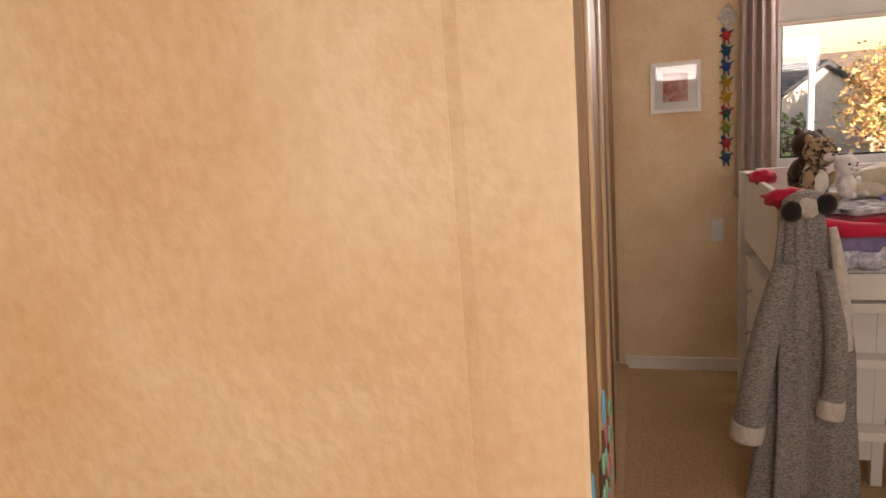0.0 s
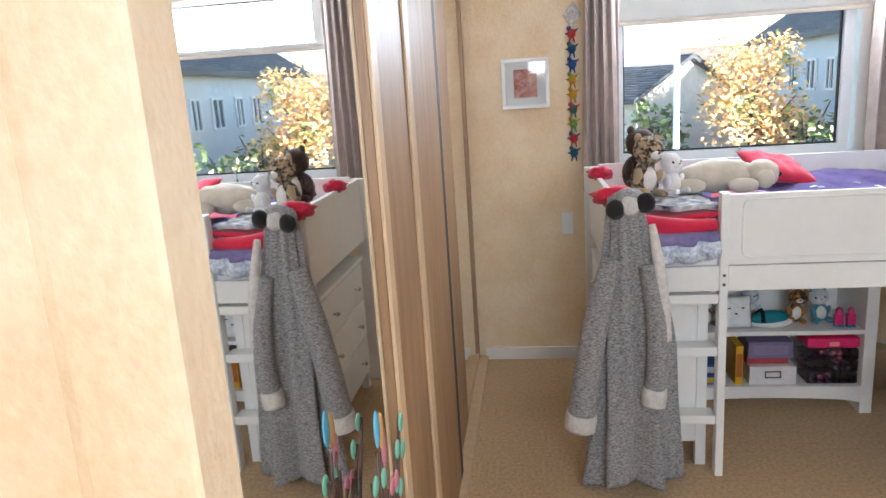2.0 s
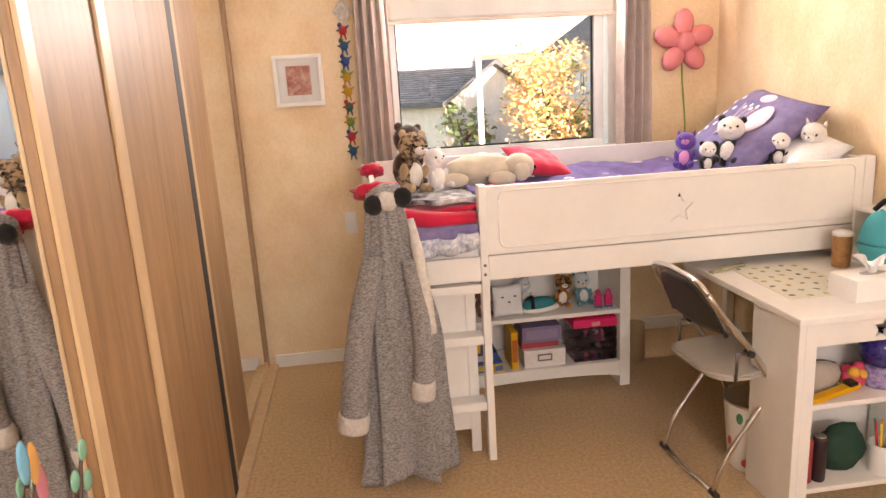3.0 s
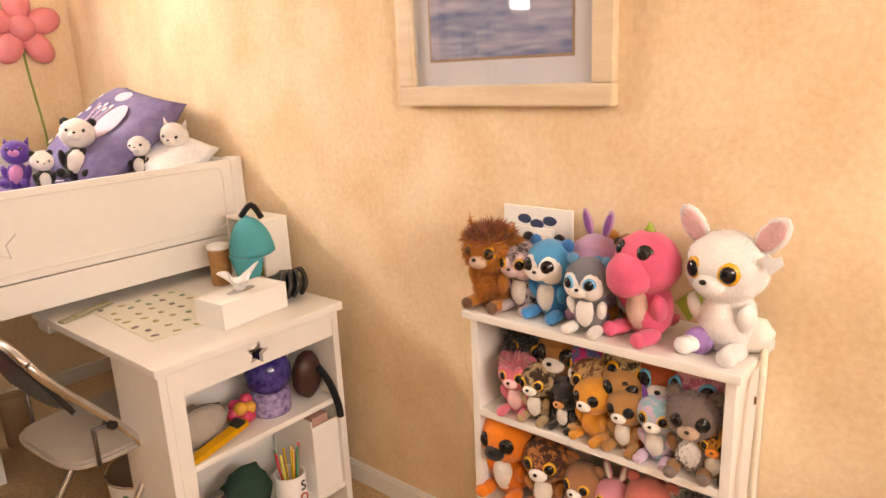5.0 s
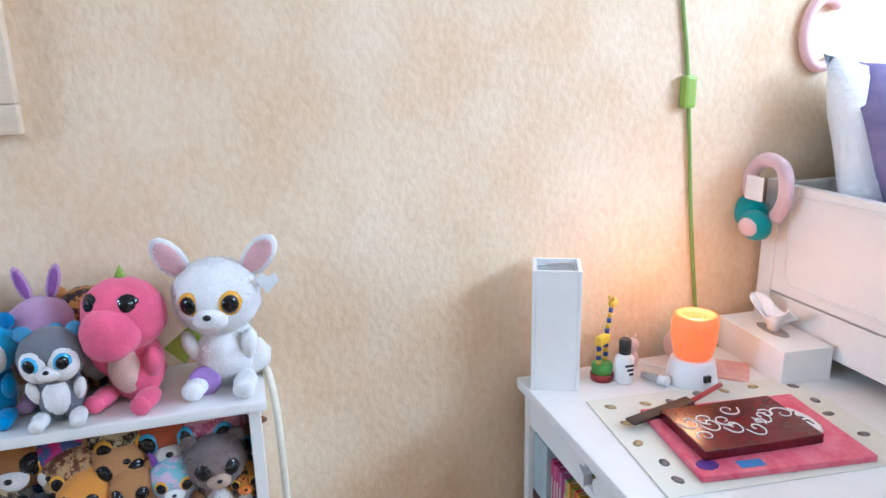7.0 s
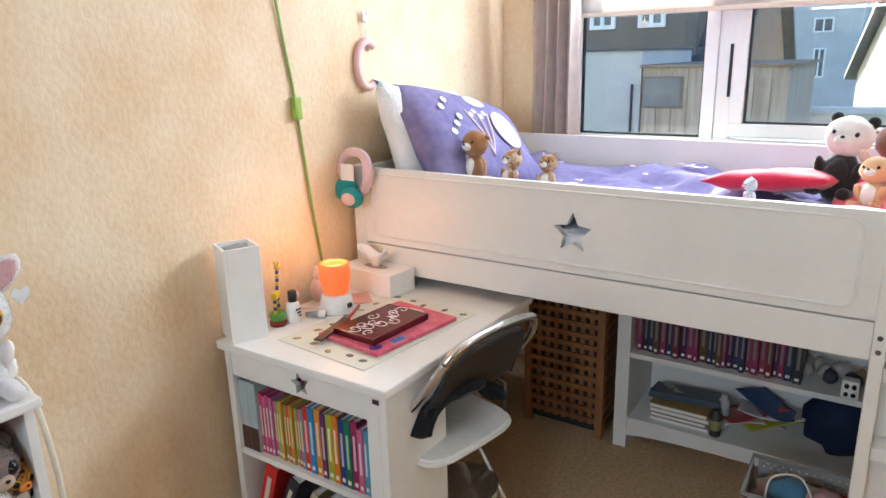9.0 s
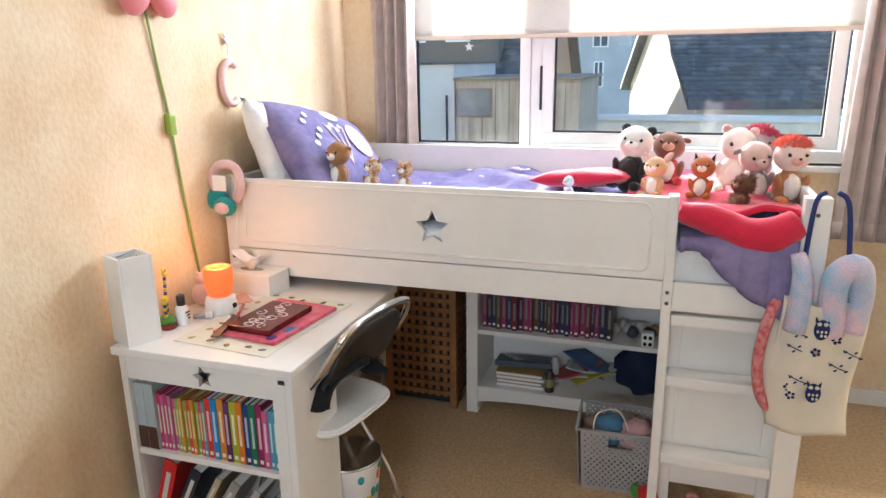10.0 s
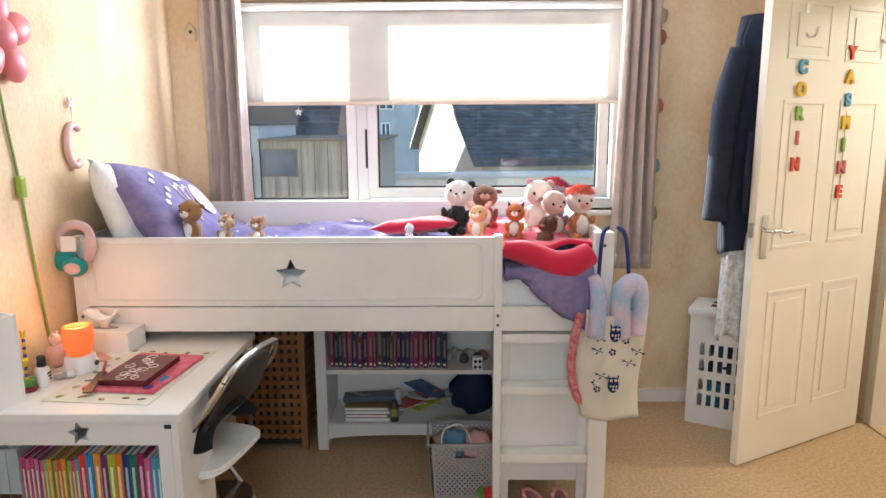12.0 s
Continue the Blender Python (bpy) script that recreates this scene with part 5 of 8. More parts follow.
def folding_chair(at, seat_mat, label):
    c = thing("folding_chair", label, "chair", at, "folding chairs")
    for s in (-0.19, 0.19):
        part("back_leg", sweep(bmesh.new(), [(0.36, s, 0.012), (0.28, s, 0.20), (0.16, s, 0.46), (-0.01, s * 0.98, 0.68), (-0.05, s * 0.9, 0.745)], 0.011, 10, smooth_steps=5), M_CHROME, c)
        part("front_leg", sweep(bmesh.new(), [(0.0, s * 0.88, 0.012), (0.05, s * 0.88, 0.15), (0.26, s * 0.88, 0.43)], 0.010, 10, smooth_steps=4), M_CHROME, c)
        part("brace", sweep(bmesh.new(), [(0.06, s * 0.95, 0.43), (0.06, s * 0.95, 0.53), (0.11, s, 0.53)], 0.006, 8), M_STEELDARK, c)
        part("hinge", cyl(bmesh.new(), (0.10, s * 0.9, 0.53), (0.10, s * 1.08, 0.53), 0.012, n=10), M_BLACKVINYL, c)
    part("top_bend", sweep(bmesh.new(), [(-0.05, -0.171, 0.745), (-0.068, -0.13, 0.782), (-0.073, 0, 0.795), (-0.068, 0.13, 0.782), (-0.05, 0.171, 0.745)], 0.011, 10, smooth_steps=5), M_CHROME, c)
    part("foot_bar", sweep(bmesh.new(), [(0.0, -0.167, 0.012), (-0.01, 0, 0.012), (0.0, 0.167, 0.012)], 0.010, 10), M_CHROME, c)
    part("foot_bar", sweep(bmesh.new(), [(0.36, -0.19, 0.012), (0.36, 0.19, 0.012)], 0.010, 10), M_CHROME, c)
    for x in (0.0, 0.36):
        for s in (-0.17, 0.17):
            part("rubber_foot", cyl(bmesh.new(), (x, s - 0.02, 0.012), (x, s + 0.02, 0.012), 0.012, n=10), M_BLACKVINYL, c)
    n = 28
    out = []
    for k in range(n):
        a = 2 * math.pi * k / n
        ca, sa = math.cos(a), math.sin(a)
        out.append((0.19 + 0.20 * math.copysign(abs(ca) ** 0.45, ca), 0.185 * math.copysign(abs(sa) ** 0.45, sa)))
    bm = prism(bmesh.new(), out, 0.427, 0.45, axis="z")
    bmesh.ops.bevel(bm, geom=[e for e in bm.edges if abs(e.verts[0].co.z - e.verts[1].co.z) < 1e-5], offset=0.008, segments=2, affect="EDGES")
    part("seat", bm, seat_mat, c, "padded vinyl seat")
    def fn(u, v):
        y = (2 * u - 1) * 0.165
        z = 0.585 + 0.185 * v * math.sqrt(max(0.0, 1 - (2 * u - 1) ** 4)) + 0.02 * (1 - v) * (2 * u - 1) ** 2
        return (0.038 - 0.30 * (z - 0.585) / 0.6 - 0.015 + 0.25 * y * y, y, z)
    part("backrest", sheet(bmesh.new(), 18, 10, fn), M_BLACKVINYL, c, "black vinyl backrest", thick=0.014)
    return c


folding_chair(pose(1.905, 2.50, 0, 0, 0, 4), M_SEAT, "folding chair with grey seat and black back at the desk")
folding_chair(pose(2.055, 0.140, 0, 0, 0, -11), M_SEATWHITE, "folding chair with white seat and black back at the desk")
bm = bmesh.new()
sheet(bm, 34, 26, lambda u, v: (-0.01 + 0.30 * u + 0.02 * math.sin(v * 9), -0.11 + 0.29 * v + 0.015 * math.sin(u * 11), 0.463 + (0.04 + 0.13 * (1 - u) ** 1.2) * math.sin(math.pi * (0.08 + 0.84 * v)) ** 0.6 * (1 - u ** 6) + 0.03 * max(0, noise.noise(Vector((u * 5, v * 5, 2.2))))))
single("black_jumper", bm, M_BLACKCLOTH, "black jumper lying on the chair seat", "jumper", pose(2.055, 0.140, 0, 0, 0, -11), thick=0.02)

# ---- waste bins ----


def bin_(at, label, seed, cols):
    b = thing("waste_bin", label, "bin", at, "waste bins")
    bm = lathe(bmesh.new(), [(0.085, 0), (0.088, 0.004), (0.112, 0.262), (0.112, 0.268), (0.106, 0.268), (0.084, 0.012)], 32)
    part("bucket", bm, M_WHITEPLASTIC, b)
    part("rim", lathe(bmesh.new(), [(0.110, 0.262), (0.115, 0.264), (0.115, 0.272), (0.108, 0.272)], 32), M_CHROME, b)
    rng = random.Random(seed)
    for k in range(26):
        a, z = rng.uniform(0, 6.28), rng.uniform(0.03, 0.24)
        r = 0.0885 + 0.024 * z / 0.262
        m = ball(bmesh.new(), (0, 0, 0), (0.003, rng.uniform(0.008, 0.016), rng.uniform(0.012, 0.024)), sub=2)
        bmesh.ops.transform(m, matrix=pose(r * math.cos(a), r * math.sin(a), z, 0, 0, math.degrees(a)), verts=m.verts[:])
        part("motif", m, cols[k % len(cols)], b)
    return b


MC = [mat("leaf_green", (0.05, 0.25, 0.12), 0.6), mat("coral", (0.65, 0.12, 0.12), 0.6), mat("teal_print", (0.03, 0.30, 0.38), 0.6), mat("mustard", (0.65, 0.40, 0.04), 0.6)]
bin_(pose(2.165, 0.060, 0) @ Matrix.Diagonal((0.95, 0.95, 0.86, 1)), "white bin with cactus and flamingo print under the desk", 2, MC)
bin_(pose(2.165, 2.50, 0), "white bin with cactus print beside the desk", 3, MC[:2])

# ---- books and boxes ----
BOOKC = {}


def cover_mat(c):
    if c not in BOOKC:
        BOOKC[c] = mat("book_cover", c, 0.45, vary=0.1, scale=20, bump=0.03)
    return BOOKC[c]


M_BAR = mat("spine_lettering", (0.8, 0.78, 0.7), 0.6, vary=0.0, bump=0)


def book(at, w, h, d, c, label, mark=None, group="row of books"):
    """Spine faces +y at y = 0; w thick, d deep."""
    b = thing("book", label, "book", at, group)
    part("cover", box(box(box(bmesh.new(), 0, 0.002, -d, 0, 0, h), w - 0.002, w, -d, 0, 0, h), 0.002, w - 0.002, -0.003, 0, 0, h, 0), cover_mat(c), b)
    part("page_block", box(bmesh.new(), 0.002, w - 0.002, -d + 0.004, -0.003, 0.004, h - 0.004), M_PAPER, b)
    if mark:
        part("spine_lettering", box(bmesh.new(), w * 0.32, w * 0.68, 0.0005, 0.0012, h * 0.30, h * 0.80), cover_mat(mark), b)
        part("spine_mark", box(bmesh.new(), w * 0.25, w * 0.75, 0.0005, 0.0012, h * 0.06, h * 0.12), M_BAR, b)
    return b


rows = [((0.42, 0.50, 0.52), 0.033, 0.215), ((0.40, 0.48, 0.50), 0.033, 0.215)]
bright = [((0.50, 0.04, 0.12), 0.012, 0.155), ((0.55, 0.10, 0.25), 0.012, 0.15), ((0.45, 0.05, 0.15), 0.012, 0.155), ((0.5, 0.15, 0.3), 0.011, 0.15)]
thin = [((0.55, 0.10, 0.25), .012), ((0.2, 0.4, 0.1), .012), ((0.6, 0.3, 0.05), .012), ((0.25, 0.32, 0.05), .012), ((0.6, 0.05, 0.04), .014), ((0.55, 0.3, 0.02), .012), ((0.25, 0.4, 0.1), .012), ((0.6, 0.06, 0.1), .012), ((0.15, 0.3, 0.4), .012)]
big = [((0.60, 0.03, 0.02), .020), ((0.02, 0.24, 0.55), .020), ((0.66, 0.24, 0.02), .021), ((0.12, 0.02, 0.12), .018), ((0.36, 0.42, 0.02), .022), ((0.65, 0.18, 0.01), .020), ((0.01, 0.04, 0.20), .020), ((0.01, 0.16, 0.08), .020), ((0.28, 0.01, 0.09), .021), ((0.55, 0.12, 0.25), .017), ((0.12, 0.30, 0.48), .015), ((0.06, 0.35, 0.40), .015), ((0.55, 0.40, 0.10), .014), ((0.62, 0.22, 0.02), .017), ((0.60, 0.28, 0.03), .015)]
x = 2.686
ZS = 0.367
for c, w, h in rows:
    x -= w + 0.001
    b = book(pose(x, 0.405, ZS), w, h, 0.15, c, "pale blue and brown hardback standing on the desk shelf")
    part("spine_foot", box(bmesh.new(), 0.0005, w - 0.0005, 0.0005, 0.0015, 0.003, 0.075), cover_mat((0.07, 0.03, 0.02)), b)
for c, w, h in bright:
    x -= w + 0.001
    book(pose(x, 0.395, ZS), w, h * 1.2, 0.13, c, "slim pink paperback standing on the desk shelf", (0.7, 0.7, 0.6))
for k, (c, w) in enumerate(thin):
    x -= w + 0.001
    book(pose(x, 0.39 + 0.003 * (k % 3), ZS), w, 0.172 + 0.004 * (k % 3), 0.13, c, "slim bright paperback standing on the desk shelf", (0.7, 0.65, 0.3))
for k, (c, w) in enumerate(big):
    if x - w < 2.203:
        break
    x -= w + 0.001
    book(pose(x, 0.396 + 0.002 * (k % 2), ZS), w, 0.192 + 0.003 * ((k * 7) % 3) - (0.01 if k > 8 else 0), 0.14, c, "thick bright paperback standing on the desk shelf", tuple(min(0.8, q + 0.45) for q in c))
x = 2.66
for k, (c, w, tilt) in enumerate((((0.62, 0.02, 0.02), 0.045, -18), ((0.015, 0.02, 0.04), 0.035, -26), ((0.5, 0.42, 0.28), 0.02, -30), ((0.35, 0.33, 0.3), 0.03, -32), ((0.55, 0.5, 0.45), 0.02, -36), ((0.05, 0.06, 0.10), 0.018, -38), ((0.45, 0.02, 0.04), 0.016, -40))):
    book(pose(x - 0.06 * k - 0.02, 0.39, 0.102 + 0.014, 0, tilt, 0), w, 0.21 - 0.005 * k, 0.15, c, "larger book leaning on the lowest desk shelf", (0.7, 0.68, 0.6), "leaning books")
single("green_gem_box", ball(bmesh.new(), (0, 0, 0.06), (0.06, 0.06, 0.06), sub=1), mat("teal_plastic", (0.03, 0.18, 0.17), 0.2), "dark green faceted box on the low shelf", "box", pose(2.21, 0.33, 0.10))

# ---- things on the desk by the wide window ----
DT = 0.702
bx = thing("paper_lantern_box", "tall narrow white wooden box standing on the desk", "box", pose(2.682, 0.362, DT, 0, 0, -24))
for a, b, c, d in ((-0.05, 0.05, -0.05, -0.042), (-0.05, 0.05, 0.042, 0.05), (-0.05, -0.042, -0.042, 0.042), (0.042, 0.05, -0.042, 0.042)):
    part("side", box(bmesh.new(), a, b, c, d, 0, 0.262, 0.002), M_WHITE, bx)
part("wire_frame", sweep(bmesh.new(), [(-0.035, -0.035, 0.246), (0.035, -0.03, 0.252), (0.03, 0.035, 0.25), (-0.035, 0.03, 0.254), (-0.035, -0.035, 0.248)], 0.0018, 6, smooth_steps=4), M_CHROME, bx)
part("inner_bag", box(bmesh.new(), -0.041, 0.041, -0.041, 0.041, 0.01, 0.235), M_GREYPLASTIC, bx)

lp = thing("salt_lamp", "glowing orange salt lamp on a white base", "lamp", pose(2.588, 0.085, DT))
part("base", lathe(bmesh.new(), [(0.054, 0), (0.055, 0.004), (0.046, 0.05), (0.040, 0.056)], 32), M_WHITEPLASTIC, lp)
M_SALT = emitter("salt_glow", (0.85, 0.20, 0.06), 0.20, (1.0, 0.15, 0.02))
part("salt_cup", lathe(bmesh.new(), [(0.034, 0.056), (0.040, 0.064), (0.047, 0.10), (0.048, 0.13), (0.045, 0.15), (0.034, 0.153), (0.030, 0.145), (0.030, 0.10)], 32), M_SALT, lp, "translucent orange salt cup")
part("switch", box(bmesh.new(), -0.056, -0.046, -0.008, 0.008, 0.018, 0.032, 0.002), M_BLACKVINYL, lp)
part("flex", sweep(bmesh.new(), [(0.05, 0.02, 0.006), (0.10, 0.06, 0.004), (0.07, 0.13, 0.004), (0.10, 0.16, 0.004)], 0.002, 6, smooth_steps=5), M_PAPER, lp)
d = bpy.data.lights.new("salt_lamp_bulb", "POINT")
d.energy, d.color, d.shadow_soft_size = 0.35, (1.0, 0.42, 0.15), 0.03
o = new("salt_lamp_bulb", d)
o.location = (2.588, 0.085, DT + 0.19)

gi = thing("wooden_giraffe", "small painted wooden giraffe push toy", "toy", pose(2.655, 0.262, DT, 0, 0, -60))
M_YEL, M_NAVY, M_GRN, M_MAROON = mat("yellow_paint", (0.68, 0.48, 0.03), 0.4), mat("navy_paint", (0.02, 0.06, 0.25), 0.4), mat("green_paint", (0.10, 0.32, 0.05), 0.4), mat("maroon_paint", (0.25, 0.02, 0.02), 0.4)
part("drum", lathe(bmesh.new(), [(0.024, 0), (0.025, 0.014), (0.022, 0.016)], 24), M_MAROON, gi)
part("drum_top", lathe(bmesh.new(), [(0.022, 0.016), (0.023, 0.036), (0.018, 0.040)], 24), M_GRN, gi)
part("body", box(bmesh.new(), -0.022, 0.018, -0.008, 0.008, 0.082, 0.102, 0.004), M_YEL, gi)
for xx in (-0.016, 0.012):
    for k in range(4):
        part("leg_bead", cyl(bmesh.new(), (xx, 0, 0.040 + 0.0105 * k), (xx, 0, 0.050 + 0.0105 * k), 0.0055, n=10), (M_YEL, M_NAVY)[k % 2], gi)
for k in range(5):
    part("neck_bead", cyl(bmesh.new(), (0.014 + 0.003 * k, 0, 0.102 + 0.011 * k), (0.016 + 0.003 * k, 0, 0.112 + 0.011 * k), 0.005, n=10), (M_NAVY, M_YEL)[k % 2], gi)
hd = part("head", ball(bmesh.new(), (0.035, 0, 0.165), (0.016, 0.009, 0.010), sub=2), M_YEL, gi)
for s in (-1, 1):
    part("horn", cyl(bmesh.new(), (0.028, s * 0.004, 0.172), (0.027, s * 0.006, 0.183), 0.0025, n=8), M_YEL, hd)

bo = thing("nail_varnish_bottle", "small bottle with a black cap and white label", "bottle", pose(2.632, 0.222, DT))
part("bottle", lathe(bmesh.new(), [(0.019, 0), (0.020, 0.004), (0.020, 0.055), (0.010, 0.066)], 24), M_WHITEPLASTIC, bo)
part("cap", lathe(bmesh.new(), [(0.013, 0.064), (0.013, 0.094), (0.010, 0.097)], 20), M_BLACKVINYL, bo)
part("label", lathe(bmesh.new(), [(0.0203, 0.012), (0.0206, 0.013), (0.0206, 0.048), (0.0203, 0.049)], 24), M_PAPER, bo)
for k in range(3):
    part("label_mark", box(bmesh.new(), -0.0215, -0.0205, -0.010, 0.010 - 0.005 * k, 0.040 - 0.010 * k, 0.045 - 0.010 * k), M_BLACKVINYL, bo)
un = bmesh.new()
ball(un, (0, 0, 0.028), (0.015, 0.020, 0.028))
ball(un, (-0.004, 0, 0.066), (0.014, 0.017, 0.016))
for s in (-1, 1):
    cyl(un, (0, s * 0.009, 0.076), (0, s * 0.012, 0.090), 0.005, 0.001, 8)
single("unicorn_figure", un, mat("pale_pink_ceramic", (0.76, 0.56, 0.54), 0.3), "small pale pink ceramic animal figure", "figurine", pose(2.665, 0.188, DT))
pg = bmesh.new()
ball(pg, (0, 0, 0.04), (0.032, 0.032, 0.042))
ball(pg, (0, 0, 0.092), (0.020, 0.020, 0.022))
for s in (-1, 1):
    ball(pg, (0, s * 0.012, 0.112), (0.007, 0.005, 0.009), sub=2)
single("pink_animal_figure", pg, mat("pink_ceramic", (0.78, 0.54, 0.48), 0.3), "round pale pink animal money box behind the lamp", "figurine", pose(2.685, 0.052, DT))
pl = thing("cable_plug", "small white torch with grey flex on the desk", "torch", pose(2.60, 0.165, DT + 0.012, 0, 0, 30))
part("torch_head", cyl(bmesh.new(), (-0.03, 0, 0), (-0.008, 0, 0), 0.012, 0.010, 16), M_WHITEPLASTIC, pl)
part("torch_body", cyl(bmesh.new(), (-0.008, 0, 0), (0.03, 0, -0.002), 0.009, 0.007, 14), M_GREYPLASTIC, pl)


def tissue_box(at, label):
    t = thing("tissue_box", label, "tissue box", at, "tissue boxes")
    part("carton", box(bmesh.new(), -0.115, 0.115, -0.06, 0.06, 0, 0.075, 0.002), M_PAPER, t)
    part("opening", ball(bmesh.new(), (0, 0, 0.075), (0.05, 0.022, 0.0015), sub=2), M_GREYPLASTIC, t)
    def fn(u, v):
        a = 2 * math.pi * u
        r = 0.010 + 0.055 * v * (0.7 + 0.3 * math.sin(a * 3 + 1))
        return (r * math.cos(a) * 1.2, r * math.sin(a) * 0.6, 0.07 + 0.055 * v ** 0.6 + 0.018 * math.sin(a * 2 + 2) * v)
    part("tissue", sheet(bmesh.new(), 36, 10, fn), M_SHEET, t, "white tissue pulled up", thick=0.002)
    return t


tissue_box(pose(2.615, -0.142, DT, 0, 0, -4), "white cardboard tissue box with a tissue pulled up")
tissue_box(pose(2.425, 2.30, DT, 0, 0, 6), "white cardboard tissue box standing on the desk")

M_MAT = mat("desk_mat", (0.74, 0.73, 0.62), 0.6, vary=0.04)
M_MOTIF = [mat("mat_green", (0.25, 0.38, 0.25), 0.7), mat("mat_grey", (0.25, 0.22, 0.2), 0.7), mat("mat_ochre", (0.55, 0.42, 0.2), 0.7)]


def desk_mat(at, w, d, label, seed):
    m = thing("desk_mat", label, "desk mat", at, "desk mats")
    part("sheet", box(bmesh.new(), -w / 2, w / 2, -d / 2, d / 2, 0.0005, 0.0025), M_MAT, m)
    rng = random.Random(seed)
    for i in range(7):
        for j in range(5):
            part("motif", ball(bmesh.new(), (-w / 2 + w * (i + 0.5) / 7 + rng.uniform(-.01, .01), -d / 2 + d * (j + 0.5) / 5 + rng.uniform(-.01, .01), 0.0026), (0.014, 0.010, 0.0006), (0, 0, rng.uniform(0, 180)), sub=1), rng.choice(M_MOTIF), m)
    return m


desk_mat(pose(2.385, 0.125, DT, 0, 0, 85), 0.47, 0.33, "pale desk mat printed with small animals", 1)
desk_mat(pose(2.30, 2.52, DT, 0, 0, 88), 0.40, 0.27, "pale desk mat printed with green leaves", 2)
pf = thing("pink_folder", "pink document folder with stickers on the desk", "folder", pose(2.352, 0.128, DT + 0.003, 0, 0, 83))
part("cover", box(bmesh.new(), -0.16, 0.16, -0.115, 0.115, 0, 0.012, 0.003), mat("pink_cloth", (0.62, 0.07, 0.14), 0.6, scale=25, second=(0.72, 0.2, 0.25)), pf)
part("sticker", ball(bmesh.new(), (-0.105, -0.02, 0.0125), (0.055, 0.03, 0.0008), (0, 0, 100), sub=2), M_PAPER, pf, "white oval sticker")
part("sticker", box(bmesh.new(), 0.04, 0.085, 0.085, 0.105, 0.012, 0.0128), mat("blue_sticker", (0.05, 0.2, 0.5), 0.5), pf)
part("sticker", ball(bmesh.new(), (0.135, 0.085, 0.0125), (0.02, 0.016, 0.0008), sub=2), mat("purple_sticker", (0.08, 0.02, 0.2), 0.5), pf)
nb = thing("red_notebook", "dark red notebook with white scroll pattern", "notebook", pose(2.360, 0.150, DT + 0.0155, 0, 0, 86))
part("cover", box(bmesh.new(), -0.115, 0.115, -0.075, 0.075, 0, 0.018, 0.003), mat("dark_red_gloss", (0.16, 0.008, 0.015), 0.22, scale=5, second=(0.05, 0.003, 0.006), bump=0), nb)
for k in range(5):
    pts = [(0.09 - 0.035 * k + 0.02 * math.cos(a * 0.9) * (1 - a / 9), -0.02 + 0.016 * k % 0.05 + 0.028 * math.sin(a * 0.9) * (1 - a / 9), 0.0185) for a in range(9)]
    part("scroll", sweep(bmesh.new(), pts, 0.0014, 5, smooth_steps=3), M_PAPER, nb)
for k in range(7):
    rr = random.Random(40 + k)
    ox, oy, rad, sg = -0.095 + 0.03 * k, rr.uniform(-0.045, 0.04), rr.uniform(0.012, 0.026), rr.choice((-1, 1))
    pts = [(ox + rad * (1 - a / 11) * math.cos(a * 0.8 + k), oy + sg * rad * (1 - a / 11) * math.sin(a * 0.8 + k), 0.0186) for a in range(10)]
    part("scroll", sweep(bmesh.new(), pts, [0.0017, 0.0008], 5, smooth_steps=3), M_PAPER, nb)
cv = bpy.data.curves.new("sticker_word", "FONT")
cv.body, cv.size, cv.extrude, cv.align_x, cv.align_y = "ME", 0.042, 0.0004, "CENTER", "CENTER"
cv.materials.append(M_SEAL)
o = new("sticker_word", cv)
o.parent = pf
o.matrix_local = pose(-0.105, -0.02, 0.0138, 0, 0, 100)
single("pen", cyl(bmesh.new(), (0, 0, 0), (0.14, 0, 0.002), 0.005, n=10), mat("red_pen", (0.45, 0.03, 0.03), 0.3), "red pen lying beside the notebook", "pen", pose(2.46, 0.20, DT + 0.02, 0, 0, -68))
single("black_pen_case", prism(bmesh.new(), [(0, 0), (0.15, 0.0), (0.15, 0.012), (0, 0.004)], -0.012, 0.012), M_BLACKVINYL, "slim black pen pouch lying on the folder", "pouch", pose(2.445, 0.32, DT + 0.0155, 0, 0, -80))
single("pink_note", box(bmesh.new(), -0.05, 0.05, -0.05, 0.05, 0, 0.003), mat("pink_note_paper", (0.78, 0.50, 0.38), 0.8, scale=40, second=(0.7, 0.34, 0.3)), "pink patterned note pad on the desk", "note pad", pose(2.605, -0.015, DT, 0, 0, -40))

# ---- things on the other desk ----
ds = thing("small_shelf", "small white shelf unit standing on the desk", "shelf", pose(2.690, 2.58, DT))
for yy in (-0.10, 0.09):
    part("side", box(bmesh.new(), -0.05, 0.05, yy, yy + 0.012, 0, 0.215, 0.002), M_WHITE, ds)
for z in (0.0, 0.203):
    part("shelf", box(bmesh.new(), -0.05, 0.05, -0.088, 0.09, z, z + 0.012, 0.002), M_WHITE, ds)
for k, (yy, c, hh) in enumerate(((-0.06, (0.45, 0.03, 0.03), 0.055), (-0.02, (0.5, 0.4, 0.05), 0.045), (0.03, (0.03, 0.03, 0.04), 0.07))):
    part("trinket", lathe(bmesh.new(), [(0.014, 0.012), (0.016, 0.02), (0.013, hh), (0.006, hh + 0.012)], 16, centre=(-0.01, yy, 0)), cover_mat(c), ds)
cu = thing("cork_cup", "orange-brown cork tumbler with a pale lid", "cup", pose(2.565, 2.63, DT))
part("cup", lathe(bmesh.new(), [(0.031, 0), (0.032, 0.004), (0.034, 0.12)], 28), mat("cork", (0.46, 0.24, 0.09), 0.8, scale=40, second=(0.34, 0.16, 0.06)), cu)
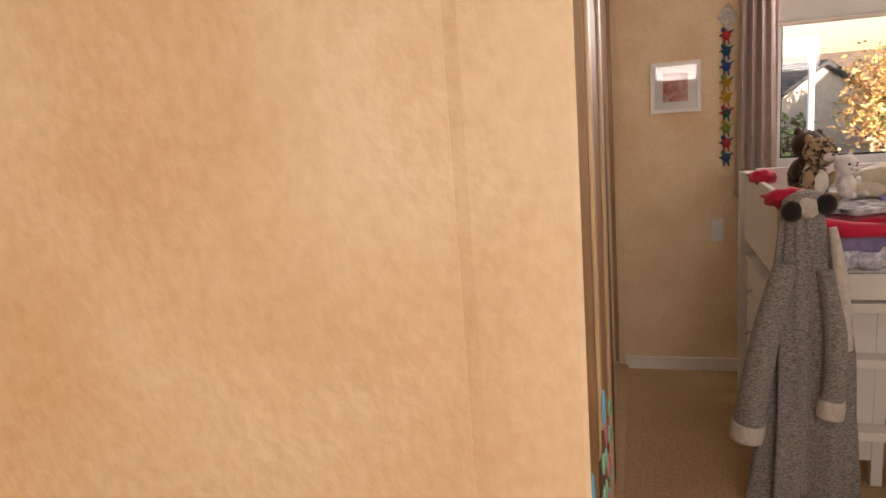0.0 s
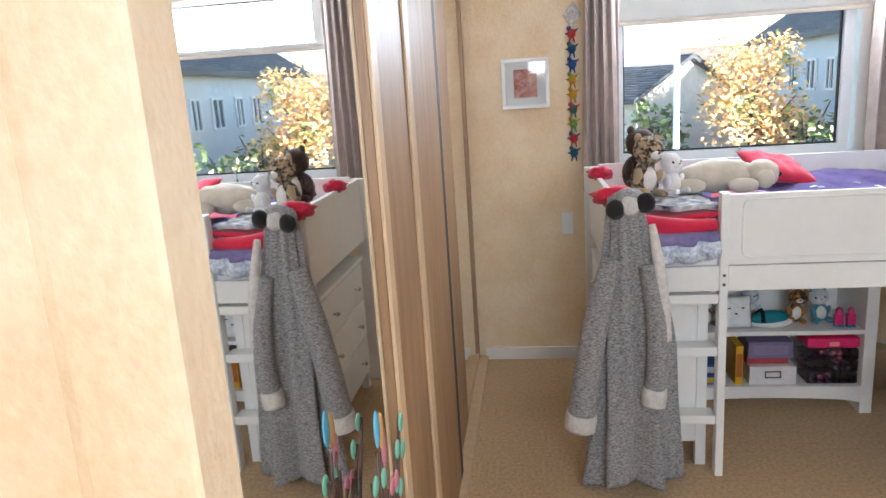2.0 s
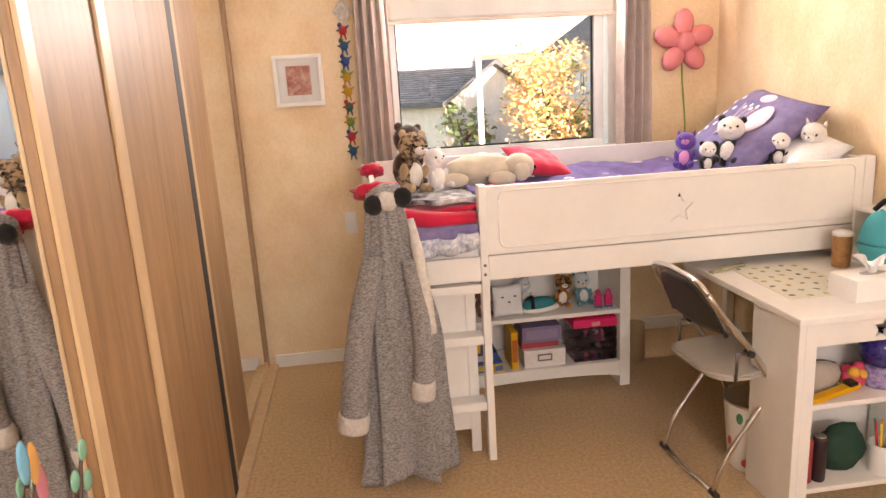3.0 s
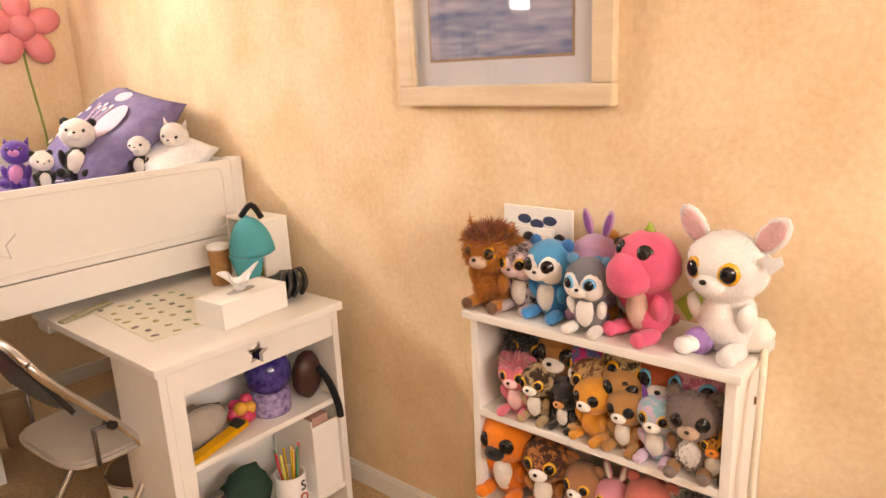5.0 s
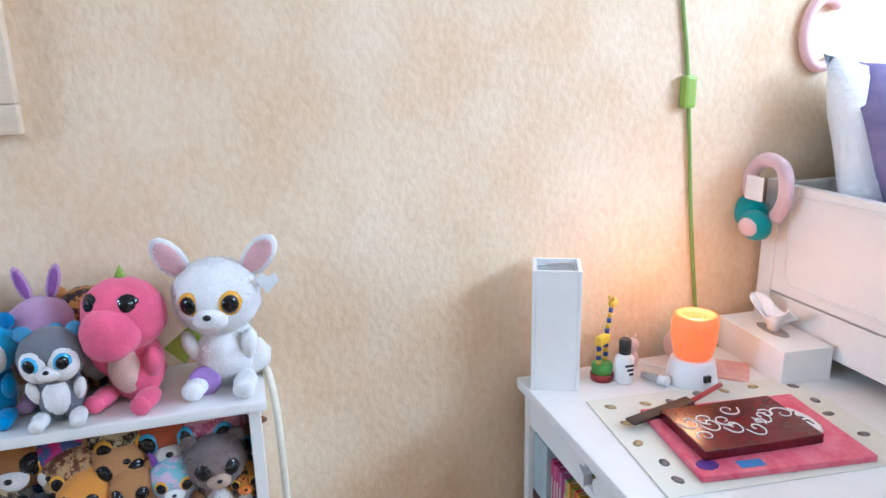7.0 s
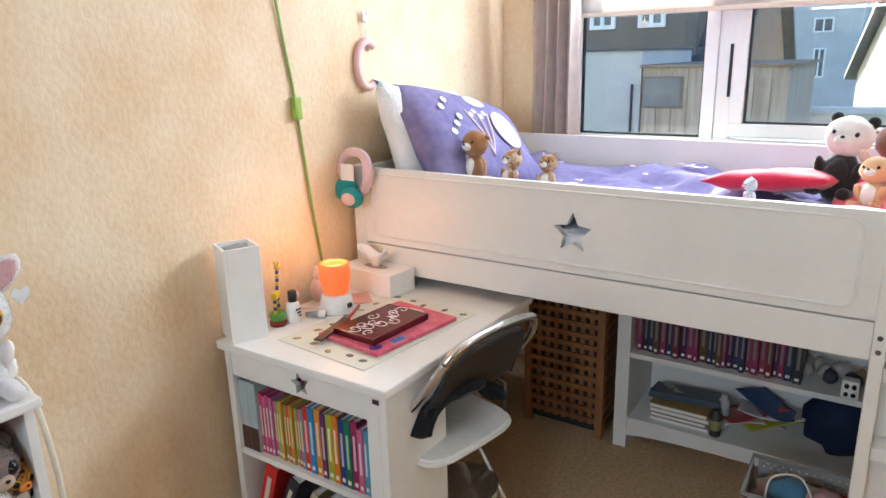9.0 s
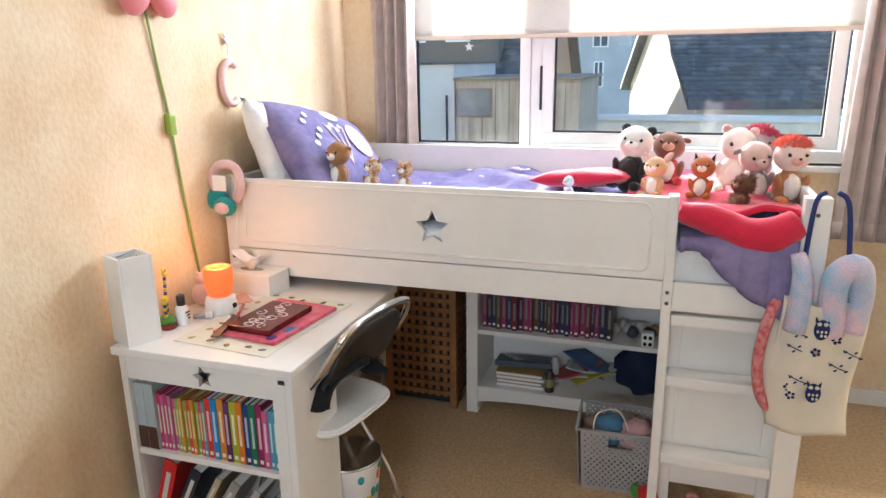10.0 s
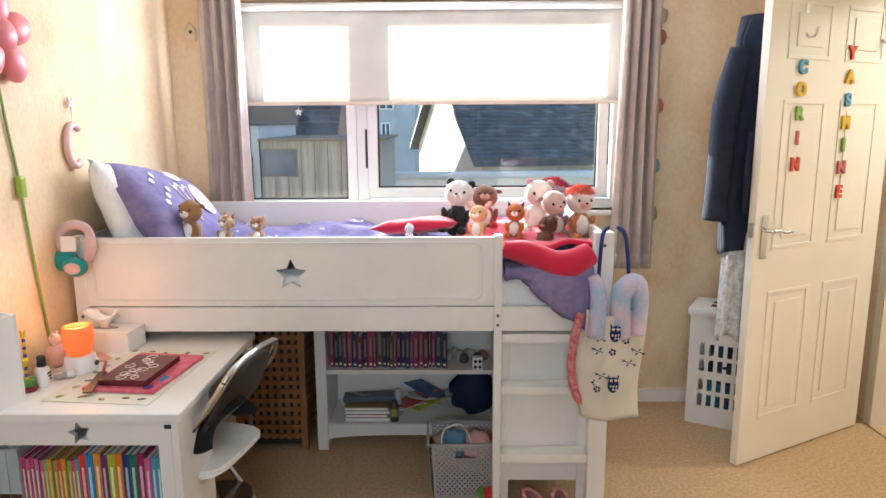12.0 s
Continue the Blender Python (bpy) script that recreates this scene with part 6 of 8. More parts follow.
part("lid", lathe(bmesh.new(), [(0.036, 0.12), (0.037, 0.132), (0.030, 0.136)], 28), M_PAPER, cu)
cp = thing("baseball_cap", "turquoise baseball cap hung over the small shelf", "cap", pose(2.600, 2.475, DT + 0.02, 0, -6, 25) @ Matrix.Diagonal((1.22, 1.22, 1.22, 1)))
M_CAP = mat("turquoise_cloth", (0.04, 0.36, 0.41), 0.85, fine=300, bump=0.3)
def crown(u, v):
    a, b = 2 * math.pi * u, v * 1.45
    return (0.05 * math.sin(b) * math.cos(a), 0.058 * math.sin(b) * math.sin(a) * (1 + 0.03 * math.cos(6 * a)), 0.075 + 0.105 * math.cos(b))
part("crown", sheet(bmesh.new(), 36, 14, crown), M_CAP, cp, thick=0.003)
part("peak", sheet(bmesh.new(), 18, 8, lambda u, v: (-0.035 - 0.02 * math.sin(math.pi * u) * (1 - 0.3 * v), (u - 0.5) * 0.10 * (1 - 0.25 * v), 0.088 - 0.085 * v * (1 - 0.5 * (2 * u - 1) ** 2))), M_CAP, cp, thick=0.003)
part("button", ball(bmesh.new(), (0, 0, 0.181), 0.006, sub=2), M_CAP, cp)
part("back_strap", sweep(bmesh.new(), [(0.02, -0.03, 0.175), (0.03, 0.0, 0.205), (0.02, 0.03, 0.175)], 0.008, 8, smooth_steps=4), M_BLACKCLOTH, cp)
bg = bmesh.new()
ball(bg, (0, 0, 0.04), (0.07, 0.05, 0.042), rough=0.35)
for k in range(4):
    sweep(bg, [(-0.06 + 0.03 * k, -0.05, 0.015), (-0.05 + 0.03 * k, -0.065, 0.05), (-0.01 + 0.02 * k, -0.03, 0.085), (0.04, 0.01, 0.06)], 0.008, 8, smooth_steps=4)
single("black_bag", bg, M_BLACKVINYL, "small black shoulder bag with coiled strap on the desk", "bag", pose(2.585, 2.325, DT))
single("pencils_pack", box(box(bmesh.new(), -0.09, 0.09, -0.012, 0.012, 0, 0.008, 0.002), -0.05, 0.08, -0.02, 0.004, 0.008, 0.014, 0.002), cover_mat((0.35, 0.33, 0.22)), "flat pencil pack lying on the desk edge", "pencil pack", pose(2.16, 2.72, DT, 0, 0, 20))
ZQ = 0.40
pcs = thing("pencil_case", "grey fabric pencil case on the desk shelf", "pencil case", pose(2.21, 2.25, ZQ, 0, 0, 8))
part("pouch", ball(bmesh.new(), (0, 0, 0.055), (0.095, 0.04, 0.055), rough=0.1), mat("grey_fabric", (0.42, 0.38, 0.33), 0.9, bump=0.4), pcs)
part("zip", sweep(bmesh.new(), [(-0.08, 0, 0.085), (0, 0, 0.112), (0.08, 0, 0.09)], 0.003, 6, smooth_steps=4), M_STEELDARK, pcs)
yl = thing("yellow_ruler_set", "yellow plastic ruler set lying on the shelf", "ruler", pose(2.20, 2.19, ZQ + 0.004, 0, -10, 6))
part("ruler", box(bmesh.new(), -0.10, 0.13, -0.016, 0.016, 0.0, 0.018, 0.003), mat("yellow_plastic", (0.72, 0.36, 0.01), 0.35), yl)
part("clip", box(bmesh.new(), 0.09, 0.12, -0.018, 0.018, 0.016, 0.028, 0.003), M_BLACKVINYL, yl)
rt = thing("knobbly_toy", "pink and orange knobbly toy on the shelf", "toy", pose(2.345, 2.25, ZQ))
for k in range(9):
    a = k * 2.4
    part("knob", ball(bmesh.new(), (0.025 * math.cos(a), 0.02 * math.sin(a), 0.02 + 0.006 * k), 0.02, sub=2), cover_mat(((0.62, 0.05, 0.12), (0.7, 0.35, 0.05))[k % 2]), rt)
sg = thing("globe_lamp", "dark blue star globe on a purple patterned stand", "globe", pose(2.452, 2.26, ZQ))
part("globe", ball(bmesh.new(), (0, 0, 0.125), (0.07, 0.07, 0.07), sub=4), mat("midnight_plastic", (0.02, 0.015, 0.12), 0.12, scale=40, second=(0.06, 0.05, 0.25), bump=0), sg)
part("stand", lathe(bmesh.new(), [(0.058, 0), (0.060, 0.01), (0.060, 0.062), (0.052, 0.07)], 28), mat("purple_print", (0.42, 0.36, 0.55), 0.6, scale=60, second=(0.12, 0.07, 0.25)), sg)
hb = thing("brown_purse", "dark brown round purse with a hanging strap", "purse", pose(2.575, 2.235, ZQ))
part("purse", ball(bmesh.new(), (0, 0, 0.075), (0.05, 0.035, 0.075), rough=0.1), mat("brown_leather", (0.05, 0.018, 0.012), 0.45), hb)
part("strap", sweep(bmesh.new(), [(0.02, -0.03, 0.10), (0.035, -0.06, 0.05), (0.04, -0.085, -0.01), (0.045, -0.088, -0.06)], 0.011, 8, smooth_steps=4), M_BLACKCLOTH, hb)
ZL = 0.10
mg = thing("pencil_mug", "white mug holding bright pencils", "mug", pose(2.455, 2.21, ZL))
part("mug", lathe(bmesh.new(), [(0.045, 0), (0.047, 0.004), (0.047, 0.105), (0.043, 0.105), (0.043, 0.012)], 28), M_WHITEPLASTIC, mg)
for k, (tx, c) in enumerate((("S", (0.02, 0.02, 0.02)), ("D", (0.5, 0.05, 0.03)))):
    cv = bpy.data.curves.new("mug_letter", "FONT")
    cv.body, cv.size, cv.extrude, cv.align_x = tx, 0.045, 0.001, "CENTER"
    o = new("mug_letter", cv)
    cv.materials.append(cover_mat(c))
    o.parent = mg
    o.matrix_local = pose(0.012, -0.0475, 0.058 - 0.042 * k, 90, 0, 8)
for k in range(9):
    a = k * 2.3
    part("pencil", cyl(bmesh.new(), (0.015 * math.cos(a), 0.015 * math.sin(a), 0.014), (0.036 * math.cos(a), 0.036 * math.sin(a), 0.17 + 0.012 * (k % 3)), 0.004, n=7), cover_mat([(0.6, 0.03, 0.03), (0.02, 0.3, 0.15), (0.65, 0.35, 0.02), (0.75, 0.6, 0.1)][k % 4]), mg)
single("green_pouch", ball(bmesh.new(), (0, 0, 0.08), (0.08, 0.05, 0.085), rough=0.25, sub=3), mat("dark_green_cloth", (0.01, 0.05, 0.03), 0.8), "dark green cloth pouch on the low shelf", "pouch", pose(2.33, 2.26, ZL))
for k, (xx, c) in enumerate(((2.165, (0.35, 0.04, 0.05)), (2.215, (0.03, 0.015, 0.02)))):
    cn = thing("drinks_can", "slim dark red can on the low shelf", "can", pose(xx, 2.21, ZL), "cans")
    part("can", lathe(bmesh.new(), [(0.020, 0), (0.023, 0.006), (0.023, 0.15), (0.019, 0.158)], 24), cover_mat(c), cn)
    part("lid", lathe(bmesh.new(), [(0.019, 0.158), (0.020, 0.162), (0.018, 0.163)], 24), M_CHROME, cn)
mh = thing("magazine_file", "white cardboard magazine file on the low shelf", "magazine file", pose(2.575, 2.17, ZL))
for a, b, c, d, h0 in ((-0.05, 0.05, 0, 0.004, 0.23), (-0.05, -0.046, 0.004, 0.20, 0.25), (0.046, 0.05, 0.004, 0.20, 0.25), (-0.05, 0.05, 0.20, 0.204, 0.26)):
    part("panel", box(bmesh.new(), a, b, c, d, 0, h0, 0.001), M_PAPER, mh)
part("papers", box(bmesh.new(), -0.04, 0.02, 0.01, 0.19, 0.002, 0.255), cover_mat((0.5, 0.3, 0.25)), mh)

# ---- things in the bookcase under the patterned bed ----
Y1, Z0, Z1 = 3.29, 0.127, 0.388


def carton(name, x, y, z, w, d, h, c, label, turn=0, mark=None):
    o = thing(name, label, "box", pose(x, y, z, 0, 0, turn), "boxes under the bed")
    part("carton", box(bmesh.new(), -w / 2, w / 2, 0, d, 0, h, 0.002), cover_mat(c), o)
    if mark:
        part("printed_panel", box(bmesh.new(), -w * 0.4, w * 0.4, -0.0012, 0, h * 0.2, h * 0.8), cover_mat(mark), o)
    return o


carton("game_box", 1.250, Y1, Z0, 0.26, 0.20, 0.045, (0.03, 0.10, 0.32), "blue board game box on the shelf", 0, (0.6, 0.4, 0.05))
carton("game_box", 1.240, Y1 + 0.01, Z0 + 0.046, 0.24, 0.19, 0.045, (0.02, 0.07, 0.25), "navy board game box on the pile", 0, (0.5, 0.5, 0.55))
carton("game_box", 1.200, Y1 + 0.02, Z0 + 0.092, 0.16, 0.16, 0.10, (0.70, 0.42, 0.02), "yellow game box on the pile", 0, (0.25, 0.1, 0.03))
carton("game_box", 1.360, Y1 - 0.005, Z0, 0.05, 0.10, 0.04, (0.66, 0.36, 0.02), "small yellow box on the shelf", 10, (0.05, 0.15, 0.4))
carton("yellow_case", 1.440, Y1, Z0, 0.032, 0.16, 0.185, (0.70, 0.38, 0.01), "narrow yellow case standing on the shelf", 0, (0.4, 0.12, 0.02))
bx1 = carton("storage_box", 1.585, Y1, Z0, 0.20, 0.20, 0.085, (0.76, 0.72, 0.70), "white storage box with a metal label holder")
for a, b, c, d in ((-0.035, 0.035, 0.03, 0.036), (-0.035, 0.035, 0.058, 0.064), (-0.035, -0.029, 0.036, 0.058), (0.029, 0.035, 0.036, 0.058)):
    part("label_holder", box(bmesh.new(), a, b, -0.003, 0, c, d), M_STEELDARK, bx1)
carton("red_books", 1.570, Y1 + 0.03, Z0 + 0.086, 0.18, 0.14, 0.035, (0.40, 0.06, 0.07), "red and dark cards in the white box")
carton("purple_box", 1.575, Y1 + 0.01, Z0 + 0.122, 0.19, 0.17, 0.075, (0.20, 0.16, 0.28), "purple patterned gift box on the pile", 0, (0.26, 0.21, 0.35))
M_CLEAR = glass("clear_plastic", (0.90, 0.86, 0.86), 0.08)
for k in range(3):
    o = thing("clear_tub", "clear plastic tub of small pink toys", "plastic tub", pose(1.835, Y1, Z0 + 0.056 * k), "clear tubs")
    part("tub", box(bmesh.new(), -0.105, 0.105, 0, 0.17, 0.001, 0.05, 0.006), M_CLEAR, o)
    rng = random.Random(k)
    for j in range(16):
        part("bead_toy", ball(bmesh.new(), (rng.uniform(-.09, .09), rng.uniform(0.012, .15), rng.uniform(0.012, 0.038)), rng.uniform(0.008, 0.014), sub=1), cover_mat(rng.choice([(0.55, 0.15, 0.25), (0.3, 0.1, 0.3), (0.5, 0.35, 0.3), (0.15, 0.15, 0.2)])), o)
o = thing("pink_case", "bright pink plastic carry case on the tubs", "case", pose(1.835, Y1, Z0 + 0.169))
part("case", box(bmesh.new(), -0.11, 0.11, 0, 0.17, 0, 0.045, 0.014), mat("pink_plastic_gloss", (0.68, 0.03, 0.14), 0.25, bump=0), o)
part("lid", box(bmesh.new(), -0.10, 0.09, 0.01, 0.165, 0.045, 0.07, 0.012), mat("red_plastic_gloss", (0.38, 0.01, 0.03), 0.2, bump=0), o)
part("clasp", box(bmesh.new(), -0.02, 0.02, -0.006, 0, 0.01, 0.03, 0.002), M_PETAL, o)
pw = thing("face_cushion", "small white cushion with a stitched face", "cushion", pose(1.420, Y1 + 0.03, Z1 + 0.075, -12, 0, 4))
part("cushion", cushion_bm(0.15, 0.15, 0.05, seed=9), M_SHEET, pw)
for xx, zz in ((-0.03, 0.02), (0.03, 0.02), (0.0, -0.005)):
    part("stitch", ball(bmesh.new(), (xx, -0.026, zz), (0.008, 0.002, 0.004), sub=1), M_DARK, pw)
tr = thing("teal_slipper", "teal shoe with dark straps and white sole", "shoe", pose(1.580, Y1 + 0.03, Z1, 0, 0, 12))
part("sole", ball(bmesh.new(), (0, 0, 0.022), (0.095, 0.04, 0.022)), M_WHITEPLASTIC, tr)
part("upper", ball(bmesh.new(), (-0.01, 0, 0.045), (0.085, 0.036, 0.035)), mat("teal_cloth", (0.01, 0.20, 0.24), 0.6), tr)
part("strap", sweep(bmesh.new(), [(-0.06, -0.04, 0.04), (-0.05, 0, 0.085), (-0.06, 0.04, 0.04)], 0.009, 8, smooth_steps=4), M_BLACKCLOTH, tr)
toy("tiger_doll", "orange tiger soft toy with black stripes", 1.700, Y1 + 0.10, Z1, 0.155, (0.45, 0.18, 0.03), turn=0, spot=(0.02, 0.015, 0.01), eye="black", group=g1)
toy("blue_cat_toy", "pale blue and white cat soft toy with large eyes", 1.815, Y1 + 0.10, Z1, 0.16, (0.10, 0.30, 0.38), turn=0, head_c=(0.62, 0.68, 0.70), ear="point", ear_c=(0.1, 0.4, 0.5), eye="blue", group=g1)
toy("brown_dog_doll", "brown dog soft toy lying on the shelf", 1.310, Y1 + 0.08, Z1, 0.15, (0.20, 0.08, 0.03), turn=10, ear="side", eye="black", group=g1)
toy("purple_pony_toy", "purple pony soft toy on the shelf", 1.195, Y1 + 0.06, Z1, 0.15, (0.20, 0.06, 0.28), turn=0, tuft=(0.5, 0.1, 0.3), eye="blue", group=g1)
toy("white_blue_toy", "white and blue soft toy bird", 1.530, Y1 + 0.13, Z1, 0.15, (0.62, 0.66, 0.70), turn=0, eye="blue", group=g1)
for k in range(2):
    bn = thing("pink_figure", "small bright pink plastic robot toy", "toy", pose(1.855 + 0.05 * k, Y1 + 0.02, Z1), "pink robots")
    part("body", box(bmesh.new(), -0.018, 0.018, -0.012, 0.012, 0.012, 0.06, 0.005), mat("hot_pink", (0.66, 0.03, 0.18), 0.3), bn)
    part("head", lathe(bmesh.new(), [(0.012, 0.06), (0.014, 0.066), (0.012, 0.084), (0.004, 0.09)], 16), cover_mat((0.66, 0.05, 0.2)), bn)
    for s in (-0.01, 0.01):
        part("foot", box(bmesh.new(), s - 0.007, s + 0.007, -0.014, 0.012, 0, 0.012, 0.002), cover_mat((0.05, 0.2, 0.3)), bn)
single("cardboard_tube", cyl(bmesh.new(), (0, 0, 0), (0, 0, 0.20), 0.05, n=24), mat("kraft_card", (0.50, 0.36, 0.22), 0.9), "brown cardboard tube standing behind the bookcase", "tube", pose(2.14, 3.55, 0.0))

# ---- things in the bookcase under the bed by the wide window ----
YB, rng = -0.765, random.Random(11)
x = 1.93
for k in range(30):
    w = rng.uniform(0.012, 0.026)
    if x - w < 1.38:
        break
    x -= w + 0.002
    # Cover and lettering colours are darkened for the shade under the bed.
    book(pose(x, YB - rng.uniform(0, 0.02), 0.388), w, rng.uniform(0.15, 0.20), 0.14, rng.choice([(0.02, 0.03, 0.09), (0.14, 0.02, 0.03), (0.03, 0.10, 0.12), (0.26, 0.03, 0.10), (0.05, 0.01, 0.06), (0.10, 0.06, 0.03), (0.03, 0.03, 0.035)]), "paperback in shade-darkened colours on the shelf under the bed", (0.20, 0.19, 0.18), "books under the bed")
for k, (c, w) in enumerate((((0.5, 0.48, 0.44), 0.21), ((0.35, 0.16, 0.08), 0.20), ((0.55, 0.53, 0.5), 0.21), ((0.45, 0.3, 0.12), 0.205))):
    b = thing("flat_book", "large book lying flat in a pile", "book", pose(1.760 + 0.005 * (k % 2), YB - 0.005, 0.127 + 0.017 * k), "pile of flat books")
    part("cover", box(bmesh.new(), -w / 2, w / 2, -0.19, 0, 0, 0.016, 0.001), cover_mat(c), b)
    part("page_block", box(bmesh.new(), -w / 2 + 0.004, w / 2 - 0.004, -0.188, 0.0008, 0.003, 0.013), M_PAPER, b)
ab = thing("atlas_book", "dark blue hardback lying on a pile with pale title", "book", pose(1.760, YB - 0.10, 0.20, 14, 0, 6))
part("cover", box(bmesh.new(), -0.12, 0.12, -0.09, 0.10, 0, 0.022, 0.002), cover_mat((0.008, 0.03, 0.06)), ab)
cv = bpy.data.curves.new("title", "FONT")
cv.body, cv.size, cv.extrude, cv.align_x = "ABOVE", 0.052, 0.0006, "CENTER"
o = new("title", cv)
cv.materials.append(cover_mat((0.45, 0.44, 0.36)))
o.parent = ab
o.matrix_local = pose(0.07, -0.005, 0.0235, 0, 0, 118)
for k, (xx, hh, c) in enumerate(((1.665, 0.13, (0.5, 0.5, 0.52)), (1.675, 0.10, (0.03, 0.03, 0.025)))):
    bt = thing("small_bottle", "small bottle standing on the lower shelf", "bottle", pose(xx - 0.04, YB - 0.08 + 0.07 * k, 0.127), "bottles")
    part("bottle", lathe(bmesh.new(), [(0.018, 0), (0.019, 0.004), (0.019, hh * 0.8), (0.011, hh * 0.88), (0.011, hh)], 20), cover_mat(c), bt)
    part("label", lathe(bmesh.new(), [(0.0192, hh * 0.25), (0.0196, hh * 0.27), (0.0196, hh * 0.6), (0.0192, hh * 0.62)], 20), cover_mat((0.3, 0.28, 0.1) if k else (0.42, 0.42, 0.44)), bt)
for k in range(5):
    rr = random.Random(k)
    single("loose_paper", sheet(bmesh.new(), 10, 8, lambda u, v: (0.21 * (u - 0.5), 0.16 * (v - 0.5), 0.05 * k / 5 + 0.02 * math.sin(3 * u + k) + 0.01 * v)), [M_PAPER, cover_mat((0.5, 0.45, 0.05)), cover_mat((0.4, 0.05, 0.05)), M_PAPER, cover_mat((0.05, 0.12, 0.3))][k], "loose sheet of paper in an untidy pile", "paper", pose(1.50 + rr.uniform(-.05, .05), YB - 0.12, 0.15 + 0.012 * k, 8, 0, rr.uniform(-40, 40)), "loose papers", thick=0.001)
single("blue_bag", ball(bmesh.new(), (0, 0, 0.10), (0.11, 0.09, 0.11), rough=0.3), mat("navy_cloth", (0.006, 0.014, 0.05), 0.8), "dark blue cloth bag on the lower shelf", "bag", pose(1.270, YB - 0.13, 0.127))
pd = bmesh.new()
box(pd, -0.025, 0.025, -0.02, 0.02, 0, 0.06, 0.012)
for s in (-1, 1):
    ball(pd, (s * 0.010, 0.021, 0.042), (0.007, 0.003, 0.009), mi=1, sub=2)
    ball(pd, (s * 0.010, 0.021, 0.015), (0.007, 0.003, 0.008), mi=1, sub=2)
single("panda_mug", pd, [M_WHITEPLASTIC, M_EYE], "small white panda pot on the upper shelf", "pot", pose(1.250, YB + 0.005, 0.388))
rng = random.Random(4)
for k in range(7):
    single("small_toy", ball(bmesh.new(), (0, 0, 0.025), (rng.uniform(0.018, 0.03), 0.02, 0.026), rough=0.3, sub=2), cover_mat(rng.choice([(0.5, 0.45, 0.4), (0.05, 0.05, 0.06), (0.35, 0.2, 0.1), (0.4, 0.2, 0.3)])), "small plastic toy lying on the upper shelf", "toy", pose(1.38 - 0.025 * k + rng.uniform(-.01, .01), YB - rng.uniform(0.03, 0.15), 0.388), "small toys under the bed")

# ---- lattice crate ----
cr = thing("lattice_crate", "brown wooden lattice laundry crate with a lid", "laundry crate", pose(2.035, -0.735, 0))
CW, CDp, CHh = 0.33, 0.33, 0.60
for xx in (0, CW - 0.03):
    for yy in (0, -CDp + 0.03):
        part("corner_post", box(bmesh.new(), xx, xx + 0.03, yy - 0.03, yy, 0, CHh, 0.003), M_CRATE, cr)
for k in range(7):
    xx = 0.045 + k * 0.036
    part("upright_slat", box(bmesh.new(), xx, xx + 0.018, -0.016, -0.008, 0.05, CHh - 0.03), M_CRATE, cr)
    part("upright_slat", box(bmesh.new(), 0.008, 0.016, -xx - 0.018, -xx, 0.05, CHh - 0.03), M_CRATE, cr)
for k in range(12):
    z = 0.06 + k * 0.043
    part("cross_slat", box(bmesh.new(), 0.03, CW - 0.03, -0.0075, -0.001, z, z + 0.02), M_CRATE, cr)
    part("cross_slat", box(bmesh.new(), 0.0, 0.0075, -CDp + 0.03, -0.03, z, z + 0.02), M_CRATE, cr)
part("lid", box(bmesh.new(), -0.005, CW + 0.005, -CDp - 0.005, 0.005, CHh, CHh + 0.02, 0.004), M_CRATE, cr)
# Solid near-black block stands for the shade inside the slats.
part("shade_block", box(bmesh.new(), 0.02, CW - 0.02, -CDp + 0.02, -0.02, 0.02, CHh - 0.02), M_DARK, cr)

# ---- grey basket ----
bk = thing("storage_basket", "grey woven plastic basket full of odds and ends", "basket", pose(1.315, -0.425, 0, 0, 0, 2))


def basket_wall(p0, p1, hole):
    """A wall of pierced plastic between two floor points, leaning out."""
    p0, p1 = Vector(p0), Vector(p1)
    d = (p1 - p0)
    nrm = Vector((d.y, -d.x, 0)).normalized()
    bm = bmesh.new()
    nu, nv = 26, 20
    def at(u, v):
        return p0 + d * (0.5 + (u - 0.5) * (0.92 + 0.08 * v)) + nrm * (0.012 * v) + Vector((0, 0, 0.235 * v))
    for i in range(nu):
        for j in range(nv):
            cu, cv_ = (i + 0.5) / nu, (j + 0.5) / nv
            if hole and 0.33 < cu < 0.67 and 0.74 < cv_ < 0.88:
                continue
            if (i + j) % 2 and 0.06 < cv_ < 0.94 and 0.05 < cu < 0.95:
                e = 0.30
                o = [at((i + a) / nu, (j + b) / nv) for a, b in ((0, 0), (1, 0), (1, 1), (0, 1))]
                q = [at((i + 0.5 + e * a) / nu, (j + 0.5 + e * b) / nv) for a, b in ((-1, -1), (1, -1), (1, 1), (-1, 1))]
                o, q = [bm.verts.new(p) for p in o], [bm.verts.new(p) for p in q]
                for k in range(4):
                    bm.faces.new((o[k], o[(k + 1) % 4], q[(k + 1) % 4], q[k]))
            else:
                bm.faces.new([bm.verts.new(at((i + a) / nu, (j + b) / nv)) for a, b in ((0, 0), (1, 0), (1, 1), (0, 1))])
    bmesh.ops.remove_doubles(bm, verts=bm.verts[:], dist=0.0004)
    return bm


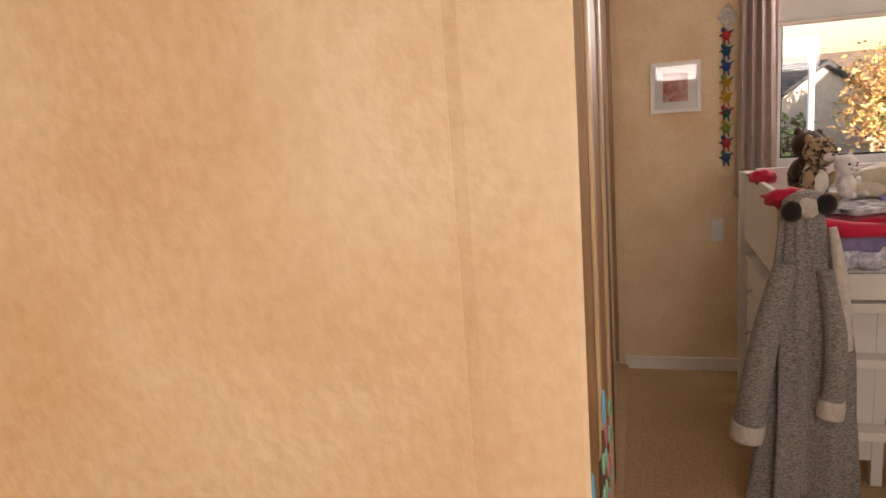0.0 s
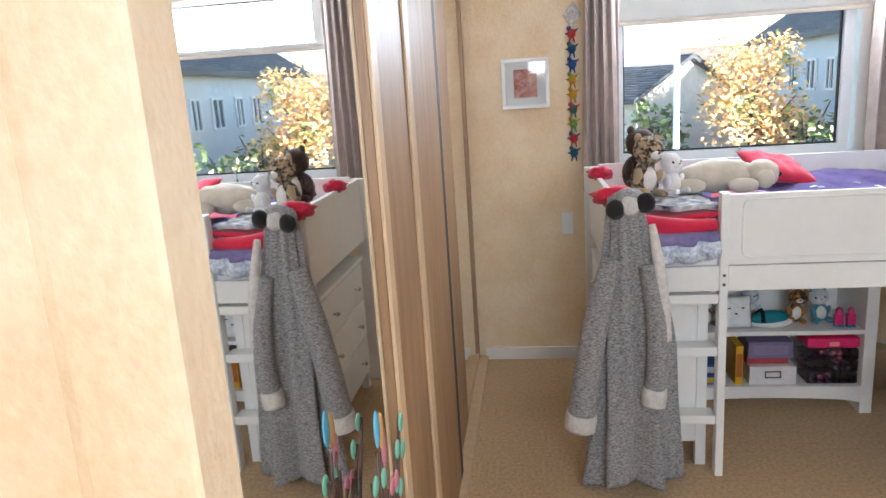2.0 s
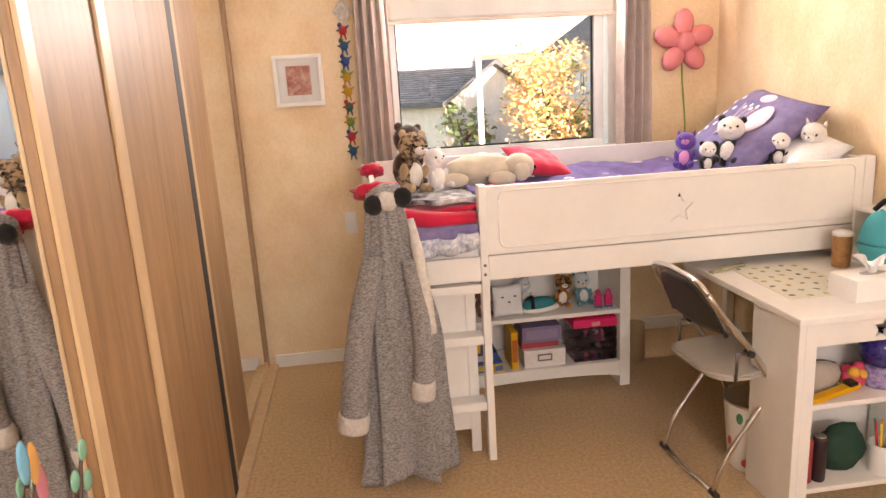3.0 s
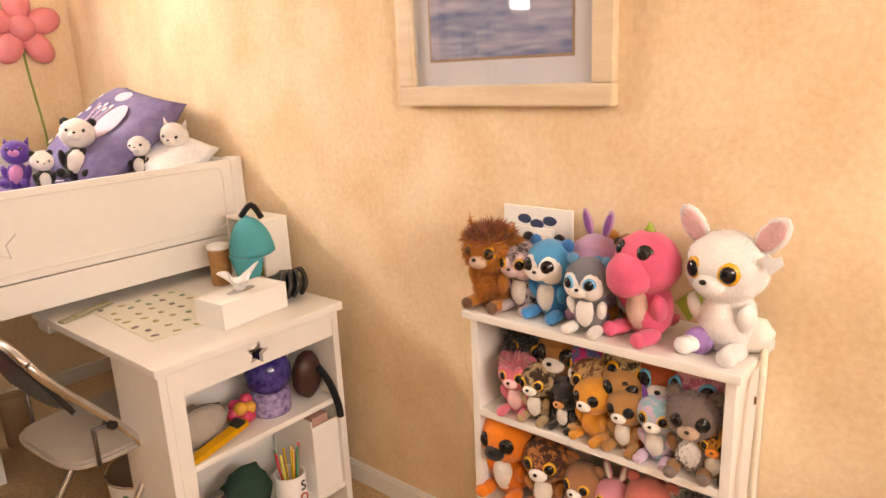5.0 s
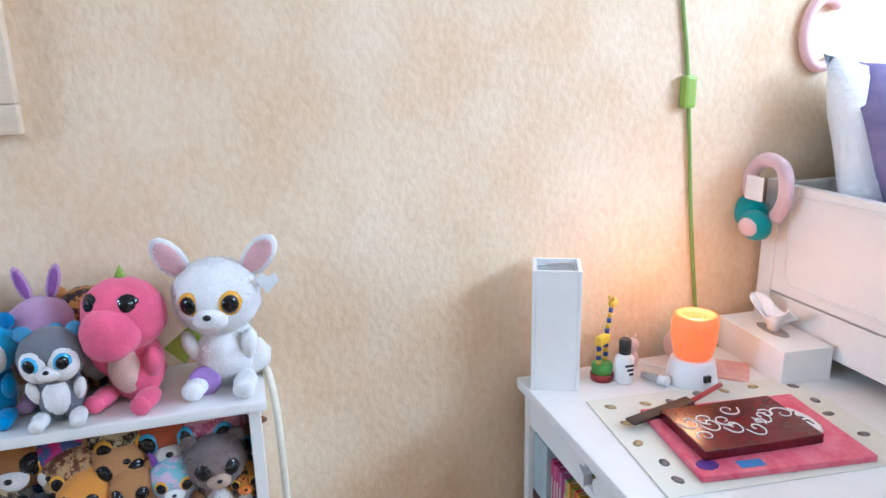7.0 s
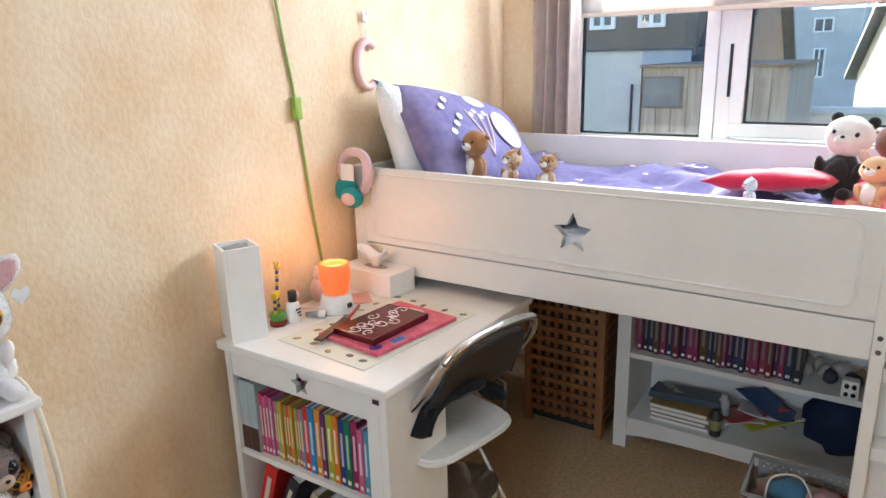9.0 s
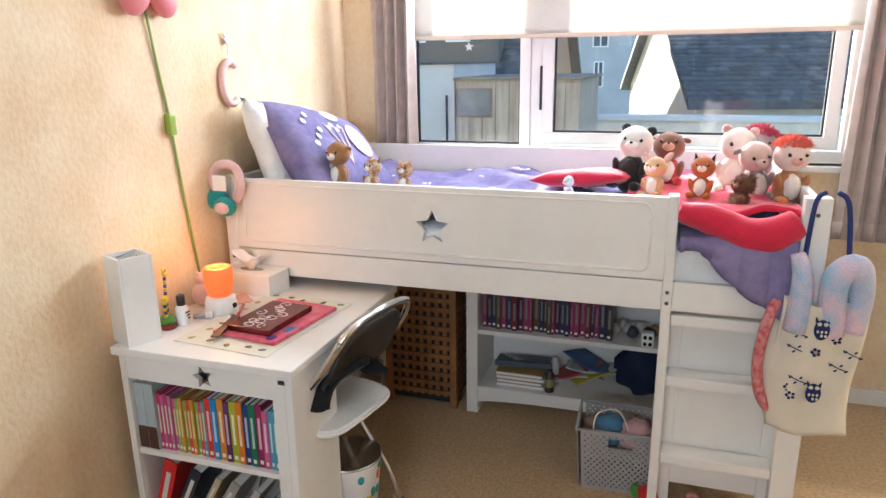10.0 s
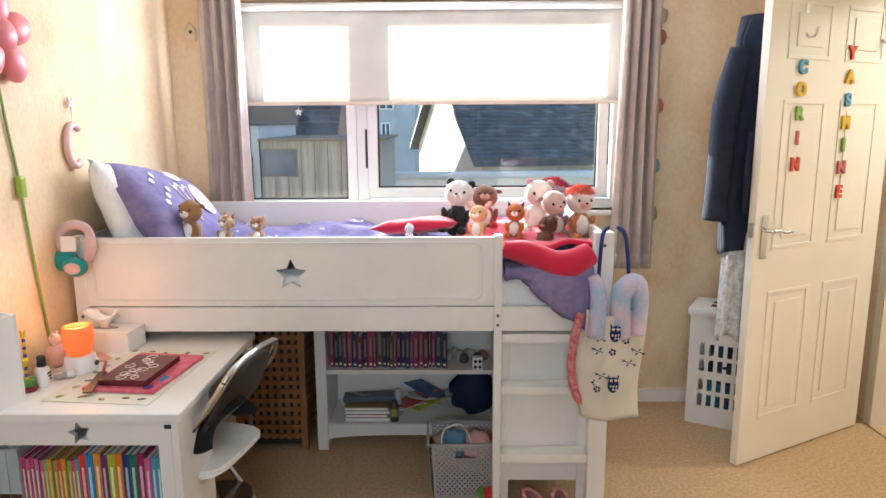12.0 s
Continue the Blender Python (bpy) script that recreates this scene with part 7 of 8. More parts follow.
cor = [(0.138, 0.097), (-0.138, 0.097), (-0.138, -0.097), (0.138, -0.097)]
for k in range(4):
    a, b = cor[k], cor[(k + 1) % 4]
    part("woven_side", basket_wall((*a, 0), (*b, 0), k % 2 == 0), M_GREYPLASTIC, bk, thick=0.003)
part("rim", sweep(bmesh.new(), [(x * 1.1, y * 1.13, 0.235) for x, y in cor + [cor[0]]], 0.006, 8), M_GREYPLASTIC, bk)
part("base", box(bmesh.new(), -0.128, 0.128, -0.09, 0.09, 0, 0.006), M_GREYPLASTIC, bk)
rng = random.Random(8)
for k, (c, lb) in enumerate((((0.45, 0.02, 0.03), "red cloth toy"), ((0.7, 0.4, 0.4), "pink cloth scrap"), ((0.62, 0.6, 0.55), "pale cloth scrap"), ((0.1, 0.25, 0.4), "blue cloth scrap"), ((0.45, 0.3, 0.2), "brown cloth scrap"))):
    single("basket_oddment", ball(bmesh.new(), (0, 0, 0), (0.06, 0.05, 0.055), rough=0.4), fur(c), lb + " lying in the grey basket", "oddment", pose(1.31 - 0.09 + 0.045 * k, -0.43 + rng.uniform(-.03, .03), 0.16 + 0.03 * (k % 2)), "basket contents")
single("white_cable", sweep(bmesh.new(), [(0.10, 0.07, 0.18), (0.09, 0.06, 0.27), (0.02, 0.05, 0.29), (-0.02, 0.06, 0.22), (0.02, 0.03, 0.2)], 0.003, 6, smooth_steps=6), M_PAPER, "white cable looping out of the basket", "cable", pose(1.31, -0.43, 0))

# ---- slippers and strawberry ----
M_SLIP = mat("coral_knit", (0.62, 0.16, 0.17), 0.9, scale=50, second=(0.75, 0.45, 0.42), bump=0.6)
for k, (xx, tw) in enumerate(((1.05, 12), (0.95, -6))):
    s = thing("slipper", "coral knitted slipper on the carpet", "slipper", pose(xx, -0.215, 0, 0, 0, tw) @ Matrix.Diagonal((1, 1, 0.68, 1)), "slippers")
    part("sole", ball(bmesh.new(), (0, 0, 0.012), (0.042, 0.11, 0.012)), M_GREYPLASTIC, s)
    bm = bmesh.new()
    sheet(bm, 24, 12, lambda u, v: (0.045 * math.cos(2 * math.pi * u) * (1 - 0.35 * v), 0.11 * math.sin(2 * math.pi * u) * (1 - 0.25 * v) - 0.015 * v, 0.012 + 0.065 * math.sin(v * 1.6)))
    part("upper", bm, M_SLIP, s, thick=0.006)
    part("cuff", sweep(bmesh.new(), [(0.030 * math.cos(a * 0.6283), -0.015 + 0.078 * math.sin(a * 0.6283), 0.078) for a in range(11)], 0.009, 8, smooth_steps=2), M_SLIP, s)
sb = thing("strawberry_toy", "red knitted strawberry with a green top", "toy", pose(1.215, -0.285, 0))
part("berry", ball(bmesh.new(), (0, 0, 0.035), (0.04, 0.035, 0.035), rough=0.08), fur((0.58, 0.02, 0.02)), sb)
part("leaves", ball(bmesh.new(), (0.035, 0.0, 0.045), (0.018, 0.026, 0.022), rough=0.5, sub=2), fur((0.08, 0.30, 0.04)), sb)

# ---- tote bag on the bed post ----
tb = thing("tote_bag", "cream canvas tote bag printed with navy owls and flowers", "bag", pose(0.79, -0.15, 0.43))
M_CANVAS = mat("canvas", (0.72, 0.66, 0.54), 0.95, fine=400, bump=0.4, scale=8, vary=0.1)
M_NAVYINK = mat("navy_print", (0.01, 0.02, 0.10), 0.8, vary=0.05, bump=0)
def tote(u, v):
    x = -0.108 + 0.216 * u + 0.012 * math.sin(v * 5)
    return (x, 0.028 * math.sin(math.pi * u) + 0.008 * math.sin(u * 9 + v * 3), 0.40 * v + 0.008 * math.sin(u * 8))
part("front", sheet(bmesh.new(), 24, 24, tote), M_CANVAS, tb, thick=0.002)
part("rear", sheet(bmesh.new(), 24, 24, lambda u, v: (tote(u, v)[0], -0.012 * math.sin(math.pi * u), tote(u, v)[2])), M_CANVAS, tb, thick=0.002)
def on_bag(x, z):
    return 0.031 * math.sin(math.pi * (x + 0.108) / 0.216) + 0.006 + 0.004
for ox, oz in ((0.0, 0.33), (0.0, 0.14)):
    o = part("printed_owl", ball(bmesh.new(), (ox, on_bag(ox, oz), oz), (0.020, 0.004, 0.030), sub=3), M_NAVYINK, tb, "navy printed owl")
    for s in (-1, 1):
        part("owl_eye", ball(bmesh.new(), (ox + s * 0.008, on_bag(ox, oz) + 0.003, oz + 0.018), (0.006, 0.002, 0.006), sub=2), M_CANVAS, o)
        part("owl_ear", cyl(bmesh.new(), (ox + s * 0.013, on_bag(ox, oz), oz + 0.022), (ox + s * 0.018, on_bag(ox, oz), oz + 0.036), 0.005, 0.001, 8), M_NAVYINK, o)
    for k in range(5):
        part("owl_feather", ball(bmesh.new(), (ox - 0.010 + 0.010 * (k % 3), on_bag(ox, oz) + 0.0035, oz - 0.004 - 0.012 * (k // 3)), (0.004, 0.002, 0.005), sub=1), M_CANVAS, o)
rng = random.Random(6)
for k in range(12):
    fx, fz = rng.uniform(-0.09, 0.09), rng.uniform(0.03, 0.37)
    if abs(fx) < 0.035 and min(abs(fz - 0.33), abs(fz - 0.14)) < 0.05:
        continue
    y = on_bag(fx, fz) - 0.002
    if k % 2:
        bm = bmesh.new()
        for p in range(5):
            a = p * 1.2566
            ball(bm, (fx + 0.009 * math.cos(a), y, fz + 0.009 * math.sin(a)), (0.0055, 0.0025, 0.0055), sub=1)
        part("printed_flower", bm, M_NAVYINK, tb)
    else:
        bm = sweep(bmesh.new(), [(fx - 0.025, y, fz - 0.008), (fx, y + 0.001, fz), (fx + 0.025, y, fz + 0.012)], 0.0016, 5, smooth_steps=3)
        for p in range(4):
            ball(bm, (fx - 0.02 + 0.013 * p, y, fz + 0.008 * (1 if p % 2 else -1)), (0.006, 0.002, 0.003), (0, 40, 0), sub=1)
        part("printed_sprig", bm, M_NAVYINK, tb)
for s in (-1, 1):
    part("strap", sweep(bmesh.new(), [(s * 0.06, 0.0, 0.40), (s * 0.052, -0.02, 0.55), (s * 0.04, -0.04, 0.67), (s * 0.015, -0.06, 0.695)], 0.007, 8, smooth_steps=4), mat("navy_strap", (0.015, 0.03, 0.14), 0.8), tb, "navy strap")
M_FLUFF = mat("rainbow_fluff", (0.30, 0.50, 0.70), 0.95, scale=14, fine=200, second=(0.80, 0.55, 0.62), bump=0.8)
fl = thing("fluffy_scarf", "pastel rainbow fluffy scarf stuffed in the bag", "scarf", pose(0.79, -0.145, 0.80))
part("loop", sweep(bmesh.new(), [(0.06, 0, -0.06), (0.055, 0.0, 0.08), (0.075, -0.01, 0.16)], [0.035, 0.03, 0.02], 10, smooth_steps=4), M_FLUFF, fl)
part("loop", sweep(bmesh.new(), [(-0.03, 0, -0.06), (-0.02, 0.02, 0.10), (-0.07, 0.015, 0.14), (-0.09, 0.0, 0.05), (-0.08, 0, -0.05)], [0.035, 0.036, 0.034, 0.032, 0.03], 10, smooth_steps=5), M_FLUFF, fl)
M_ROPE = mat("pink_knit", (0.48, 0.07, 0.09), 0.9, scale=60, second=(0.66, 0.30, 0.29), bump=0.7)
single("knitted_cord", sweep(bmesh.new(), [(0.90, -0.165, 0.82), (0.925, -0.15, 0.74), (0.935, -0.15, 0.62), (0.915, -0.15, 0.52), (0.86, -0.165, 0.45)], 0.016, 10, smooth_steps=6), M_ROPE, "pink knitted cord hanging beside the bag", "cord")
single("white_cloth_bag", ball(bmesh.new(), (0, 0, 0), (0.05, 0.03, 0.12), rough=0.25), M_CANVAS, "white cloth bag hanging behind the tote", "bag", pose(0.885, -0.175, 0.64))

# ---- dressing gown ----
rb = thing("dressing_gown", "grey fleece dressing gown with panda hood on the bed post", "dressing gown", pose(0.868, 2.655, 0.045))
M_FLEECE = mat("grey_fleece", (0.56, 0.54, 0.53), 0.95, scale=95, fine=240, bump=1.0, second=(0.20, 0.19, 0.185), sheen=0.2, dist=0.009, stretch=(1, 1, 2.2), edge=0.16)
M_CUFF = mat("white_fleece", (0.78, 0.74, 0.69), 0.98, scale=60, fine=200, bump=0.9, vary=0.15, dist=0.01)
def gown(u, v):
    z = 1.07 * v
    a = 2 * math.pi * u
    w = 0.082 * (1 - v) ** 0.8 + 0.05 + 0.02 * math.exp(-((v - 0.55) / 0.2) ** 2)
    dpt = 0.062 * (1 - 0.45 * v)
    fold = 1 + (0.34 * (1 - v) + 0.08) * math.sin(6 * a + 1.2 * math.sin(3 * v) + 0.6) * (1 - 0.5 * v) + 0.09 * math.sin(11 * a + 4 * v) + 0.05 * math.sin(17 * a + 2 * v)
    x = w * math.cos(a) * fold + 0.012 * math.sin(v * 4) - 0.03 * (1 - v) * 0
    return (x, -0.01 + dpt * math.sin(a) * fold, z + 0.02 * math.sin(3 * a) * (1 - v))
part("body", sheet(bmesh.new(), 132, 48, gown), M_FLEECE, rb, thick=0.006)
for pts, rs in (([(-0.06, -0.04, 0.86), (-0.115, -0.07, 0.66), (-0.155, -0.08, 0.45), (-0.175, -0.075, 0.30)], [0.035, 0.045, 0.048, 0.050]), ([(0.06, -0.05, 0.84), (0.085, -0.085, 0.65), (0.085, -0.09, 0.48), (0.078, -0.09, 0.40)], [0.034, 0.036, 0.036, 0.036])):
    part("sleeve", sweep(bmesh.new(), pts, rs, 16, smooth_steps=7), M_FLEECE, rb)
    e, dd = Vector(pts[-1]), (Vector(pts[-1]) - Vector(pts[-2])).normalized()
    part("cuff", sweep(bmesh.new(), [e - dd * 0.005, e + dd * 0.02, e + dd * 0.06], [rs[-1] + 0.004, rs[-1] + 0.008, rs[-1] + 0.006], 16, smooth_steps=3), M_CUFF, rb, "white fleece cuff")
part("trim", sweep(bmesh.new(), [(0.072, -0.055, 0.98), (0.09, -0.07, 0.86), (0.105, -0.085, 0.72), (0.112, -0.09, 0.58)], [0.012, 0.02, 0.022, 0.024], 10, smooth_steps=6), M_CUFF, rb, "white fleece front edging")
part("hood", ball(bmesh.new(), (0.0, -0.01, 1.05), (0.06, 0.05, 0.05), rough=0.2), M_FLEECE, rb)
part("hood_face", ball(bmesh.new(), (0.0, -0.05, 1.045), (0.035, 0.02, 0.035), rough=0.15), M_CUFF, rb)
for xx, zz in ((-0.048, 1.035), (0.052, 1.055)):
    part("hood_ear", ball(bmesh.new(), (xx, -0.055, zz), (0.032, 0.02, 0.035), rough=0.1), fur(BK), rb, "black hood ear")
single("red_frill", ball(bmesh.new(), (0, 0, 0), (0.07, 0.035, 0.035), rough=0.5), M_RED, "red fleece frill over the bed post", "blanket", pose(0.83, 2.72, 1.105))
single("red_frill", ball(bmesh.new(), (0, 0, 0), (0.05, 0.04, 0.03), rough=0.5), M_RED, "red fleece frill at the bed end", "blanket", pose(0.84, 3.30, 1.115))

# ---- laundry hamper ----
hm = thing("laundry_hamper", "white plastic laundry hamper with slotted sides and lid", "laundry hamper", pose(-0.052, -1.050, 0, 0, 0, -29))
HX, HY, HZ = 0.21, 0.115, 0.56
def slotted(nx, nz, wx, h0, h1, bands):
    """A flat wall from -wx to wx with rows of upright slots."""
    bm = bmesh.new()
    step = 2 * wx / nx
    for i in range(nx):
        x0, x1 = -wx + i * step, -wx + (i + 1) * step
        zs = [h0] + [q for b in bands for q in b] + [h1]
        for k in range(0, len(zs), 2):
            box(bm, x0, x1, -0.002, 0.002, zs[k], zs[k + 1])
        if 0 < i < nx - 1:
            for b0, b1 in bands:
                box(bm, x0, x0 + step * 0.22, -0.002, 0.002, b0, b1)
                box(bm, x1 - step * 0.22, x1, -0.002, 0.002, b0, b1)
        else:
            for b0, b1 in bands:
                box(bm, x0, x1, -0.002, 0.002, b0, b1)
    return bm
BANDS = [(0.10, 0.16), (0.18, 0.24), (0.28, 0.34), (0.36, 0.42)]
for s in (-1, 1):
    o = part("slotted_side", slotted(10, 4, HX, 0.0, HZ, BANDS), M_WHITEPLASTIC, hm)
    o.matrix_local = pose(0, s * HY, 0)
    o = part("slotted_side", slotted(6, 4, HY, 0.0, HZ, BANDS), M_WHITEPLASTIC, hm)
    o.matrix_local = pose(s * HX, 0, 0, 0, 0, 90)
part("base", box(bmesh.new(), -HX, HX, -HY, HY, 0, 0.01), M_WHITEPLASTIC, hm)
ld = part("lid", box(bmesh.new(), -HX - 0.015, HX + 0.015, -HY - 0.015, HY + 0.015, HZ, HZ + 0.035, 0.014), M_WHITEPLASTIC, hm)
for i in range(5):
    for j in range(2):
        # Slots are thin dark plates that colour in the shade of openings.
        part("lid_slot_shade", box(bmesh.new(), -0.15 + 0.06 * i, -0.11 + 0.06 * i, -0.06 + 0.07 * j, -0.015 + 0.07 * j, HZ + 0.0345, HZ + 0.0358), M_DARK, ld)
rng = random.Random(9)
for k in range(14):
    single("washing", ball(bmesh.new(), (0, 0, 0), (0.07, 0.05, 0.05), rough=0.4, sub=2), fur(rng.choice([(0.02, 0.03, 0.06), (0.05, 0.12, 0.2), (0.4, 0.38, 0.36), (0.03, 0.2, 0.25)])), "crumpled clothes inside the laundry hamper", "clothes", pose(-0.052 + rng.uniform(-0.09, 0.09), -1.05 + rng.uniform(-0.05, 0.05), 0.06 + 0.028 * k), "washing")

# ---- coat and dress behind the door ----
M_DENIM = mat("dark_denim", (0.010, 0.018, 0.040), 0.9, scale=20, fine=260, bump=0.4, vary=0.4)
ct = thing("denim_coat", "dark blue belted coat hanging behind the open door", "coat", pose(DH.x, DH.y, 0, 0, 0, dang))
cx0 = DW - 0.12
def coat(u, v):
    a = 2 * math.pi * u
    z = 0.94 + 0.98 * v
    w = (0.115 - 0.035 * v + 0.02 * math.sin(v * 7)) * (1 - 0.55 * max(0, v - 0.9) / 0.1)
    return (cx0 + 0.03 + w * math.cos(a) * (1 + 0.08 * math.sin(4 * a + v * 3)), -0.13 + 0.07 * math.sin(a) * (1 + 0.12 * math.sin(5 * a)), z + 0.015 * math.sin(2 * a) * (1 - v))
part("body", sheet(bmesh.new(), 48, 30, coat), M_DENIM, ct, thick=0.006)
part("sleeve", sweep(bmesh.new(), [(cx0 + 0.09, -0.15, 1.78), (cx0 + 0.15, -0.16, 1.55), (cx0 + 0.175, -0.15, 1.25), (cx0 + 0.19, -0.15, 1.08)], [0.05, 0.055, 0.052, 0.05], 14, smooth_steps=6), M_DENIM, ct)
part("belt", sweep(bmesh.new(), [(cx0 + 0.12, -0.05, 1.45), (cx0 + 0.14, -0.045, 1.30), (cx0 + 0.13, -0.05, 1.12)], 0.012, 8, smooth_steps=4), M_DENIM, ct)
part("hanging_hook", sweep(bmesh.new(), [(cx0 + 0.03, -0.036, 2.095), (cx0 + 0.03, -0.05, 1.95), (cx0 + 0.03, -0.13, 1.90)], 0.005, 8, smooth_steps=4), M_CHROME, ct)
dr = thing("patterned_dress", "white dress with grey pattern hanging behind the door", "dress", pose(DH.x, DH.y, 0, 0, 0, dang))
def dress(u, v):
    a = 2 * math.pi * u
    return (DW - 0.06 + (0.085 - 0.02 * v) * math.cos(a) * (1 + 0.15 * math.sin(5 * a)), -0.12 + 0.045 * math.sin(a) * (1 + 0.2 * math.sin(6 * a)), 0.56 + 0.48 * v + 0.02 * math.sin(3 * a))
part("skirt", sheet(bmesh.new(), 40, 14, dress), mat("grey_floral", (0.74, 0.73, 0.72), 0.9, scale=30, second=(0.35, 0.37, 0.40), bump=0.3), dr, thick=0.003)
single("orange_tag", prism(bmesh.new(), [(0, 0), (0.06, 0.01), (0.05, 0.03), (0.0, 0.025)], 0, 0.004), cover_mat((0.65, 0.22, 0.03)), "orange cord ends hanging by the door edge", "cord", pose(0.10, -0.68, 1.0, 0, 0, 20))

# ---- letters on the door ----
LC = [(0.72, 0.42, 0.02), (0.65, 0.08, 0.04), (0.55, 0.12, 0.15), (0.25, 0.42, 0.08), (0.70, 0.45, 0.02), (0.08, 0.30, 0.45)]
for txt, xs, zs in (("CORIN", 0.665, (1.708, 1.619, 1.522, 1.422, 1.314)), ("YASMINE", 0.345, (1.775, 1.676, 1.579, 1.483, 1.387, 1.29, 1.184))):
    for k, (chx, z) in enumerate(zip(txt, zs)):
        cv = bpy.data.curves.new("letter", "FONT")
        cv.body, cv.size, cv.extrude, cv.bevel_depth, cv.align_x, cv.align_y = chx, 0.072, 0.004, 0.0015, "CENTER", "CENTER"
        cv.offset = 0.003
        cv.materials.append(cover_mat(LC[(k * 5 + len(txt)) % 6]))
        o = new("door_letter", cv)
        o.matrix_world = door.matrix_world @ pose(xs, 0.008, z, 90, 0, 180)
        tagged(o, "bright wooden letter stuck on the cream door", "letter", "door letters")

# ---- strings of ornaments by the south curtain ----
so = thing("ornament_string", "hanging string of small ornaments beside the curtain", "ornament", pose(0.335, YS + 0.015, 0.95))
part("cord", cyl(bmesh.new(), (0, 0, 0.05), (0, 0, 1.2), 0.0015, n=6), M_BROWNWIRE, so)
for z, c in ((0.08, (0.35, 0.3, 0.2)), (0.32, (0.2, 0.35, 0.4)), (0.62, (0.5, 0.15, 0.1)), (0.95, (0.3, 0.1, 0.05)), (1.05, (0.4, 0.3, 0.2))):
    part("ornament", ball(bmesh.new(), (-0.005, 0.01, z), (0.02, 0.012, 0.035), rough=0.3, sub=2), cover_mat(c), so)
st = thing("window_charm", "small white star charm hanging in the window", "ornament", pose(2.15, YS - 0.05, 1.56))
part("cord", cyl(bmesh.new(), (0, 0, 0), (0, 0, 0.3), 0.001, n=6), M_PAPER, st)
part("star", prism(bmesh.new(), star(0, -0.01, 0.022, 0.010), -0.002, 0.002), M_PAPER, st)
# Unseen fitting, added only to go with the hall's fill lamp.
hl = thing("hall_fill_disc", "unseen round white disc added above the hall fill light", "ceiling light", pose(-1.35, -0.55, 2.30), kind="structure")
part("shade", lathe(bmesh.new(), [(0.16, 0.0), (0.165, 0.006), (0.16, 0.04)], 32), M_WHITEPLASTIC, hl)

# ---- outside ----
GZ = -2.7
M_GRASS = mat("grass", (0.09, 0.13, 0.035), 0.95, scale=0.6, fine=14, second=(0.16, 0.15, 0.06), bump=0.5, dist=0.05)
M_HARL = mat("pale_harling", (0.76, 0.77, 0.79), 0.9, scale=1.5, fine=40, bump=0.3, vary=0.1)
M_GREYHARL = mat("grey_harling", (0.52, 0.54, 0.58), 0.9, scale=1.5, fine=40, bump=0.3, vary=0.15)
M_SLATE = mat("slate_roof", (0.11, 0.12, 0.135), 0.6, scale=3, fine=20, vary=0.4, bump=0.6, stretch=(3, 3, 6), dist=0.02)
M_SLATE_PALE = mat("pale_slate", (0.15, 0.16, 0.18), 0.55, scale=3, fine=20, vary=0.4, bump=0.6, dist=0.02)
M_SLATE_DARK = mat("dark_slate", (0.08, 0.085, 0.095), 0.6, scale=3, fine=20, vary=0.4, bump=0.6, dist=0.02)
M_BROWNROOF = mat("brown_tile_roof", (0.27, 0.215, 0.175), 0.85, scale=3, fine=20, vary=0.3, bump=0.5)
M_PANE = mat("house_pane", (0.10, 0.13, 0.17), 0.1, vary=0.3)
M_TIMBER = mat("weathered_timber", (0.50, 0.45, 0.40), 0.9, scale=3, fine=30, second=(0.32, 0.26, 0.21), stretch=(6, 6, 0.4))
M_BROWNWALL = mat("brown_wall", (0.20, 0.17, 0.15), 0.9, scale=3, fine=30)
M_LIGHTWALL = mat("sunlit_render", (0.80, 0.76, 0.68), 0.9)
M_BRICK = mat("chimney", (0.42, 0.30, 0.20), 0.9)
single("ground", box(bmesh.new(), -400, 400, -400, 400, GZ - 0.3, GZ), M_GRASS, "rough grass and gardens below the windows", "ground", kind="structure")
single("road", box(bmesh.new(), -60, 60, 10.2, 13.5, GZ, GZ + 0.02), mat("asphalt", (0.06, 0.06, 0.062), 0.9, fine=60), "grey asphalt road in front of the houses", "road", kind="structure")


tile_rng = random.Random(77)


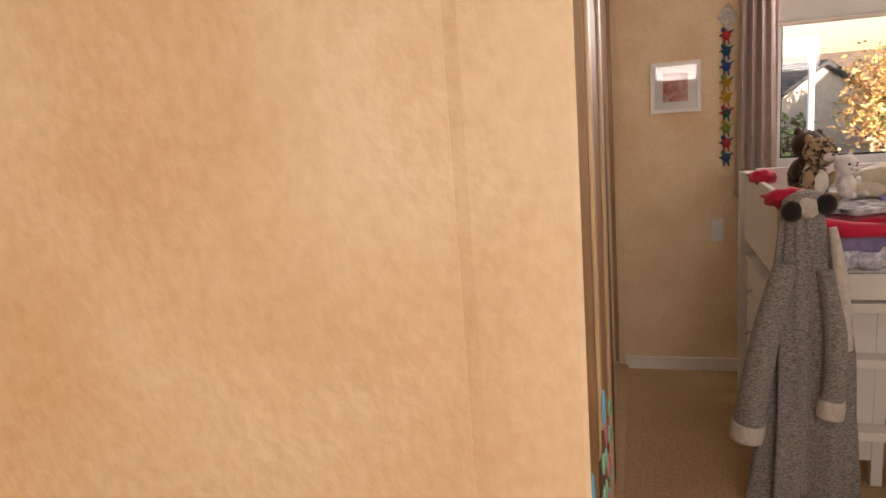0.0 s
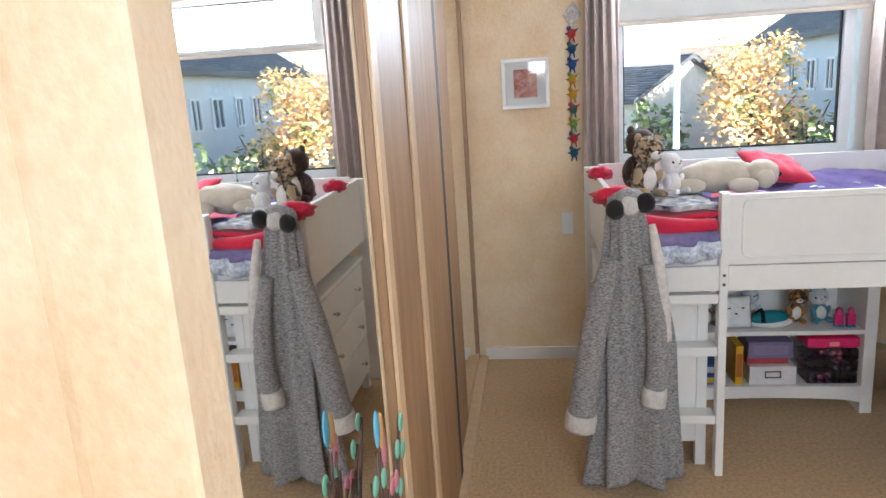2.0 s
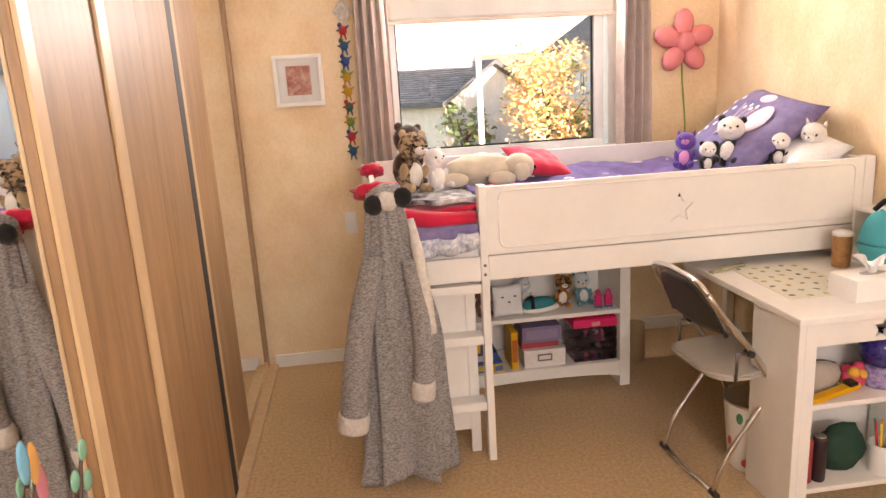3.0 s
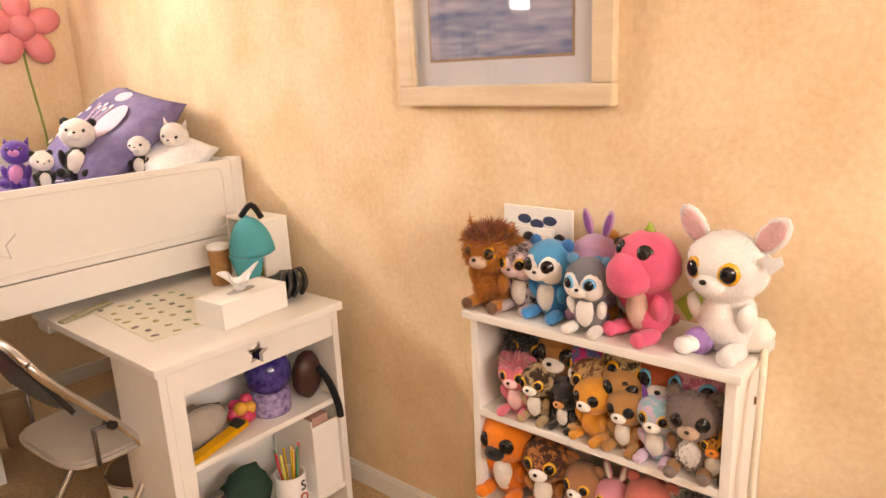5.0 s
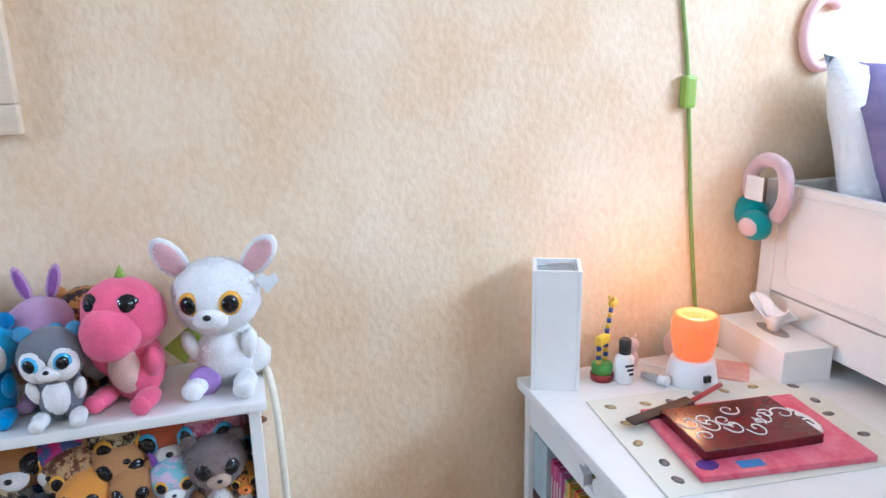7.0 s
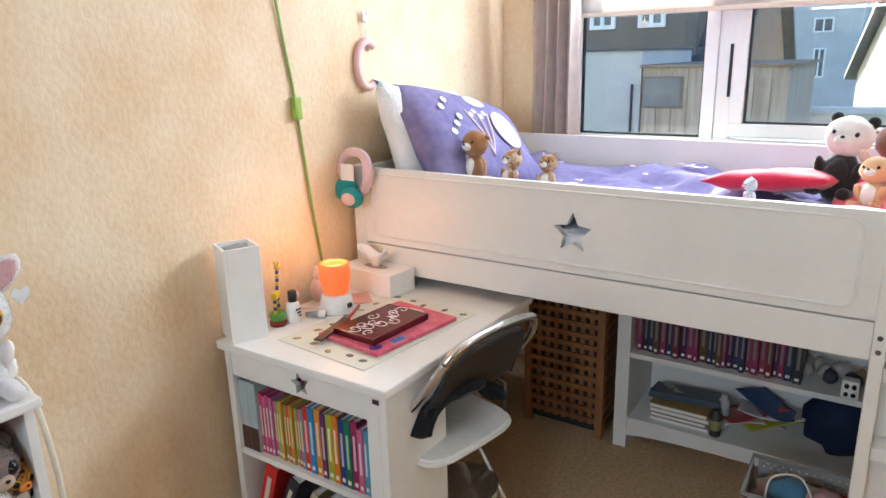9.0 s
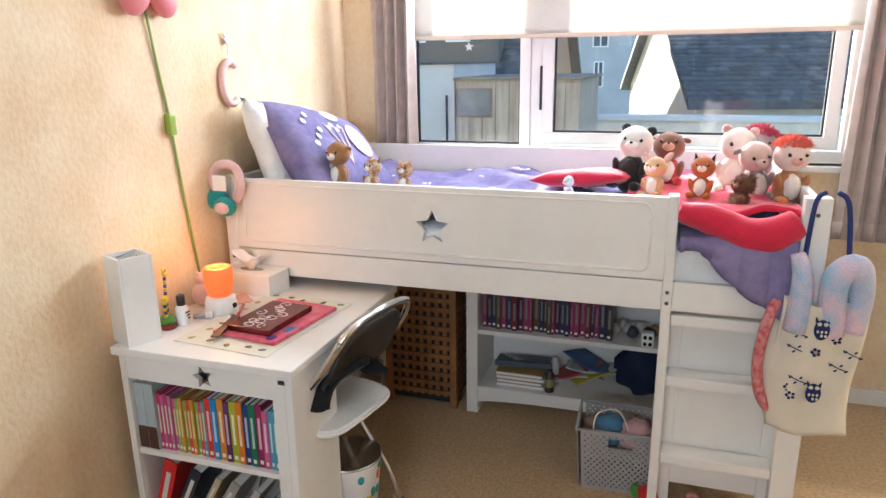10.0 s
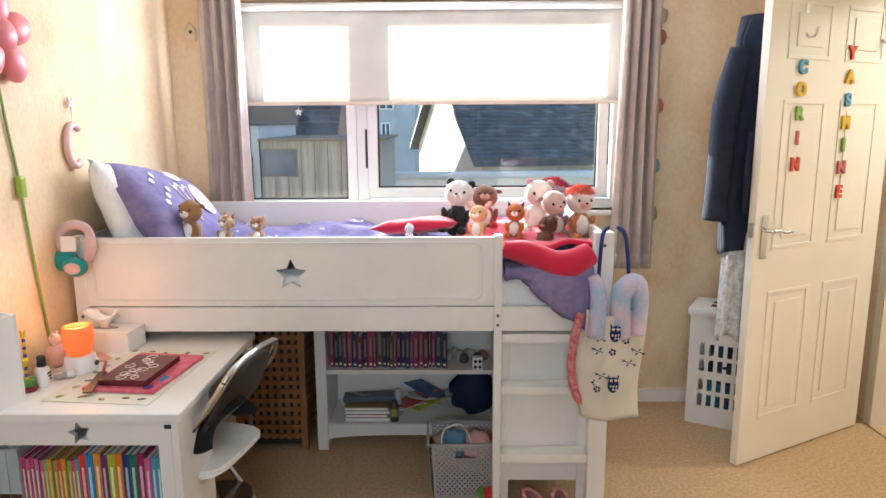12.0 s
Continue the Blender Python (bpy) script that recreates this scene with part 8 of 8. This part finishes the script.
def house(name, at, w, d, eave, rise, wall, roof, label, wins=(), gable=0, chim=()):
    """Body of w along x and d along y, ridge along x; windows (x, z, w, h, face) on face -y (0), -x (1) or +y (2)."""
    h = thing(name, label, "house", at, "houses outside")
    bm = box(bmesh.new(), 0, w, 0, d, 0, eave)
    for x0 in (0.0, w - 0.02):
        prism(bm, [(0.0, eave), (d, eave), (d / 2, eave + rise)], x0, x0 + 0.02, axis="x")
    part("wall", bm, wall, h)
    for s in (0, 1):
        y0, y1 = (-0.3, d / 2) if s == 0 else (d / 2, d + 0.3)
        z0, z1 = (eave - 0.3 * rise * 2 / d, eave + rise) if s == 0 else (eave + rise, eave - 0.3 * rise * 2 / d)
        rf = part("roof", prism(bmesh.new(), [(y0, z0), (y1, z1), (y1, z1 + 0.12), (y0, z0 + 0.12)], -0.2, w + 0.2, axis="x"), roof, h)
        nr = max(10, int(math.hypot(y1 - y0, z1 - z0) / 0.14)) if w < 20 else 14
        for k in range(nr):
            t0 = k / nr
            yy, zz = y0 + (y1 - y0) * t0, z0 + (z1 - z0) * t0 + 0.12
            ya, za = y0 + (y1 - y0) * (k + 1.12) / nr, z0 + (z1 - z0) * (k + 1.12) / nr + 0.125
            if s:
                (yy, zz), (ya, za) = (y0 + (y1 - y0) * (k + 1) / nr, z0 + (z1 - z0) * (k + 1) / nr + 0.12), (y0 + (y1 - y0) * max(0, k - 0.12) / nr, z0 + (z1 - z0) * max(0, k - 0.12) / nr + 0.125)
            bmc, sw = bmesh.new(), 0.17
            n_s = min(90, int((w + 0.4) / sw))
            sw = (w + 0.4) / n_s
            for j in range(n_s + (k % 2)):
                xa = max(-0.2, -0.2 + sw * (j - 0.5 * (k % 2)))
                xb = min(w + 0.2, -0.2 + sw * (j + 1 - 0.5 * (k % 2)) - 0.012)
                lift = 0.035 + tile_rng.uniform(-0.006, 0.008)
                q = [bmc.verts.new(c_) for c_ in ((xa, yy, zz), (xb, yy, zz), (xa, yy, zz + lift), (xb, yy, zz + lift), (xb, ya, za), (xa, ya, za))]
                mi = tile_rng.choice((0, 0, 0, 1, 2)) if roof is M_SLATE else 0
                for f_ in (bmc.faces.new((q[0], q[1], q[3], q[2])), bmc.faces.new((q[2], q[3], q[4], q[5]))):
                    f_.material_index = mi
            part("tile_course", bmc, [roof, M_SLATE_PALE, M_SLATE_DARK] if roof is M_SLATE else roof, rf)
    for x, z, ww, hh, face in wins:
        W2 = part("window", bmesh.new(), M_PANE, h)
        bmw, bmp = bmesh.new(), bmesh.new()
        for a, b, c, e in ((0, ww, 0, 0.06), (0, ww, hh - 0.06, hh), (0, 0.06, 0.06, hh - 0.06), (ww - 0.06, ww, 0.06, hh - 0.06), (ww / 2 - 0.03, ww / 2 + 0.03, 0.06, hh - 0.06)):
            if face == 0:
                box(bmw, x + a, x + b, -0.06, 0.02, z + c, z + e)
            elif face == 1:
                box(bmw, -0.06, 0.02, x + a, x + b, z + c, z + e)
            else:
                box(bmw, x + a, x + b, d - 0.02, d + 0.06, z + c, z + e)
        if face == 0:
            box(bmp, x + 0.06, x + ww - 0.06, -0.02, 0.01, z + 0.06, z + hh - 0.06)
        elif face == 1:
            box(bmp, -0.02, 0.01, x + 0.06, x + ww - 0.06, z + 0.06, z + hh - 0.06)
        else:
            box(bmp, x + 0.06, x + ww - 0.06, d - 0.01, d + 0.02, z + 0.06, z + hh - 0.06)
        bmp.to_mesh(W2.data)
        bmp.free()
        part("frame", bmw, M_UPVC, W2)
    for x in chim:
        c = part("chimney", box(bmesh.new(), x, x + 0.8, d / 2 - 0.3, d / 2 + 0.3, eave + rise - 0.4, eave + rise + 0.9), M_BRICK, h)
        for k in range(2):
            part("pot", cyl(bmesh.new(), (x + 0.25 + 0.3 * k, d / 2, eave + rise + 0.9), (x + 0.25 + 0.3 * k, d / 2, eave + rise + 1.25), 0.1, n=10), M_BRICK, c)
    return h


# north side: long terrace to the east, its windows facing west
tw = [(0.7 + 1.35 * k, z, 0.55 + 0.15 * (k % 2), 0.85, 2) for k in range(8) for z in (0.9, 3.6)]
house("terrace_house", pose(8.3, 26.0, GZ, 0, 0, -90), 11.8, 7, 5.2, 2.3, M_HARL, M_SLATE, "long pale two-storey terrace with slate roof", [(x, z, w_, h_, 0) for x, z, w_, h_, _ in tw], chim=(1.0, 6.0, 11.0))
house("cottage", pose(-0.5, 24.1, GZ, 0, 0, -50), 6.0, 4.2, 3.7, 0.98, M_LIGHTWALL, M_SLATE, "small pale gabled house with slate roof")
house("far_terrace", pose(-14, 46, GZ, 0, 0, 0), 40, 7, 4.0, 1.9, M_LIGHTWALL, M_BROWNROOF, "far row of pale houses with brown roofs", [(2 + 3.2 * k, 2.5, 1.2, 1.2, 0) for k in range(12)], chim=(6, 14, 22, 30))
lpst = thing("street_lamp", "white street lamp post beyond the window", "street lamp", pose(3.62, 15.6, GZ))
part("post", cyl(bmesh.new(), (0, 0, 0), (0, 0, 4.85), 0.085, 0.06, 14), M_UPVC, lpst)
part("lamp_head", box(bmesh.new(), -0.1, 0.28, -0.08, 0.08, 4.85, 4.93, 0.03), M_GREYPLASTIC, lpst)


def tree(at, h, r, cols, label, seed, n=2600, leaf=0.13):
    t = thing("tree", label, "tree", at, "trees outside")
    rng = random.Random(seed)
    part("trunk", sweep(bmesh.new(), [(0, 0, 0), (0.05, 0, h * 0.3), (0, 0.05, h * 0.6), (0.05, 0, h * 0.85)], [0.14, 0.10, 0.06, 0.02], 10, smooth_steps=3), mat("bark", (0.10, 0.07, 0.05), 0.9), t)
    for k in range(9):
        a, z = k * 2.4, h * (0.3 + 0.06 * k)
        part("limb", sweep(bmesh.new(), [(0.03, 0, z), (0.4 * r * math.cos(a), 0.4 * r * math.sin(a), z + 0.3), (0.75 * r * math.cos(a), 0.75 * r * math.sin(a), z + 0.8)], [0.045, 0.03, 0.01], 7, smooth_steps=3), mat("bark_limb", (0.10, 0.07, 0.05), 0.9), t)
    clumps = [(rng.gauss(0, 0.42) * r, rng.gauss(0, 0.42) * r, h * rng.uniform(0.32, 0.98)) for _ in range(46)]
    bm = bmesh.new()
    for k in range(n):
        c = rng.choice(clumps)
        s = 0.30 * r
        p = Vector((c[0] + rng.gauss(0, s), c[1] + rng.gauss(0, s), c[2] + rng.gauss(0, s * 0.8)))
        if (p.x ** 2 + p.y ** 2) > (r * (1.15 - 0.55 * max(0, p.z / h - 0.45))) ** 2 or p.z > h * 1.08:
            continue
        d = Vector((rng.gauss(0, 1), rng.gauss(0, 1), rng.gauss(0, 0.6))).normalized()
        e = d.cross(Vector((rng.gauss(0, 1), rng.gauss(0, 1), 1))).normalized()
        l = leaf * rng.uniform(0.6, 1.3)
        f = bm.faces.new([bm.verts.new(q) for q in (p - d * l, p + e * l * 0.5, p + d * l, p - e * l * 0.5)])
        f.material_index = min(len(cols) - 1, int((0.5 + 0.5 * noise.noise(p * 0.9)) * len(cols) + rng.uniform(-0.7, 0.7))) if len(cols) > 1 else 0
        f.material_index = max(0, f.material_index)
    part("crown", bm, cols, t)
    return t


LEAF = [mat("leaf_" + n_, c, 0.7, vary=0.2, bump=0) for n_, c in (("green", (0.20, 0.28, 0.10)), ("gold", (0.85, 0.62, 0.28)), ("orange", (0.85, 0.52, 0.26)), ("pale", (0.88, 0.74, 0.48)))]
tree(pose(5.75, 17.6, GZ), 4.7, 1.25, LEAF, "autumn tree with gold and orange leaves", 3, 6500, 0.07)
tree(pose(3.9, 19.5, GZ), 3.4, 0.9, LEAF[:1], "small dark green garden tree", 4, 1200, 0.12)
for k in range(9):
    tree(pose(7.0 - 0.25 * (k % 2), 10.5 + 1.3 * k, GZ), 2.4 + 0.5 * (k % 3), 0.85, [LEAF[0], LEAF[0], LEAF[1 if k % 2 else 3]], "garden shrub in front of the terrace", 20 + k, 700, 0.11)
fn_ = thing("garden_fence", "grey wooden garden fence along the road", "fence", pose(0, 14.2, GZ))
for k in range(40):
    part("board", box(bmesh.new(), -2 + 0.3 * k, -2 + 0.3 * k + 0.28, 0, 0.03, 0, 1.5), M_GREYHARL, fn_)

# south side
house("slate_house", pose(-6.4, -17.7, GZ, 0, 0, 12), 8.8, 6.5, 3.6, 1.75, M_LIGHTWALL, M_SLATE, "low house with a big slate roof and bright gable", [])
house("grey_house", pose(3.05, -36.0, GZ, 0, 0, 0), 8, 6, 6.4, 2.0, M_GREYHARL, M_SLATE, "grey two-storey house with white windows", [(0.96, 4.69, 0.7, 0.55, 2), (3.0, 4.69, 0.7, 0.55, 2), (1.13, 2.98, 0.44, 1.13, 2), (4.6, 4.69, 0.7, 0.55, 2)])
house("far_house", pose(-3.0, -40.0, GZ, 0, 0, 0), 7.2, 6, 6.2, 2.2, M_HARL, M_SLATE, "far pale house with small windows", [(6.0, 4.8, 0.7, 0.7, 2)], chim=(1.0,))
house("brown_house", pose(3.86, -14.0, GZ, 0, 0, 0), 2.6, 5, 6.2, 1.6, M_BROWNWALL, M_BROWNROOF, "tall brown house with white windows", [(0.45, 4.48, 0.40, 0.50, 2), (1.2, 4.48, 0.40, 0.50, 2)])
house("low_slate_wing", pose(3.40, -14.0, GZ, 0, 0, 0), 0.45, 5, 3.94, 2.3, M_BROWNWALL, M_SLATE, "narrow house wing with a steep slate roof")
ex = thing("timber_shed", "weathered timber extension with a dark window", "shed", pose(2.2, -8.0, GZ))
part("wall", box(bmesh.new(), 0, 1.44, 0, 2.0, 0, 3.97), M_TIMBER, ex)
for k in range(9):
    part("board", box(bmesh.new(), 0.16 * k, 0.16 * k + 0.152, 2.0, 2.018, 0, 3.97), M_TIMBER, ex)
part("roof", box(bmesh.new(), -0.05, 1.46, -0.05, 2.06, 3.97, 4.0, 0.004), M_BROWNROOF, ex)
part("window_frame", box(bmesh.new(), 1.0, 1.43, 2.018, 2.03, 3.55, 3.88), M_BROWNWALL, ex)
part("window", box(bmesh.new(), 1.02, 1.41, 2.03, 2.036, 3.57, 3.86), M_PANE, ex)
sb = thing("rendered_porch", "grey rendered flat-roofed porch beside the timber wall", "porch", pose(3.66, -8.0, GZ))
part("wall", box(bmesh.new(), 0, 1.6, 0, 2.0, 0, 4.15), M_GREYHARL, sb)
part("roof", box(bmesh.new(), -0.02, 1.62, -0.02, 2.03, 4.15, 4.18, 0.004), M_SLATE, sb)
part("drainpipe", cyl(bmesh.new(), (0.09, 2.02, 0), (0.09, 2.02, 3.8), 0.014, n=10), M_SEAL, sb)
gw = thing("garden_wall", "pale low wall and shed roofs beyond the garden", "wall", pose(-6, -9.0, GZ))
part("wall", box(bmesh.new(), 0, 9.2, 0, 0.2, 0, 3.30), M_LIGHTWALL, gw)
part("coping", box(bmesh.new(), -0.02, 9.22, -0.04, 0.24, 3.30, 3.38, 0.01), M_HARL, gw)
